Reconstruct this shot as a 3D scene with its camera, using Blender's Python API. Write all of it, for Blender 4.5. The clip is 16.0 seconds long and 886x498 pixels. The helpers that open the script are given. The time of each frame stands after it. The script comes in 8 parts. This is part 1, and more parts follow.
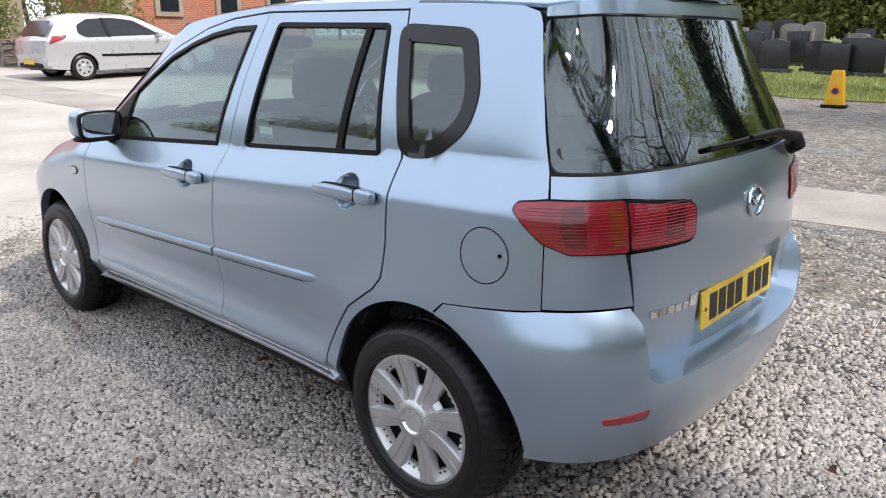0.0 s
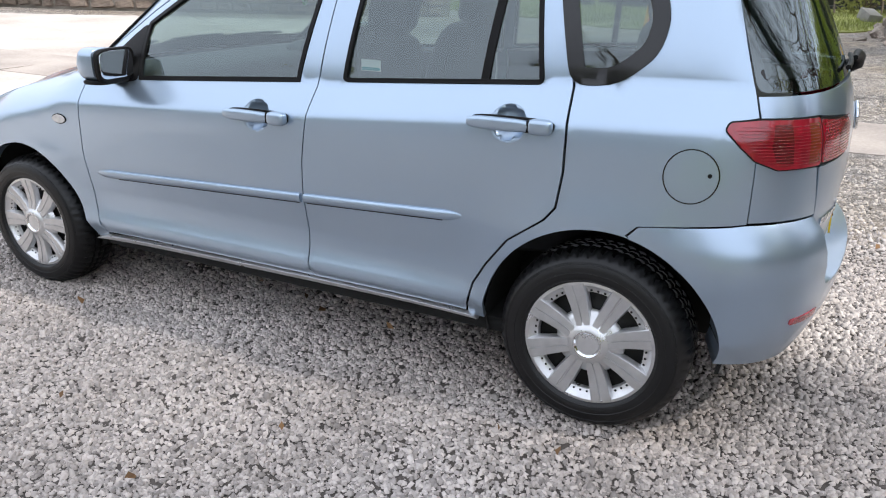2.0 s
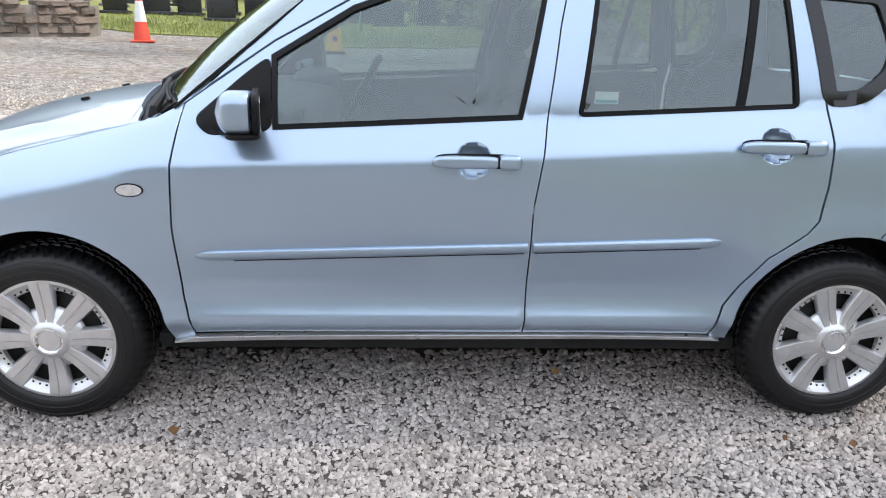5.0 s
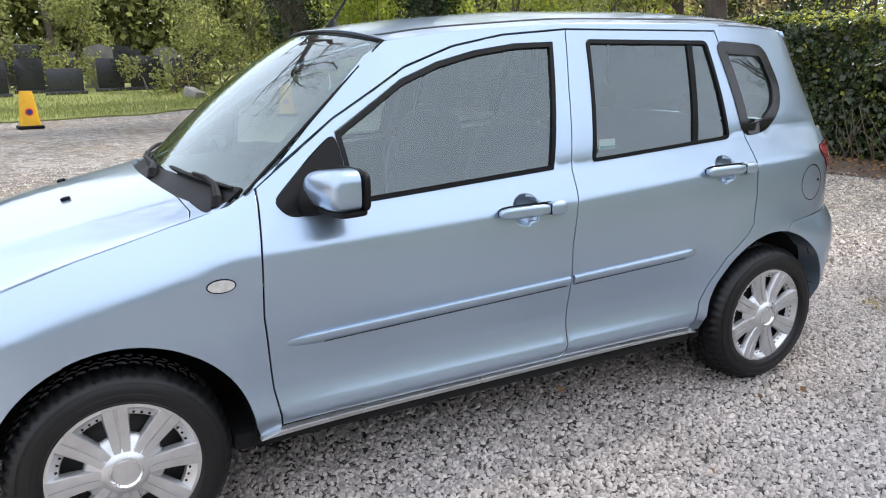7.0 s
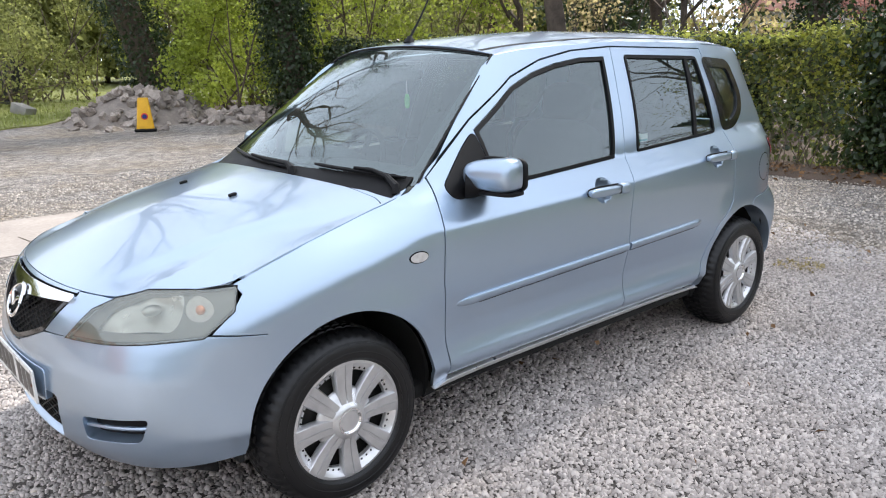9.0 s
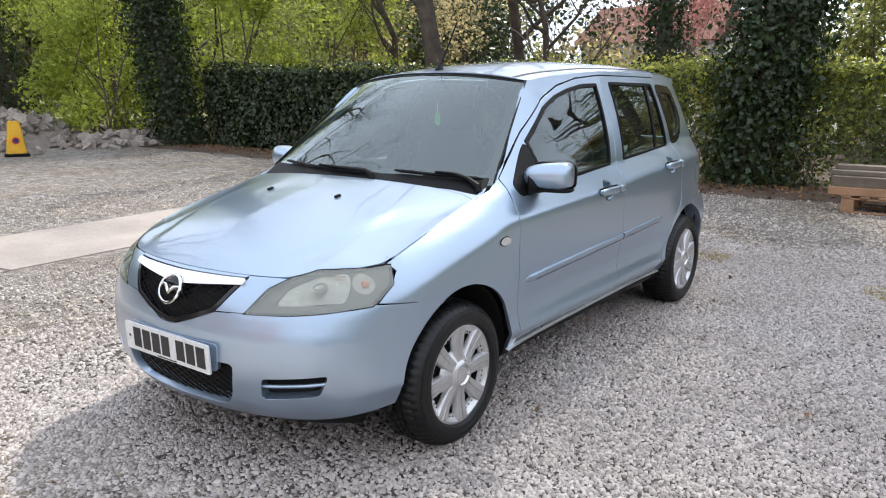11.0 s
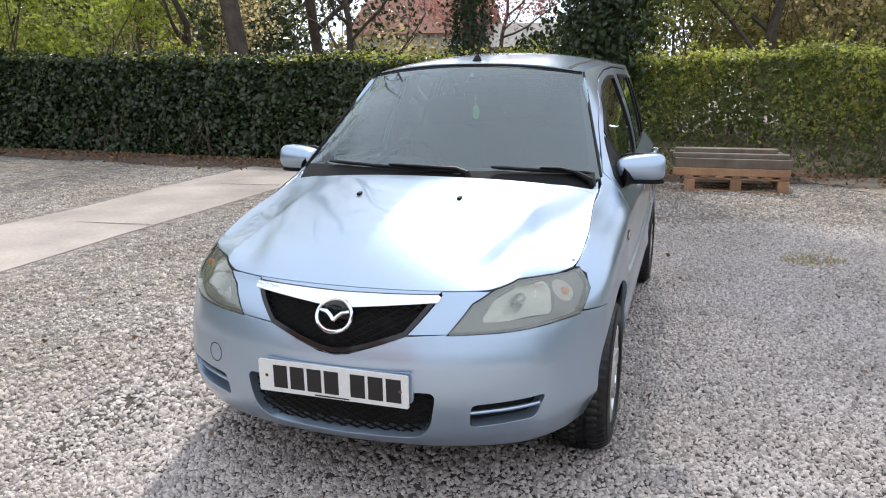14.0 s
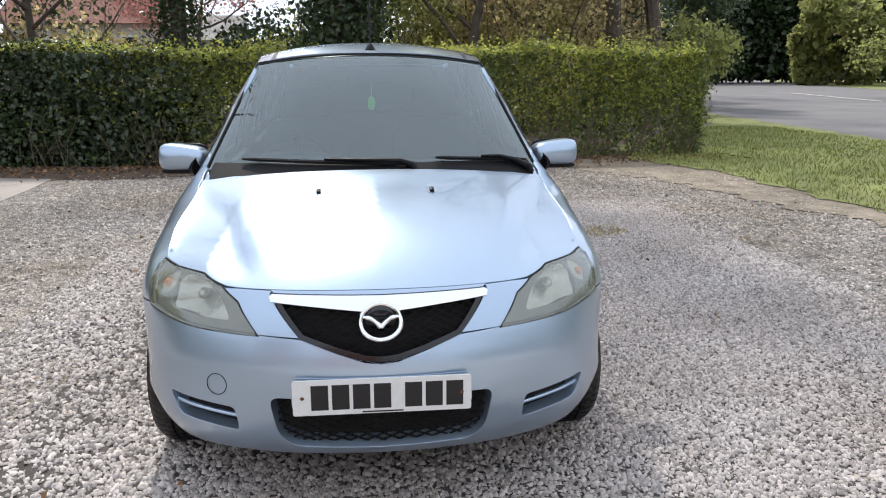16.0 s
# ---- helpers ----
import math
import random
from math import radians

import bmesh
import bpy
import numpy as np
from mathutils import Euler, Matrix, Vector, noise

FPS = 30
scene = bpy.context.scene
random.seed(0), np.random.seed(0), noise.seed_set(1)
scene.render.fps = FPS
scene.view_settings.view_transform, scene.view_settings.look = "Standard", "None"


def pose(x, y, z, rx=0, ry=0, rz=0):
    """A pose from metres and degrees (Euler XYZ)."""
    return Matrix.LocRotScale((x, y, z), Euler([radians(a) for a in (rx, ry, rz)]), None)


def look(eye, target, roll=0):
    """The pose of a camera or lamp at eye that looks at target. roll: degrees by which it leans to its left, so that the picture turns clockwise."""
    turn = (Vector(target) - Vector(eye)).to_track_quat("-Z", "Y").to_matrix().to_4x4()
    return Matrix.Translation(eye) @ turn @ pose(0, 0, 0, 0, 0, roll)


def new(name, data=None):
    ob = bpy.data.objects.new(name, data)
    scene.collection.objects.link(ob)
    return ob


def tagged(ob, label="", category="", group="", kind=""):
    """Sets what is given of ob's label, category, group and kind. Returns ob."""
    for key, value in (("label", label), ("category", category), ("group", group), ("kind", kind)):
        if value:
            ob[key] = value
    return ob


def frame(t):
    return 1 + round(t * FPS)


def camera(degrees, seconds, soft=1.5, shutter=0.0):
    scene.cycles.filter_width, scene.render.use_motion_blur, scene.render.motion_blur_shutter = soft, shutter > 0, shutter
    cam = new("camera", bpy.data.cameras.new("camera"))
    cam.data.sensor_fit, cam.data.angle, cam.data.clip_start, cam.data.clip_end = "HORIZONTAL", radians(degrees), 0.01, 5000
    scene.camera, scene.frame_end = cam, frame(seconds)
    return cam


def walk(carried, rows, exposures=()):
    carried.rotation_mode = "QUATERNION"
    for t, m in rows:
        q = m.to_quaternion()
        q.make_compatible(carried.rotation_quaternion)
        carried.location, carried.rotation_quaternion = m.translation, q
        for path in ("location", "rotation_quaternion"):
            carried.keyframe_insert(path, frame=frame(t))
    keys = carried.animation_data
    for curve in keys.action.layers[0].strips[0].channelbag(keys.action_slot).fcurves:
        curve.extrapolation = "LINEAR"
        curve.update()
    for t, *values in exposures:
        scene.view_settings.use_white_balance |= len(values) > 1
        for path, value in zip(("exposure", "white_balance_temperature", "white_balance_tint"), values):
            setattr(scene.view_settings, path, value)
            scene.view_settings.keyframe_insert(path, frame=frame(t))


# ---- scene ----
cam = camera(60.86, 16.0, 1.1)
PATH = [
    (0, (1.398, -2.197, 1.340), (0.093, -0.781, 0.800), 0.17),
    (0.5, (1.200, -2.392, 1.325), (-0.005, -0.892, 0.777), 0.27),
    (1, (0.978, -2.487, 1.339), (-0.114, -0.914, 0.761), 0.35),
    (1.5, (0.737, -2.670, 1.308), (-0.235, -1.041, 0.675), 0.38),
    (2, (0.517, -2.798, 1.312), (-0.326, -1.121, 0.620), 0.55),
    (2.5, (0.230, -2.823, 1.285), (-0.456, -1.098, 0.541), 1.00),
    (3, (-0.072, -2.899, 1.275), (-0.589, -1.127, 0.505), 1.65),
    (3.5, (-0.418, -2.985, 1.277), (-0.781, -1.172, 0.515), 2.16),
    (4, (-0.728, -2.906, 1.259), (-0.944, -1.062, 0.515), 2.32),
    (4.5, (-1.025, -2.920, 1.268), (-1.103, -1.047, 0.569), 2.18),
    (5, (-1.410, -2.970, 1.303), (-1.298, -1.077, 0.667), 1.71),
    (5.2, (-1.499, -2.944, 1.300), (-1.323, -1.048, 0.685), 1.46),
    (7.3, (-2.778, -2.774, 1.350), (-1.790, -1.105, 0.862), -1.09),
    (7.5, (-2.919, -2.742, 1.350), (-1.879, -1.103, 0.866), -1.18),
    (8, (-3.168, -2.727, 1.353), (-2.030, -1.155, 0.868), -1.12),
    (8.5, (-3.425, -2.765, 1.369), (-2.205, -1.255, 0.886), -1.00),
    (9, (-3.705, -2.649, 1.355), (-2.420, -1.191, 0.880), -0.75),
    (9.2, (-3.824, -2.610, 1.364), (-2.511, -1.177, 0.895), -0.66),
    (11.3, (-4.876, -2.393, 1.352), (-3.277, -1.263, 0.942), -0.21),
    (11.5, (-4.956, -2.382, 1.360), (-3.338, -1.279, 0.952), -0.21),
    (12, (-5.118, -2.246, 1.365), (-3.451, -1.217, 0.961), -0.20),
    (12.5, (-5.257, -1.939, 1.356), (-3.544, -0.990, 0.950), -0.09),
    (13, (-5.222, -1.666, 1.343), (-3.464, -0.809, 0.924), 0.01),
    (13.5, (-5.212, -1.369, 1.350), (-3.406, -0.624, 0.922), -0.11),
    (14, (-5.248, -1.036, 1.364), (-3.395, -0.425, 0.924), -0.32),
    (14.5, (-5.149, -0.775, 1.345), (-3.248, -0.347, 0.894), -0.53),
    (15, (-5.098, -0.479, 1.348), (-3.162, -0.274, 0.889), -0.62),
    (15.5, (-5.145, -0.163, 1.352), (-3.199, -0.165, 0.892), -0.59),
    (16, (-5.288, 0.025, 1.342), (-3.350, -0.167, 0.887), -0.24),
]
walk(cam, [(t, look(eye, target, roll)) for t, eye, target, roll in PATH], [(0, 0.02), (1, 0.14), (3.5, 0.41), (5, 0.45), (7.5, 0.45), (9, 0.38), (11.5, 0.18), (13.5, 0.10), (16, 0.0)])

# ---- world and sun ----
SUN_EL, SUN_AZ = radians(48), radians(11)
world = bpy.data.worlds.new("sky")
scene.world = world
world.use_nodes = True
_n, _l = world.node_tree.nodes, world.node_tree.links
_n.clear()
_sky = _n.new("ShaderNodeTexSky")
_sky.sky_type, _sky.sun_disc = "NISHITA", False
_sky.sun_elevation, _sky.sun_rotation = SUN_EL, radians(90) - SUN_AZ
_sky.air_density, _sky.dust_density, _sky.ozone_density = 1.0, 1.0, 1.0
# broken white cloud over the blue
_tc, _map = _n.new("ShaderNodeTexCoord"), _n.new("ShaderNodeMapping")
_map.inputs["Scale"].default_value = (1.0, 1.0, 2.2)
_cl = _n.new("ShaderNodeTexNoise")
_cl.inputs["Scale"].default_value, _cl.inputs["Detail"].default_value, _cl.inputs["Roughness"].default_value = 2.1, 7.0, 0.55
_ramp = _n.new("ShaderNodeValToRGB")
_ramp.color_ramp.elements[0].position, _ramp.color_ramp.elements[0].color = 0.32, (0.93, 0.93, 0.93, 1)
_ramp.color_ramp.elements[1].position, _ramp.color_ramp.elements[1].color = 0.58, (1, 1, 1, 1)
_mix = _n.new("ShaderNodeMix")
_mix.data_type = "RGBA"
_mix.inputs["B"].default_value = (9.9, 10.7, 12.3, 1)
_bg, _out = _n.new("ShaderNodeBackground"), _n.new("ShaderNodeOutputWorld")
_bg.inputs["Strength"].default_value = 0.122
_l.new(_tc.outputs["Generated"], _map.inputs["Vector"])
_l.new(_map.outputs["Vector"], _cl.inputs["Vector"])
_l.new(_cl.outputs["Fac"], _ramp.inputs["Fac"])
_l.new(_ramp.outputs["Color"], _mix.inputs["Factor"])
_l.new(_sky.outputs["Color"], _mix.inputs["A"])
_l.new(_mix.outputs["Result"], _bg.inputs["Color"])
_l.new(_bg.outputs["Background"], _out.inputs["Surface"])

sun_data = bpy.data.lights.new("sun", "SUN")
sun_data.energy, sun_data.angle, sun_data.color = 3.7, radians(3.0), (1.0, 0.95, 0.88)
sun = new("sun", sun_data)
_d = Vector((math.cos(SUN_AZ) * math.cos(SUN_EL), math.sin(SUN_AZ) * math.cos(SUN_EL), math.sin(SUN_EL)))
sun.matrix_world = look(_d * 30, (0, 0, 0))

# ---- materials ----


def mat(name, col, rough=0.5, metal=0.0, col2=None, scale=6.0, amount=0.5, bump=0.0, bump_scale=80.0, rough_var=0.1, coat=0.0,
        fine=40.0, per_piece=0.0, spec=0.5, island=0.0, coat_rough=0.03):
    """A node material: two scales of colour change, uneven roughness and fine relief."""
    m = bpy.data.materials.new(name)
    m.use_nodes = True
    n, l = m.node_tree.nodes, m.node_tree.links
    b = n["Principled BSDF"]
    b.inputs["Metallic"].default_value = metal
    b.inputs["Specular IOR Level"].default_value = spec
    if coat:
        b.inputs["Coat Weight"].default_value, b.inputs["Coat Roughness"].default_value = coat, coat_rough
    tc = n.new("ShaderNodeTexCoord")
    big, small = n.new("ShaderNodeTexNoise"), n.new("ShaderNodeTexNoise")
    big.inputs["Scale"].default_value, big.inputs["Detail"].default_value = scale, 5
    small.inputs["Scale"].default_value, small.inputs["Detail"].default_value = fine, 3
    for t in (big, small):
        l.new(tc.outputs["Object"], t.inputs["Vector"])
    add = n.new("ShaderNodeMath")
    add.operation = "MULTIPLY_ADD"
    l.new(small.outputs["Fac"], add.inputs[0])
    add.inputs[1].default_value = 0.4
    l.new(big.outputs["Fac"], add.inputs[2])
    ramp = n.new("ShaderNodeMapRange")
    ramp.inputs["From Min"].default_value, ramp.inputs["From Max"].default_value = 0.45, 0.95
    l.new(add.outputs[0], ramp.inputs["Value"])
    c2 = col2 or tuple(c * (1 - amount) for c in col)
    mix = n.new("ShaderNodeMix")
    mix.data_type = "RGBA"
    mix.inputs["A"].default_value, mix.inputs["B"].default_value = (*col, 1), (*c2, 1)
    l.new(ramp.outputs["Result"], mix.inputs["Factor"])
    colour = mix.outputs["Result"]
    if per_piece or island:
        src = n.new("ShaderNodeObjectInfo").outputs["Random"] if per_piece else n.new("ShaderNodeNewGeometry").outputs["Random Per Island"]
        k = per_piece or island
        hsv, mr = n.new("ShaderNodeHueSaturation"), n.new("ShaderNodeMapRange")
        mr.inputs["To Min"].default_value, mr.inputs["To Max"].default_value = 1 - k, 1 + k
        l.new(src, mr.inputs["Value"])
        l.new(mr.outputs["Result"], hsv.inputs["Value"])
        l.new(colour, hsv.inputs["Color"])
        colour = hsv.outputs["Color"]
    l.new(colour, b.inputs["Base Color"])
    rr = n.new("ShaderNodeMapRange")
    rr.inputs["To Min"].default_value, rr.inputs["To Max"].default_value = max(rough - rough_var, 0.02), min(rough + rough_var, 1)
    l.new(big.outputs["Fac"], rr.inputs["Value"])
    l.new(rr.outputs["Result"], b.inputs["Roughness"])
    if bump:
        bn, bt = n.new("ShaderNodeBump"), n.new("ShaderNodeTexNoise")
        bt.inputs["Scale"].default_value, bt.inputs["Detail"].default_value = bump_scale, 4
        l.new(tc.outputs["Object"], bt.inputs["Vector"])
        l.new(bt.outputs["Fac"], bn.inputs["Height"])
        bn.inputs["Strength"].default_value, bn.inputs["Distance"].default_value = bump, 1.0 / bump_scale
        l.new(bn.outputs["Normal"], b.inputs["Normal"])
    return m


def leaf_mat(name, col, col2, rough=0.5, glow=0.45, island=0.35, scale=2.0):
    """A leaf that lets some light through."""
    m = mat(name, col, rough, col2=col2, scale=scale, island=island)
    n, l = m.node_tree.nodes, m.node_tree.links
    b = n["Principled BSDF"]
    tr, mx = n.new("ShaderNodeBsdfTranslucent"), n.new("ShaderNodeMixShader")
    l.new(b.inputs["Base Color"].links[0].from_socket, tr.inputs["Color"])
    mx.inputs[0].default_value = glow
    l.new(b.outputs[0], mx.inputs[1])
    l.new(tr.outputs[0], mx.inputs[2])
    l.new(mx.outputs[0], n["Material Output"].inputs["Surface"])
    return m


def glass_mat(name, tint, rough=0.0, haze=0.0, shine=0.09, dust=(0.50, 0.60, 0.60)):
    """A thin pane: it lets light straight through and mirrors by Fresnel."""
    m = bpy.data.materials.new(name)
    m.use_nodes = True
    n, l = m.node_tree.nodes, m.node_tree.links
    n.remove(n["Principled BSDF"])
    tr, gl, fr, mx = n.new("ShaderNodeBsdfTransparent"), n.new("ShaderNodeBsdfGlossy"), n.new("ShaderNodeLayerWeight"), n.new("ShaderNodeMixShader")
    pw, ma = n.new("ShaderNodeMath"), n.new("ShaderNodeMath")
    tr.inputs["Color"].default_value = (*tint, 1)
    gl.inputs["Roughness"].default_value, gl.inputs["Color"].default_value = rough, (0.87, 0.97, 1.0, 1)
    # gloss by angle: a tenth head on, all of it at a grazing look
    pw.operation, ma.operation = "POWER", "MULTIPLY_ADD"
    pw.inputs[1].default_value, ma.inputs[1].default_value, ma.inputs[2].default_value = 4.0, 0.88, shine
    l.new(fr.outputs["Facing"], pw.inputs[0])
    l.new(pw.outputs[0], ma.inputs[0])
    l.new(ma.outputs[0], mx.inputs[0])
    body = tr.outputs[0]
    if haze:
        df, m2, nz, mr = n.new("ShaderNodeBsdfDiffuse"), n.new("ShaderNodeMixShader"), n.new("ShaderNodeTexNoise"), n.new("ShaderNodeMapRange")
        df.inputs["Color"].default_value = (*dust, 1)
        nz.inputs["Scale"].default_value = 14
        mr.inputs["To Min"].default_value, mr.inputs["To Max"].default_value = haze * 0.5, haze * 1.5
        l.new(nz.outputs["Fac"], mr.inputs["Value"])
        l.new(mr.outputs["Result"], m2.inputs[0])
        l.new(tr.outputs[0], m2.inputs[1])
        l.new(df.outputs[0], m2.inputs[2])
        body = m2.outputs[0]
    l.new(body, mx.inputs[1])
    l.new(gl.outputs[0], mx.inputs[2])
    l.new(mx.outputs[0], n["Material Output"].inputs["Surface"])
    return m


PAINT = mat("blue_metallic_paint", (0.385, 0.485, 0.61), 0.30, 0.80, amount=0.05, scale=1.5, fine=900.0, coat=0.85, rough_var=0.03, coat_rough=0.03)
BLACK_PLASTIC = mat("black_plastic", (0.007, 0.007, 0.008), 0.5, spec=0.18, amount=0.4, bump=0.15, bump_scale=600)
RUBBER = mat("tyre_rubber", (0.007, 0.007, 0.008), 0.42, spec=0.4, amount=0.45, scale=14, bump=0.1, bump_scale=300)
GLOSS_BLACK = mat("gloss_black_trim", (0.012, 0.012, 0.014), 0.12, amount=0.3)
DARK_VOID = mat("underbody_black", (0.008, 0.008, 0.008), 0.9, amount=0.5)
CHROME = mat("chrome", (0.82, 0.83, 0.85), 0.08, 1.0, amount=0.05, rough_var=0.04)
SILVER = mat("silver_wheel_paint", (0.70, 0.70, 0.71), 0.3, 0.75, amount=0.16, scale=18, rough_var=0.1, coat=0.3)
SILVER_DULL = mat("brushed_silver_band", (0.63, 0.63, 0.64), 0.34, 0.75, amount=0.18, scale=18, rough_var=0.1)
SIDE_GLASS = glass_mat("side_glass", (0.53, 0.63, 0.60), shine=0.13)
SCREEN_GLASS = glass_mat("windscreen_glass", (0.50, 0.60, 0.575), haze=0.018, shine=0.15)
REAR_GLASS = glass_mat("rear_privacy_glass", (0.11, 0.14, 0.135), shine=0.17)
LAMP_LENS = glass_mat("aged_lamp_lens", (0.80, 0.80, 0.74), rough=0.06, haze=0.24, dust=(0.46, 0.45, 0.38))
RED_LENS = mat("red_lamp_lens", (0.36, 0.012, 0.028), 0.14, amount=0.45, scale=22, coat=1.0)
DEEP_RED = mat("deep_red_lens", (0.13, 0.006, 0.012), 0.16, amount=0.35, scale=22, coat=1.0)
AMBER_RED = mat("amber_red_lens", (0.22, 0.032, 0.008), 0.16, amount=0.35, scale=22, coat=1.0)
BEZEL = mat("grey_lamp_bezel", (0.20, 0.205, 0.20), 0.38, 0.5, amount=0.3, scale=12)
ORANGE = mat("amber_bulb_cover", (0.75, 0.24, 0.06), 0.3, amount=0.2)
REFLECTOR = mat("lamp_reflector", (0.66, 0.66, 0.64), 0.30, 1.0, amount=0.2, scale=30)
CLOTH = mat("dark_grey_cloth", (0.035, 0.037, 0.042), 0.9, amount=0.35, bump=0.3, bump_scale=500)
TRIM_GREY = mat("grey_cabin_plastic", (0.055, 0.062, 0.066), 0.65, amount=0.25, bump=0.15, bump_scale=400)
LINING = mat("pale_headlining", (0.42, 0.42, 0.40), 0.9, amount=0.12, bump=0.1, bump_scale=300)
PLATE_YELLOW = mat("yellow_plate", (0.78, 0.52, 0.01), 0.25, amount=0.12, scale=20, coat=0.5)
PLATE_WHITE = mat("white_plate", (0.74, 0.75, 0.74), 0.28, amount=0.1, scale=20, coat=0.4)
INK = mat("black_ink", (0.012, 0.012, 0.014), 0.4, amount=0.3)
WHITE_PAINT = mat("white_paint", (0.74, 0.74, 0.73), 0.3, amount=0.06, coat=0.6)

# ---- mesh kit ----


def empty(name, label, category, group="", at=(0, 0, 0)):
    ob = new(name)
    ob.empty_display_size = 0.1
    ob.location = at
    return tagged(ob, label, category, group)


def link(name, me, material, parent=None, label=""):
    if material is not None and not me.materials:
        me.materials.append(material)
    ob = new(name, me)
    if parent is not None:
        ob.parent = parent
        base = parent
        while base.parent is not None:
            base = base.parent
        if parent is base and base.type == "EMPTY":
            ob.location = -base.location if tuple(base.scale) == (1, 1, 1) else (0, 0, 0)
    if label:
        ob["label"] = label
    return ob


def part(name, bm, material, parent=None, label="", smooth_it=True):
    """Links a bmesh, given in world places, as one mesh object under a thing or a part."""
    me = bpy.data.meshes.new(name)
    bm.to_mesh(me)
    bm.free()
    if smooth_it:
        me.set_sharp_from_angle(angle=radians(38)) if len(me.polygons) else None
        me.polygons.foreach_set("use_smooth", [True] * len(me.polygons))
        me.set_sharp_from_angle(angle=radians(38))
    return link(name, me, material, parent, label)


def raw(name, verts, faces, material, parent=None, label="", normals=None, flat=False):
    me = bpy.data.meshes.new(name)
    me.from_pydata([tuple(v) for v in verts], [], [tuple(int(i) for i in f) for f in faces])
    if not flat:
        me.polygons.foreach_set("use_smooth", [True] * len(me.polygons))
    if normals is not None:
        me.normals_split_custom_set_from_vertices([tuple(n) for n in normals])
    return link(name, me, material, parent, label)


def add_box(bm, centre, size, rot=(0, 0, 0), bevel=0.0, segs=2):
    m = pose(*centre, *rot) @ Matrix.Diagonal((*size, 1))
    r = bmesh.ops.create_cube(bm, size=1.0, matrix=m)
    if bevel:
        es = list({e for v in r["verts"] for e in v.link_edges})
        bmesh.ops.bevel(bm, geom=es, offset=bevel, segments=segs, affect="EDGES", profile=0.5)
    return bm


def box(centre, size, rot=(0, 0, 0), bevel=0.0, segs=2):
    return add_box(bmesh.new(), centre, size, rot, bevel, segs)


def add_lathe(bm, profile, m=None, n=32, a0=0.0, a1=360.0):
    """Turns a profile of (radius, height) about z, then places it by m."""
    m = m or Matrix()
    closed = a1 - a0 >= 359.9
    rings = []
    for k in range(n if closed else n + 1):
        a = radians(a0 + (a1 - a0) * k / n)
        rings.append([bm.verts.new(m @ Vector((r * math.cos(a), r * math.sin(a), h))) for r, h in profile])
    for k in range(n):
        p, q = rings[k], rings[(k + 1) % len(rings)]
        for i in range(len(profile) - 1):
            try:
                bm.faces.new((p[i], q[i], q[i + 1], p[i + 1]))
            except ValueError:
                pass
    bmesh.ops.remove_doubles(bm, verts=[v for r in rings for v in r], dist=1e-6)
    return bm


def add_tube(bm, pts, radius, n=8, cap=True):
    """A round bar through points; radius is one number or one for each point."""
    pts = [Vector(p) for p in pts]
    rad = radius if hasattr(radius, "__len__") else [radius] * len(pts)
    rings, side = [], None
    for i, p in enumerate(pts):
        d = (pts[min(i + 1, len(pts) - 1)] - pts[max(i - 1, 0)]).normalized()
        if side is None:
            side = d.orthogonal().normalized()
        side = (side - d * side.dot(d)).normalized()
        up = d.cross(side)
        rings.append([bm.verts.new(p + float(rad[i]) * (math.cos(2 * math.pi * k / n) * side + math.sin(2 * math.pi * k / n) * up)) for k in range(n)])
    for a, b in zip(rings, rings[1:]):
        for k in range(n):
            bm.faces.new((a[k], a[(k + 1) % n], b[(k + 1) % n], b[k]))
    if cap:
        bm.faces.new(rings[0][::-1])
        bm.faces.new(rings[-1])
    return bm


def add_prism(bm, pts, m, depth, bevel=0.0):
    """A flat outline (x, y) raised by depth along z and placed by m."""
    lo = [bm.verts.new(m @ Vector((x, y, 0))) for x, y in pts]
    hi = [bm.verts.new(m @ Vector((x, y, depth))) for x, y in pts]
    n = len(pts)
    fs = [bm.faces.new(lo[::-1]), bm.faces.new(hi)]
    for i in range(n):
        fs.append(bm.faces.new((lo[i], lo[(i + 1) % n], hi[(i + 1) % n], hi[i])))
    if bevel:
        bmesh.ops.bevel(bm, geom=list({e for v in hi for e in v.link_edges if e.other_vert(v) in hi}), offset=bevel, segments=2, affect="EDGES", profile=0.5)
    return bm


def add_bag(bm, centre, size, rot=(0, 0, 0), power=0.5, nu=20, nv=12):
    """A soft cushion-like form (a superellipsoid)."""
    m = pose(*centre, *rot)

    def f(c):
        return math.copysign(abs(c) ** power, c)
    rows = []
    for j in range(nv + 1):
        v = -math.pi / 2 + math.pi * j / nv
        row = []
        for i in range(nu):
            a = 2 * math.pi * i / nu
            row.append(bm.verts.new(m @ Vector((size[0] / 2 * f(math.cos(v)) * f(math.cos(a)), size[1] / 2 * f(math.cos(v)) * f(math.sin(a)), size[2] / 2 * f(math.sin(v))))))
        rows.append(row)
    for a, b in zip(rows, rows[1:]):
        for i in range(nu):
            bm.faces.new((a[i], a[(i + 1) % nu], b[(i + 1) % nu], b[i]))
    bmesh.ops.remove_doubles(bm, verts=[v for r in rows for v in r], dist=1e-5)
    return bm


# ---- panels cut from a curved skin ----
import mathutils.geometry


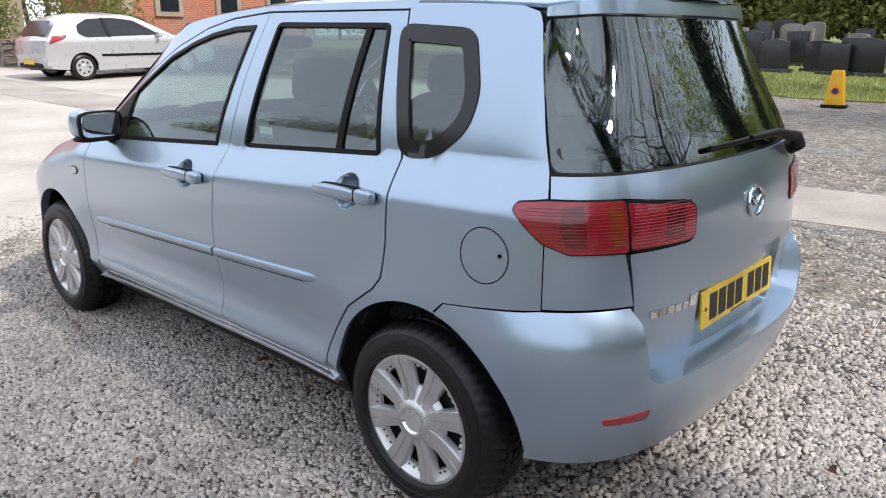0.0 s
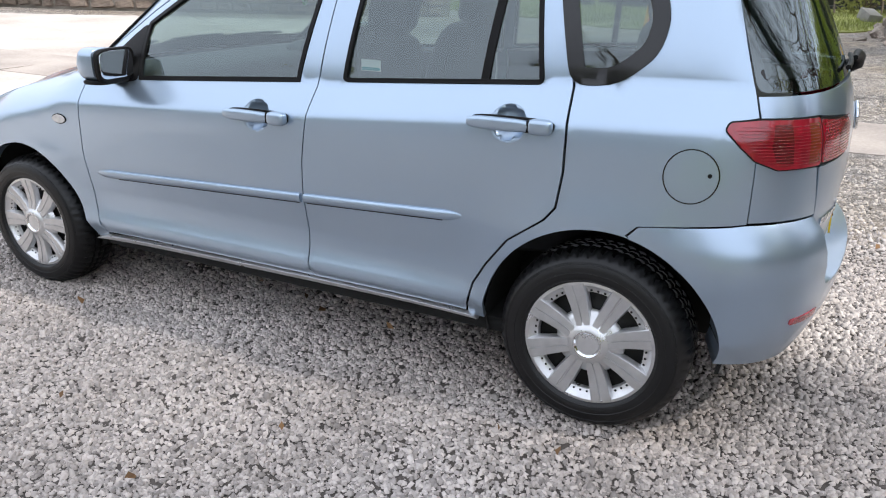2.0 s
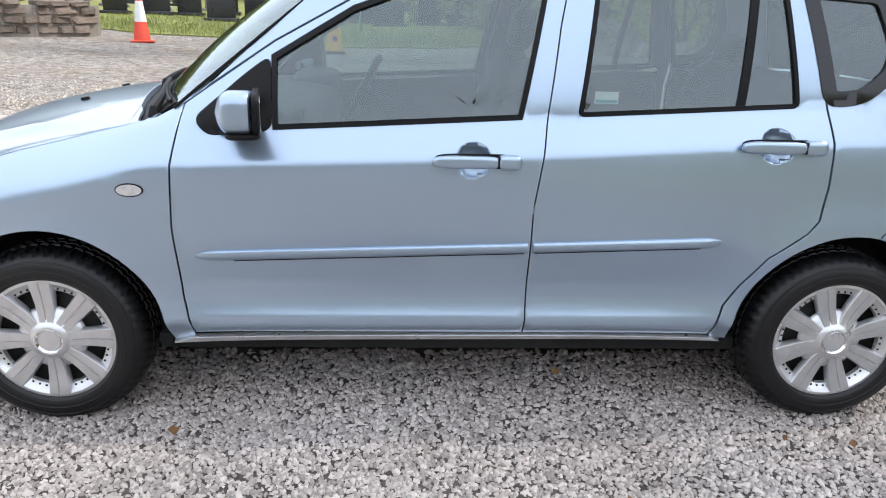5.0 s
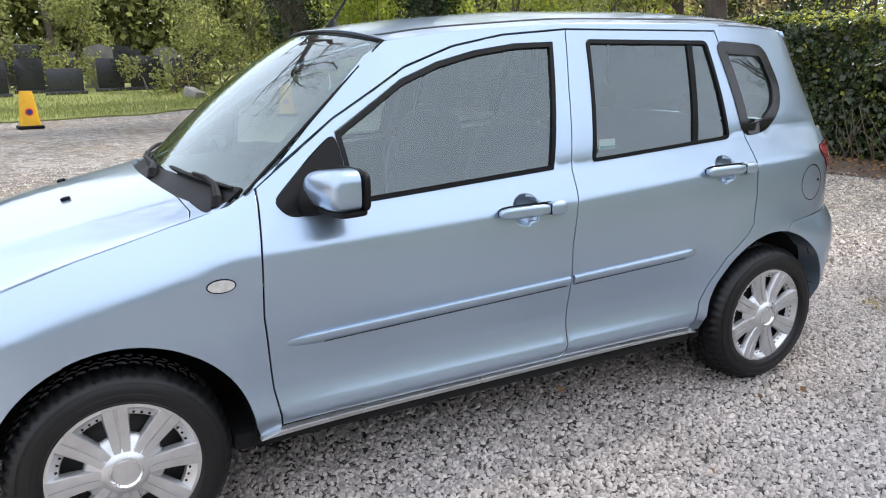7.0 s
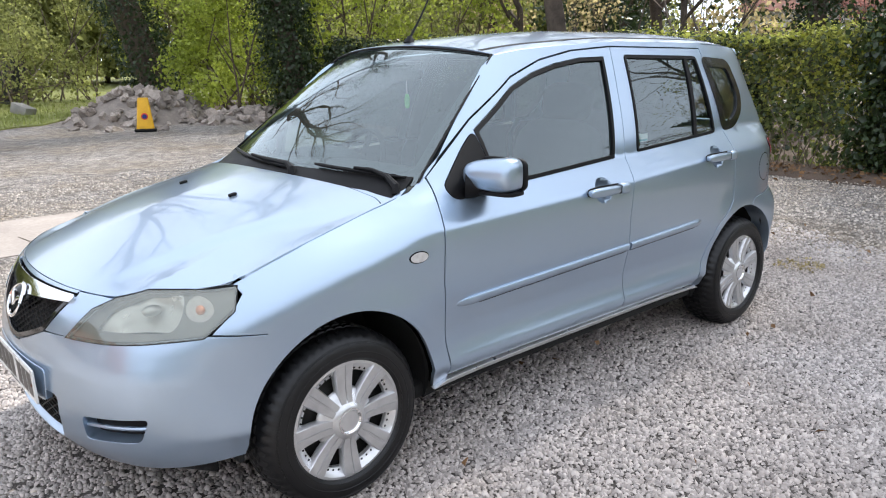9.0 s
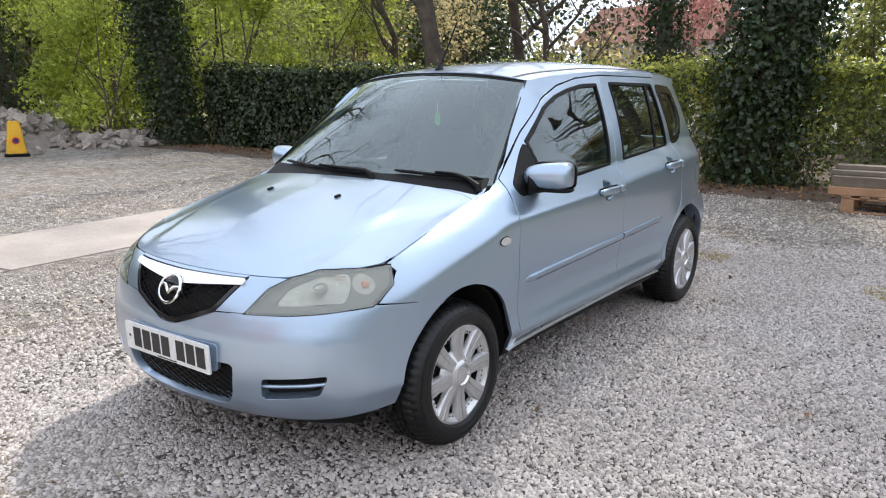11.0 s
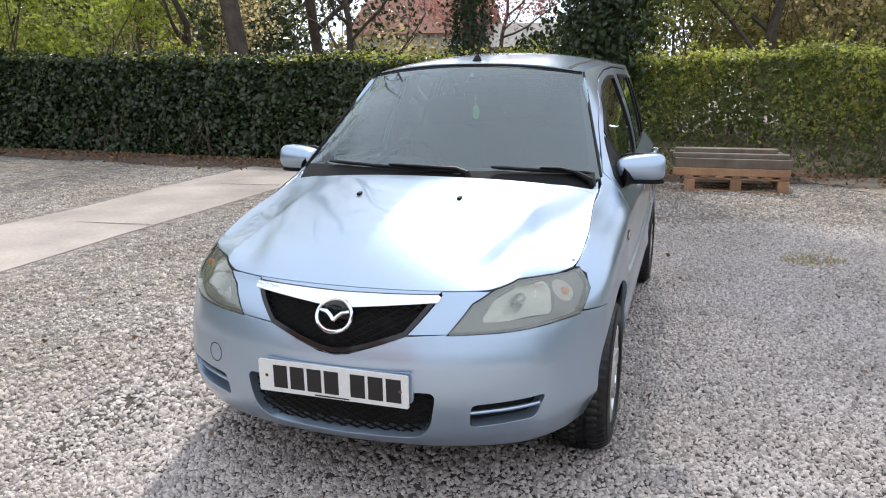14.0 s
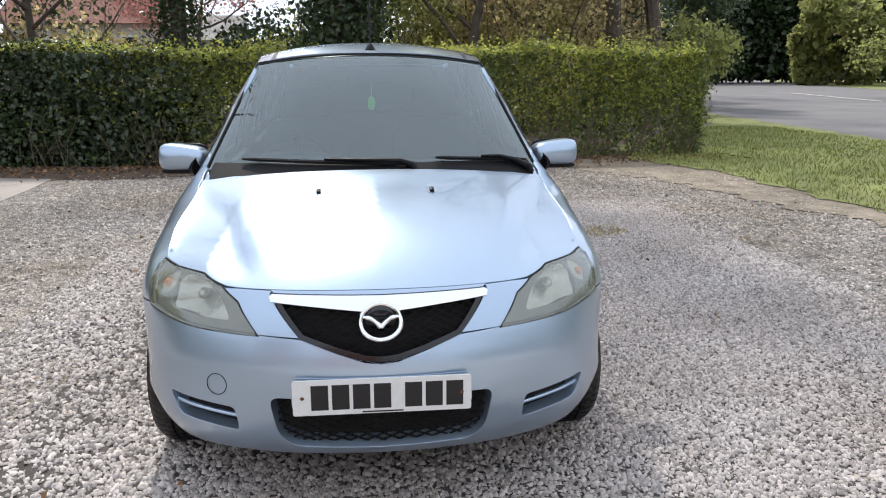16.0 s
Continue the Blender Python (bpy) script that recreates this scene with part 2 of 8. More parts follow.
def inside(poly, pts):
    x, y = pts[:, 0], pts[:, 1]
    c = np.zeros(len(pts), bool)
    for (x0, y0), (x1, y1) in zip(poly, np.roll(poly, -1, 0)):
        hit = ((y0 > y) != (y1 > y)) & (x < (x1 - x0) * (y - y0) / (y1 - y0 + 1e-15) + x0)
        c ^= hit
    return c


def dense(poly, step):
    out = []
    for a, b in zip(poly, poly[1:] + poly[:1]):
        n = max(1, int(math.dist(a, b) / step))
        out += [(a[0] + (b[0] - a[0]) * k / n, a[1] + (b[1] - a[1]) * k / n) for k in range(n)]
    return out


def shrink(poly, d):
    p = np.array(poly, float)
    area = 0.5 * np.sum(p[:, 0] * np.roll(p[:, 1], -1) - np.roll(p[:, 0], -1) * p[:, 1])
    if area < 0:
        p = p[::-1]
    e = np.roll(p, -1, 0) - p
    n = np.stack((-e[:, 1], e[:, 0]), 1) / (np.linalg.norm(e, axis=1)[:, None] + 1e-12)
    v = n + np.roll(n, 1, 0)
    v /= np.maximum((v * v).sum(1) / 2, 0.35)[:, None]
    return p + d * v


def round_poly(poly, r, n=4):
    """Rounds the corners of an outline."""
    out = []
    k = len(poly)
    for i in range(k):
        a, b, c = (np.array(poly[j % k], float) for j in (i - 1, i, i + 1))
        la, lc = np.linalg.norm(a - b), np.linalg.norm(c - b)
        t = min(r, la * 0.45, lc * 0.45)
        p, q = b + (a - b) / la * t, b + (c - b) / lc * t
        for j in range(n + 1):
            s = j / n
            out.append(tuple((1 - s) ** 2 * p + 2 * s * (1 - s) * b + s * s * q))
    return out


def skin_mesh(skin, poly, holes=(), step=0.035, gap=0.0027, depth=0.016, centre=(-1.3, 0, 0.6), hole_depth=None, ridge=()):
    """The piece of a skin inside an outline, with its rim turned in: vertices, faces, normals."""
    poly = [tuple(p) for p in poly]
    outer = shrink(dense(poly, step), gap)
    inner = [shrink(dense([tuple(p) for p in h], step), -gap) for h in holes]
    loops = [outer] + inner
    pts, edges, base = [], [], 0
    for lp in loops:
        k = len(lp)
        pts += [tuple(q) for q in lp]
        edges += [(base + i, base + (i + 1) % k) for i in range(k)]
        base += k
    lo, hi = outer.min(0), outer.max(0)
    gx, gy = np.meshgrid(np.arange(lo[0] + step / 2, hi[0], step), np.arange(lo[1] + step / 2, hi[1], step))
    gx = gx + (np.arange(gx.shape[0]) % 2)[:, None] * step / 2
    g = np.stack((gx.ravel(), gy.ravel()), 1)
    ok = inside(outer, g)
    for lp in inner:
        ok &= ~inside(lp, g)
    g = g[ok]
    if len(g):
        edge_pts = np.array(pts)
        near = np.min(np.linalg.norm(g[:, None] - edge_pts[None], axis=2), axis=1)
        g = g[near > step * 0.45]
    if len(ridge) and len(g):
        rg = np.array(ridge, float)
        rg = rg[inside(outer, rg)]
        for lp in inner:
            rg = rg[~inside(lp, rg)]
        if len(rg):
            rg = rg[np.min(np.linalg.norm(rg[:, None] - np.array(pts)[None], axis=2), axis=1) > 0.008]
        if len(rg):
            g = g[np.min(np.linalg.norm(g[:, None] - rg[None], axis=2), axis=1) > 0.016]
            g = np.vstack((g, rg))
    allp = [Vector(p) for p in pts] + [Vector(p) for p in g]
    vc, _, fc, ov, *_ = mathutils.geometry.delaunay_2d_cdt(allp, edges, [], 1, 1e-6)
    v2 = np.array([tuple(v) for v in vc])
    tri = np.array([f for f in fc if len(f) == 3])
    cen = v2[tri].mean(1)
    keep = inside(outer, cen)
    for lp in inner:
        keep &= ~inside(lp, cen)
    tri = tri[keep]
    e = 0.002
    p3 = skin(v2[:, 0], v2[:, 1])
    du = skin(v2[:, 0] + e, v2[:, 1]) - skin(v2[:, 0] - e, v2[:, 1])
    dv = skin(v2[:, 0], v2[:, 1] + e) - skin(v2[:, 0], v2[:, 1] - e)
    nrm = np.cross(du, dv)
    nrm /= np.linalg.norm(nrm, axis=1)[:, None] + 1e-12
    if np.sum((p3 - np.array(centre)) * nrm) < 0:
        nrm = -nrm
    a, b, c = p3[tri[:, 0]], p3[tri[:, 1]], p3[tri[:, 2]]
    fl = (np.cross(b - a, c - a) * nrm[tri[:, 0]]).sum(1) < 0
    tri[fl] = tri[fl][:, ::-1]
    V, N, F = [p3], [nrm], [tuple(t) for t in tri]
    count = len(p3)
    lookup = {tuple(np.round(q, 5)): i for i, q in enumerate(v2)}
    for li, lp in enumerate(loops):
        d = depth if li == 0 or hole_depth is None else hole_depth
        ids = [lookup.get(tuple(np.round(q, 5))) for q in lp]
        ids = [i for i in ids if i is not None]
        if d <= 0 or len(ids) < 3:
            continue
        top, n0 = p3[ids], nrm[ids]
        tang = np.roll(top, -1, 0) - np.roll(top, 1, 0)
        rn = np.cross(tang, n0)
        rn /= np.linalg.norm(rn, axis=1)[:, None] + 1e-12
        mid = np.cross(tang[0], n0[0])
        if np.sum(rn * (top - p3.mean(0))) < 0 and li == 0:
            rn = -rn
        if np.sum(rn * (top - top.mean(0))) > 0 and li > 0:
            rn = -rn
        k = len(ids)
        bev = min(0.0025, d * 0.3)
        for ring in range(2):
            V.append(top - n0 * (bev if ring == 0 else d) - (0 if ring == 0 else 0) * rn + (rn * 0.0008 if ring == 0 else 0))
            N.append(rn)
        for i in range(k):
            j = (i + 1) % k
            q = (count + i, count + j, count + k + j, count + k + i)
            F.append(q)
            F.append((ids[i], ids[j], count + j, count + i))
        count += 2 * k
    V, N = np.vstack(V), np.vstack(N)
    out = []
    for f in F:
        pa, pb, pc = V[f[0]], V[f[1]], V[f[2]]
        if np.dot(np.cross(pb - pa, pc - pa), N[f[0]] + N[f[2]]) < 0:
            f = tuple(f[::-1])
        out.append(f)
    return V, out, N


def mirrored(mesh):
    V, F, N = mesh
    k = np.array((1, -1, 1))
    return V * k, [tuple(f[::-1]) for f in F], N * k


def skin_part(name, mesh, material, parent, label=""):
    V, F, N = mesh
    return raw(name, V, F, material, parent, label, normals=N)
# ---- the shape of the blue car: front at -x, rear axle at x = 0, left side at -y ----


def spl(pairs):
    """A smooth curve y(x) through a few knots."""
    xs = np.array([p[0] for p in pairs], float)
    ys = np.array([p[1] for p in pairs], float)
    d = np.diff(ys) / np.diff(xs)
    m = np.concatenate(([d[0]], np.where(d[:-1] * d[1:] > 0, 2 * d[:-1] * d[1:] / (d[:-1] + d[1:] + 1e-12), 0.0), [d[-1]]))

    def at(x):
        x = np.clip(np.asarray(x, float), xs[0], xs[-1])
        i = np.clip(np.searchsorted(xs, x, side="right") - 1, 0, len(xs) - 2)
        h = xs[i + 1] - xs[i]
        t = (x - xs[i]) / h
        return (ys[i] * (1 + 2 * t) * (1 - t) ** 2 + m[i] * h * t * (1 - t) ** 2
                + ys[i + 1] * t * t * (3 - 2 * t) + m[i + 1] * h * t * t * (t - 1))
    return at


def smooth(a, b, x):
    t = np.clip((np.asarray(x, float) - a) / (b - a), 0, 1)
    return t * t * (3 - 2 * t)


# plan outline of the left half, from the rear centre round to the front centre
OUT = [(0.612, 0.0), (0.606, -0.2), (0.583, -0.4), (0.54, -0.555), (0.475, -0.66), (0.385, -0.735), (0.28, -0.775), (0.1, -0.793),
       (-0.4, -0.807), (-1.0, -0.812), (-2.0, -0.816), (-2.5, -0.812), (-2.72, -0.80), (-2.86, -0.768), (-2.98, -0.71), (-3.09, -0.61),
       (-3.17, -0.45), (-3.222, -0.25), (-3.24, 0.0)]
_p = np.array(OUT)
_ext = np.vstack(([_p[1] * (1, -1)], _p, [_p[-2] * (1, -1)]))
_o = []
for _i in range(len(_p) - 1):
    _a, _b, _c, _d = _ext[_i:_i + 4]
    for _k in range(24):
        _s = _k / 24
        _o.append(0.5 * (2 * _b + (_c - _a) * _s + (2 * _a - 5 * _b + 4 * _c - _d) * _s ** 2 + (3 * _b - _a - 3 * _c + _d) * _s ** 3))
_o.append(_p[-1])
OX, OY = np.array(_o).T
OU = np.concatenate(([0], np.cumsum(np.hypot(np.diff(OX), np.diff(OY)))))
_tx, _ty = np.gradient(OX, OU), np.gradient(OY, OU)
_tl = np.hypot(_tx, _ty)
ONX, ONY = _ty / _tl, -_tx / _tl            # points out of the car
if ONY[len(ONY) // 2] > 0:
    ONX, ONY = -ONX, -ONY


def ux(x):
    return np.interp(-np.asarray(x, float), -OX, OU)


def uyr(y):
    """The place along the outline at the tail for a half width y."""
    n = len(OX) // 2
    return np.interp(abs(y), -OY[:n], OU[:n])


def uyf(y):
    n = len(OX) // 2
    return np.interp(abs(y), -OY[n:][::-1], OU[n:][::-1])


low_side = spl([(0.12, 0.15), (0.2, 0.09), (0.28, 0.052), (0.30, 0.036), (0.312, 0.028), (0.326, 0.0155), (0.335, 0.0085), (0.345, 0.0085), (0.375, 0.0165), (0.41, 0.0245), (0.455, 0.0265), (0.53, 0.0145), (0.62, 0.0), (0.76, 0.0005), (0.86, 0.004), (0.95, 0.012)])
low_front = spl([(0.12, 0.22), (0.17, 0.13), (0.22, 0.06), (0.30, 0.014), (0.40, 0.0), (0.5, 0.004), (0.58, 0.022), (0.66, 0.052), (0.72, 0.095), (0.78, 0.17)])
low_rear = spl([(0.12, 0.09), (0.6, 0.012), (0.75, 0.0), (0.9, 0.004), (0.98, 0.02), (1.05, 0.045), (1.2, 0.105), (1.42, 0.195), (1.50, 0.235)])
bulge_rear = spl([(0.12, 0.02), (0.2, -0.02), (0.3, -0.055), (0.42, -0.073), (0.54, -0.07), (0.62, -0.055), (0.67, -0.028), (0.70, -0.004)])
z_crease = spl([(-2.7, 0.80), (-2.08, 0.836), (-1.2, 0.872), (-0.29, 0.928), (0.0, 0.938), (0.4, 0.95)])
z_belt = spl([(-2.3, 0.91), (-1.8, 0.937), (-1.05, 0.98), (-0.2, 1.03), (0.1, 1.045), (0.4, 1.05)])
w_belt = spl([(-2.3, 0.755), (-1.8, 0.757), (-1.05, 0.741), (-0.2, 0.722), (0.1, 0.705), (0.3, 0.685)])
z_edge = spl([(-3.0, 0.715), (-2.85, 0.757), (-2.6, 0.838), (-2.3, 0.915), (-2.1, 0.975), (-1.85, 1.18), (-1.56, 1.415), (-1.2, 1.452), (-0.8, 1.47), (-0.2, 1.468), (0.2, 1.452), (0.4, 1.43)])
y_edge = spl([(-3.0, 0.60), (-2.85, 0.689), (-2.6, 0.70), (-2.3, 0.685), (-2.1, 0.69), (-1.85, 0.615), (-1.56, 0.531), (-1.2, 0.556), (-0.8, 0.578), (-0.2, 0.592), (0.2, 0.566), (0.4, 0.505)])


def half_width(x, z):
    """Half the car's width on its side at a length x and height z."""
    x, z = np.broadcast_arrays(np.asarray(x, float), np.asarray(z, float))
    p = np.interp(-x, -OX, -OY)
    zc, zb, wb, ze, ye = z_crease(x), z_belt(x), w_belt(x), z_edge(x), y_edge(x)
    flare = 1 - 0.8 * (np.exp(-((x - 0.0) / 0.40) ** 2) + np.exp(-((x + 2.49) / 0.40) ** 2)) * smooth(0.75, 0.5, z)
    low = p - low_side(np.minimum(z, zc)) * flare
    # swollen shoulders over the wheel arches
    for cx in (0.0, -2.485):
        ring = np.hypot(x - cx, z - 0.287)
        low = low + 0.015 * np.exp(-((ring - 0.34) / 0.10) ** 2) * smooth(0.2, 0.55, z) * (1 - smooth(zc - 0.24, zc - 0.02, z))
    wc = p - low_side(zc)
    soft = 0.007
    rise = soft * np.log1p(np.exp(np.clip((z - zc) / soft, -30, 30)))
    mid = low + (wb - wc) * np.clip(rise / (zb - zc), 0, 1.0)
    q = np.clip((z - zb) / np.maximum(ze - zb, 0.03), 0, 1.1)
    top = wb + (ye - wb) * q ** 1.42
    door = np.where(z < zb, mid, top)
    zs = ze - 0.15
    ws = p - low_side(np.minimum(zs, 0.9))
    ring = np.hypot(x + 2.485, z - 0.287)
    arch = 0.015 * np.exp(-((ring - 0.34) / 0.11) ** 2) * smooth(0.2, 0.55, z) * (1 - smooth(zs - 0.24, zs, z))
    fen = np.where(z < zs, p - low_side(z) * flare + arch, ws + (ye - ws) * np.clip((z - zs) / (ze - zs), 0, 1.1) ** 2.2)
    m = smooth(-2.3, -2.0, x)
    return door * m + fen * (1 - m)


def wrap(u, z, tail_bulge=0.0, out=0.0):
    """A point on the skin that runs round the car, u along the outline and z high."""
    u, z = np.broadcast_arrays(np.asarray(u, float), np.asarray(z, float))
    x, y = np.interp(u, OU, OX), np.interp(u, OU, OY)
    nx, ny = np.interp(u, OU, ONX), np.interp(u, OU, ONY)
    xc = np.clip(x, -2.84, 0.26)
    p = np.interp(-xc, -OX, -OY)
    side = p - half_width(xc, z)
    wf, wr = smooth(-2.74, -3.08, x), smooth(0.24, 0.53, x)
    rear = low_rear(z) + tail_bulge * bulge_rear(z)
    side = side + tail_bulge * 0.5 * bulge_rear(z) * smooth(0.10, 0.40, x)
    rear = rear + 0.075 * smooth(1.04, 1.42, z) * (1 - 0.7 * smooth(0.50, 0.60, x))
    inset = side * (1 - wf - wr) + low_front(z) * wf + rear * wr - out
    return np.stack((x - nx * inset, y - ny * inset, z), -1)

# ---- the blue hatchback ----
LEN = OU[-1]


def tail(s, z, bulge=0.0, out=0.0):
    """The skin at the tail, s from the middle towards the left side (right side negative)."""
    s, z = np.broadcast_arrays(np.asarray(s, float), np.asarray(z, float))
    p = wrap(np.abs(s), z, bulge, out)
    return np.stack((p[..., 0], np.where(s < 0, -p[..., 1], p[..., 1]), p[..., 2]), -1)


def nose(s, z, out=0.0):
    """The skin at the front, s from the middle towards the left side (right side negative)."""
    s, z = np.broadcast_arrays(np.asarray(s, float), np.asarray(z, float))
    p = wrap(LEN - np.abs(s), z, 0.0, out)
    return np.stack((p[..., 0], np.where(s < 0, -p[..., 1], p[..., 1]), p[..., 2]), -1)


def flank(x, z, out=0.0):
    """The skin on the left side by length and height."""
    return wrap(ux(x), z, 0.0, out)


def both(half):
    """A closed outline from the left half of one (from the middle below to the middle above)."""
    return [tuple(p) for p in half] + [(-a, b) for a, b in reversed(half) if abs(a) > 1e-6]


def arc(cx, cz, r, a0, a1, n=40):
    return [(cx + r * math.cos(radians(a0 + (a1 - a0) * k / n)), cz + r * math.sin(radians(a0 + (a1 - a0) * k / n))) for k in range(n + 1)]


car = empty("hatchback_car", "light metallic blue five-door hatchback parked on grey gravel", "car")
car.scale, car.location = (0.997, 1.0, 0.985), (0, 0, -0.002)

# outlines on the side, by length and height
DOOR_F = [(-2.057, 1.0), (-2.081, 0.834), (-2.089, 0.65), (-2.074, 0.424), (-2.052, 0.292)]
B_LINE = [(-1.021, 0.289), (-1.017, 0.72), (-0.982, 0.972), (-0.945, 1.25), (-0.905, 1.446)]
DOOR_R = [(-0.412, 0.29), (-0.386, 0.40), (-0.345, 0.47), (-0.271, 0.568), (-0.16, 0.65), (-0.128, 0.69), (-0.114, 0.80), (-0.114, 0.90), (-0.12, 1.03), (-0.16, 1.24), (-0.20, 1.44)]
DOOR_TOP = [(-2.057, 1.0), (-1.795, 1.182), (-1.535, 1.328), (-1.35, 1.392), (-1.158, 1.428), (-0.905, 1.446), (-0.20, 1.44)]
FRONT_PANE = [(-1.79, 0.938), (-1.057, 0.98), (-0.972, 1.402), (-1.12, 1.398), (-1.28, 1.376), (-1.42, 1.342), (-1.56, 1.29), (-1.80, 1.143)]
SAIL = round_poly([(-2.022, 0.962), (-1.982, 0.918), (-1.793, 0.934), (-1.803, 1.143), (-1.875, 1.09)], 0.035)
REAR_PANE = [(-0.888, 0.991), (-0.207, 1.03), (-0.258, 1.402), (-0.83, 1.41)]
QUARTER_PANE = round_poly([(-0.13, 1.033), (0.005, 1.042), (0.105, 1.125), (0.125, 1.22), (0.067, 1.385), (-0.215, 1.402)], 0.05)
ARCH_R = arc(0.005, 0.287, 0.353, 178, 0)
ARCH_F = arc(-2.477, 0.287, 0.343, 0, 180)
REPEATER = (-2.20, 0.761)
SCOOP_F = [(-1.2025 + 0.056 * math.cos(a), 0.862 + 0.052 * math.sin(a)) for a in np.linspace(0, 2 * math.pi, 28, endpoint=False)]
SCOOP_R = [(-0.287 + 0.056 * math.cos(a), 0.919 + 0.052 * math.sin(a)) for a in np.linspace(0, 2 * math.pi, 28, endpoint=False)]


RIDGE = [(x, float(z_crease(x)) + o) for x in np.arange(-2.28, 0.42, 0.03) for o in (-0.018, -0.008, 0.0, 0.008, 0.018)]


def side_parts(flip):
    """Builds one side of the car; flip makes the right side."""
    def put(name, mesh, material, parent, label=""):
        return skin_part(name, mirrored(mesh) if flip else mesh, material, parent, label)

    def k(p):
        return (p[0], -p[1], p[2]) if flip else tuple(p)

    def ribbon(name, pts, r, material, parent, label=""):
        return part(name, add_tube(bmesh.new(), [k(p) for p in pts], r, 6), material, parent, label)

    # doors
    fd = put("front_door", skin_mesh(flank, DOOR_F[::-1] + DOOR_TOP[1:-2] + [B_LINE[4], B_LINE[3], B_LINE[2], B_LINE[1], B_LINE[0]],
             [FRONT_PANE, SAIL, SCOOP_F], hole_depth=0.004, step=0.03, ridge=RIDGE), PAINT, car)
    rd = put("rear_door", skin_mesh(flank, B_LINE + [(-0.20, 1.44)] + DOOR_R[::-1][1:], [round_poly(REAR_PANE, 0.02), SCOOP_R], hole_depth=0.004, step=0.03, ridge=RIDGE), PAINT, car)
    glass_in = 0.006

    def pane(name, outline, parent, cloth=SIDE_GLASS, label=""):
        g = skin_mesh(lambda x, z: flank(x, z, -glass_in), outline, gap=-0.004, depth=0, step=0.06)
        ob = put(name, g, cloth, parent, label)
        ob.visible_shadow = False
        return ob

    def seal(name, outline, parent, width=0.012, cloth=BLACK_PLASTIC):
        ring = skin_mesh(lambda x, z: flank(x, z, 0.004), outline, [[tuple(q) for q in shrink(outline, width)]], gap=0.0, depth=0.012, step=0.04)
        return put(name, ring, cloth, parent)

    pane("window_pane", FRONT_PANE, fd)
    seal("window_seal", FRONT_PANE, fd, 0.014)
    put("mirror_sail", skin_mesh(lambda x, z: flank(x, z, 0.003), SAIL, gap=0, depth=0.012, step=0.04), BLACK_PLASTIC, fd)
    pane("window_pane", round_poly(REAR_PANE, 0.02), rd)
    seal("window_seal", round_poly(REAR_PANE, 0.02), rd)
    put("window_divider", skin_mesh(lambda x, z: flank(x, z, 0.001), [(-0.405, 1.018), (-0.380, 1.018), (-0.335, 1.402), (-0.36, 1.402)], gap=0, depth=0.012), BLACK_PLASTIC, rd)
    put("inner_trim", skin_mesh(lambda x, z: flank(x, z, -0.07), [(-2.04, 0.32), (-1.03, 0.32), (-1.06, 0.975), (-1.78, 0.935), (-2.02, 0.94)], gap=0, depth=0.02, step=0.08), TRIM_GREY, fd)
    put("inner_trim", skin_mesh(lambda x, z: flank(x, z, -0.07), [(-1.01, 0.32), (-0.42, 0.32), (-0.15, 0.7), (-0.2, 1.022), (-0.89, 0.985)], gap=0, depth=0.02, step=0.08), TRIM_GREY, rd)

    # handles: a bar over a round dish
    for door, x0, x1, z0, sc in ((fd, -1.315, -1.066, 0.864, SCOOP_F), (rd, -0.399, -0.151, 0.921, SCOOP_R)):
        cx, cz = float(np.mean([p[0] for p in sc])), float(np.mean([p[1] for p in sc]))

        def dish(x, z):
            d = ((x - cx) / 0.056) ** 2 + ((z - cz) / 0.052) ** 2
            return flank(x, z, -0.040 * np.clip(1 - d, 0, 1) ** 0.7 - 0.001)
        put("handle_dish", skin_mesh(dish, sc, gap=-0.002, depth=0, step=0.012), PAINT, door)
        xm = x1 - 0.066
        p0, p1 = Vector(flank(x0, z0, 0.020)), Vector(flank(xm, z0, 0.024))
        bm = bmesh.new()
        mid = k((p0 + p1) / 2)
        add_bag(bm, mid, ((p1 - p0).length + 0.022, 0.028, 0.038), power=0.58, nu=28)
        hd = part("door_handle", bm, PAINT, door)
        c2 = Vector(flank((xm + x1) / 2, z0, 0.018))
        part("lock_cap", add_bag(bmesh.new(), k(c2), (x1 - xm + 0.006, 0.040, 0.046), power=0.58, nu=24), PAINT, hd)
        part("handle_joint", box(k(flank(xm + 0.002, z0, 0.016)), (0.0016, 0.034, 0.036), bevel=0.006), BLACK_PLASTIC, hd)
        # black oval added behind the handle for the shaded gap around it
        part("handle_gap_shade", add_bag(bmesh.new(), k(flank((x0 + x1) / 2, z0, 0.002)), (x1 - x0 + 0.008, 0.008, 0.044), power=0.5, nu=28), BLACK_PLASTIC, hd)
        for xe in (x0 + 0.012, x1 - 0.02):
            part("handle_foot", box(k(flank(xe, z0, 0.006)), (0.026, 0.024, 0.024), bevel=0.008), PAINT, hd)

    # rubbing strips
    for door, xa, za, xb, zb in ((fd, -2.037, 0.556, -1.028, 0.594), (rd, -1.012, 0.595, -0.418, 0.619)):
        n = 40
        rows = []
        for i in range(n + 1):
            s = i / n
            taper = min(1.0, (0.004 + s) / 0.07 if door is fd else 1.0, (1.004 - s) / 0.09 if door is rd else 1.0)
            x, z, h = xa + (xb - xa) * s, za + (zb - za) * s, 0.0175 * taper ** 0.5
            rows.append([flank(x, z + h * c, o * taper - 0.002) for c, o in ((-1, 0), (-0.92, 0.007), (-0.6, 0.0115), (0.0, 0.0135), (0.6, 0.0125), (0.88, 0.009), (1, 0))])
        bm = bmesh.new()
        vs = [[bm.verts.new(k(p)) for p in r] for r in rows]
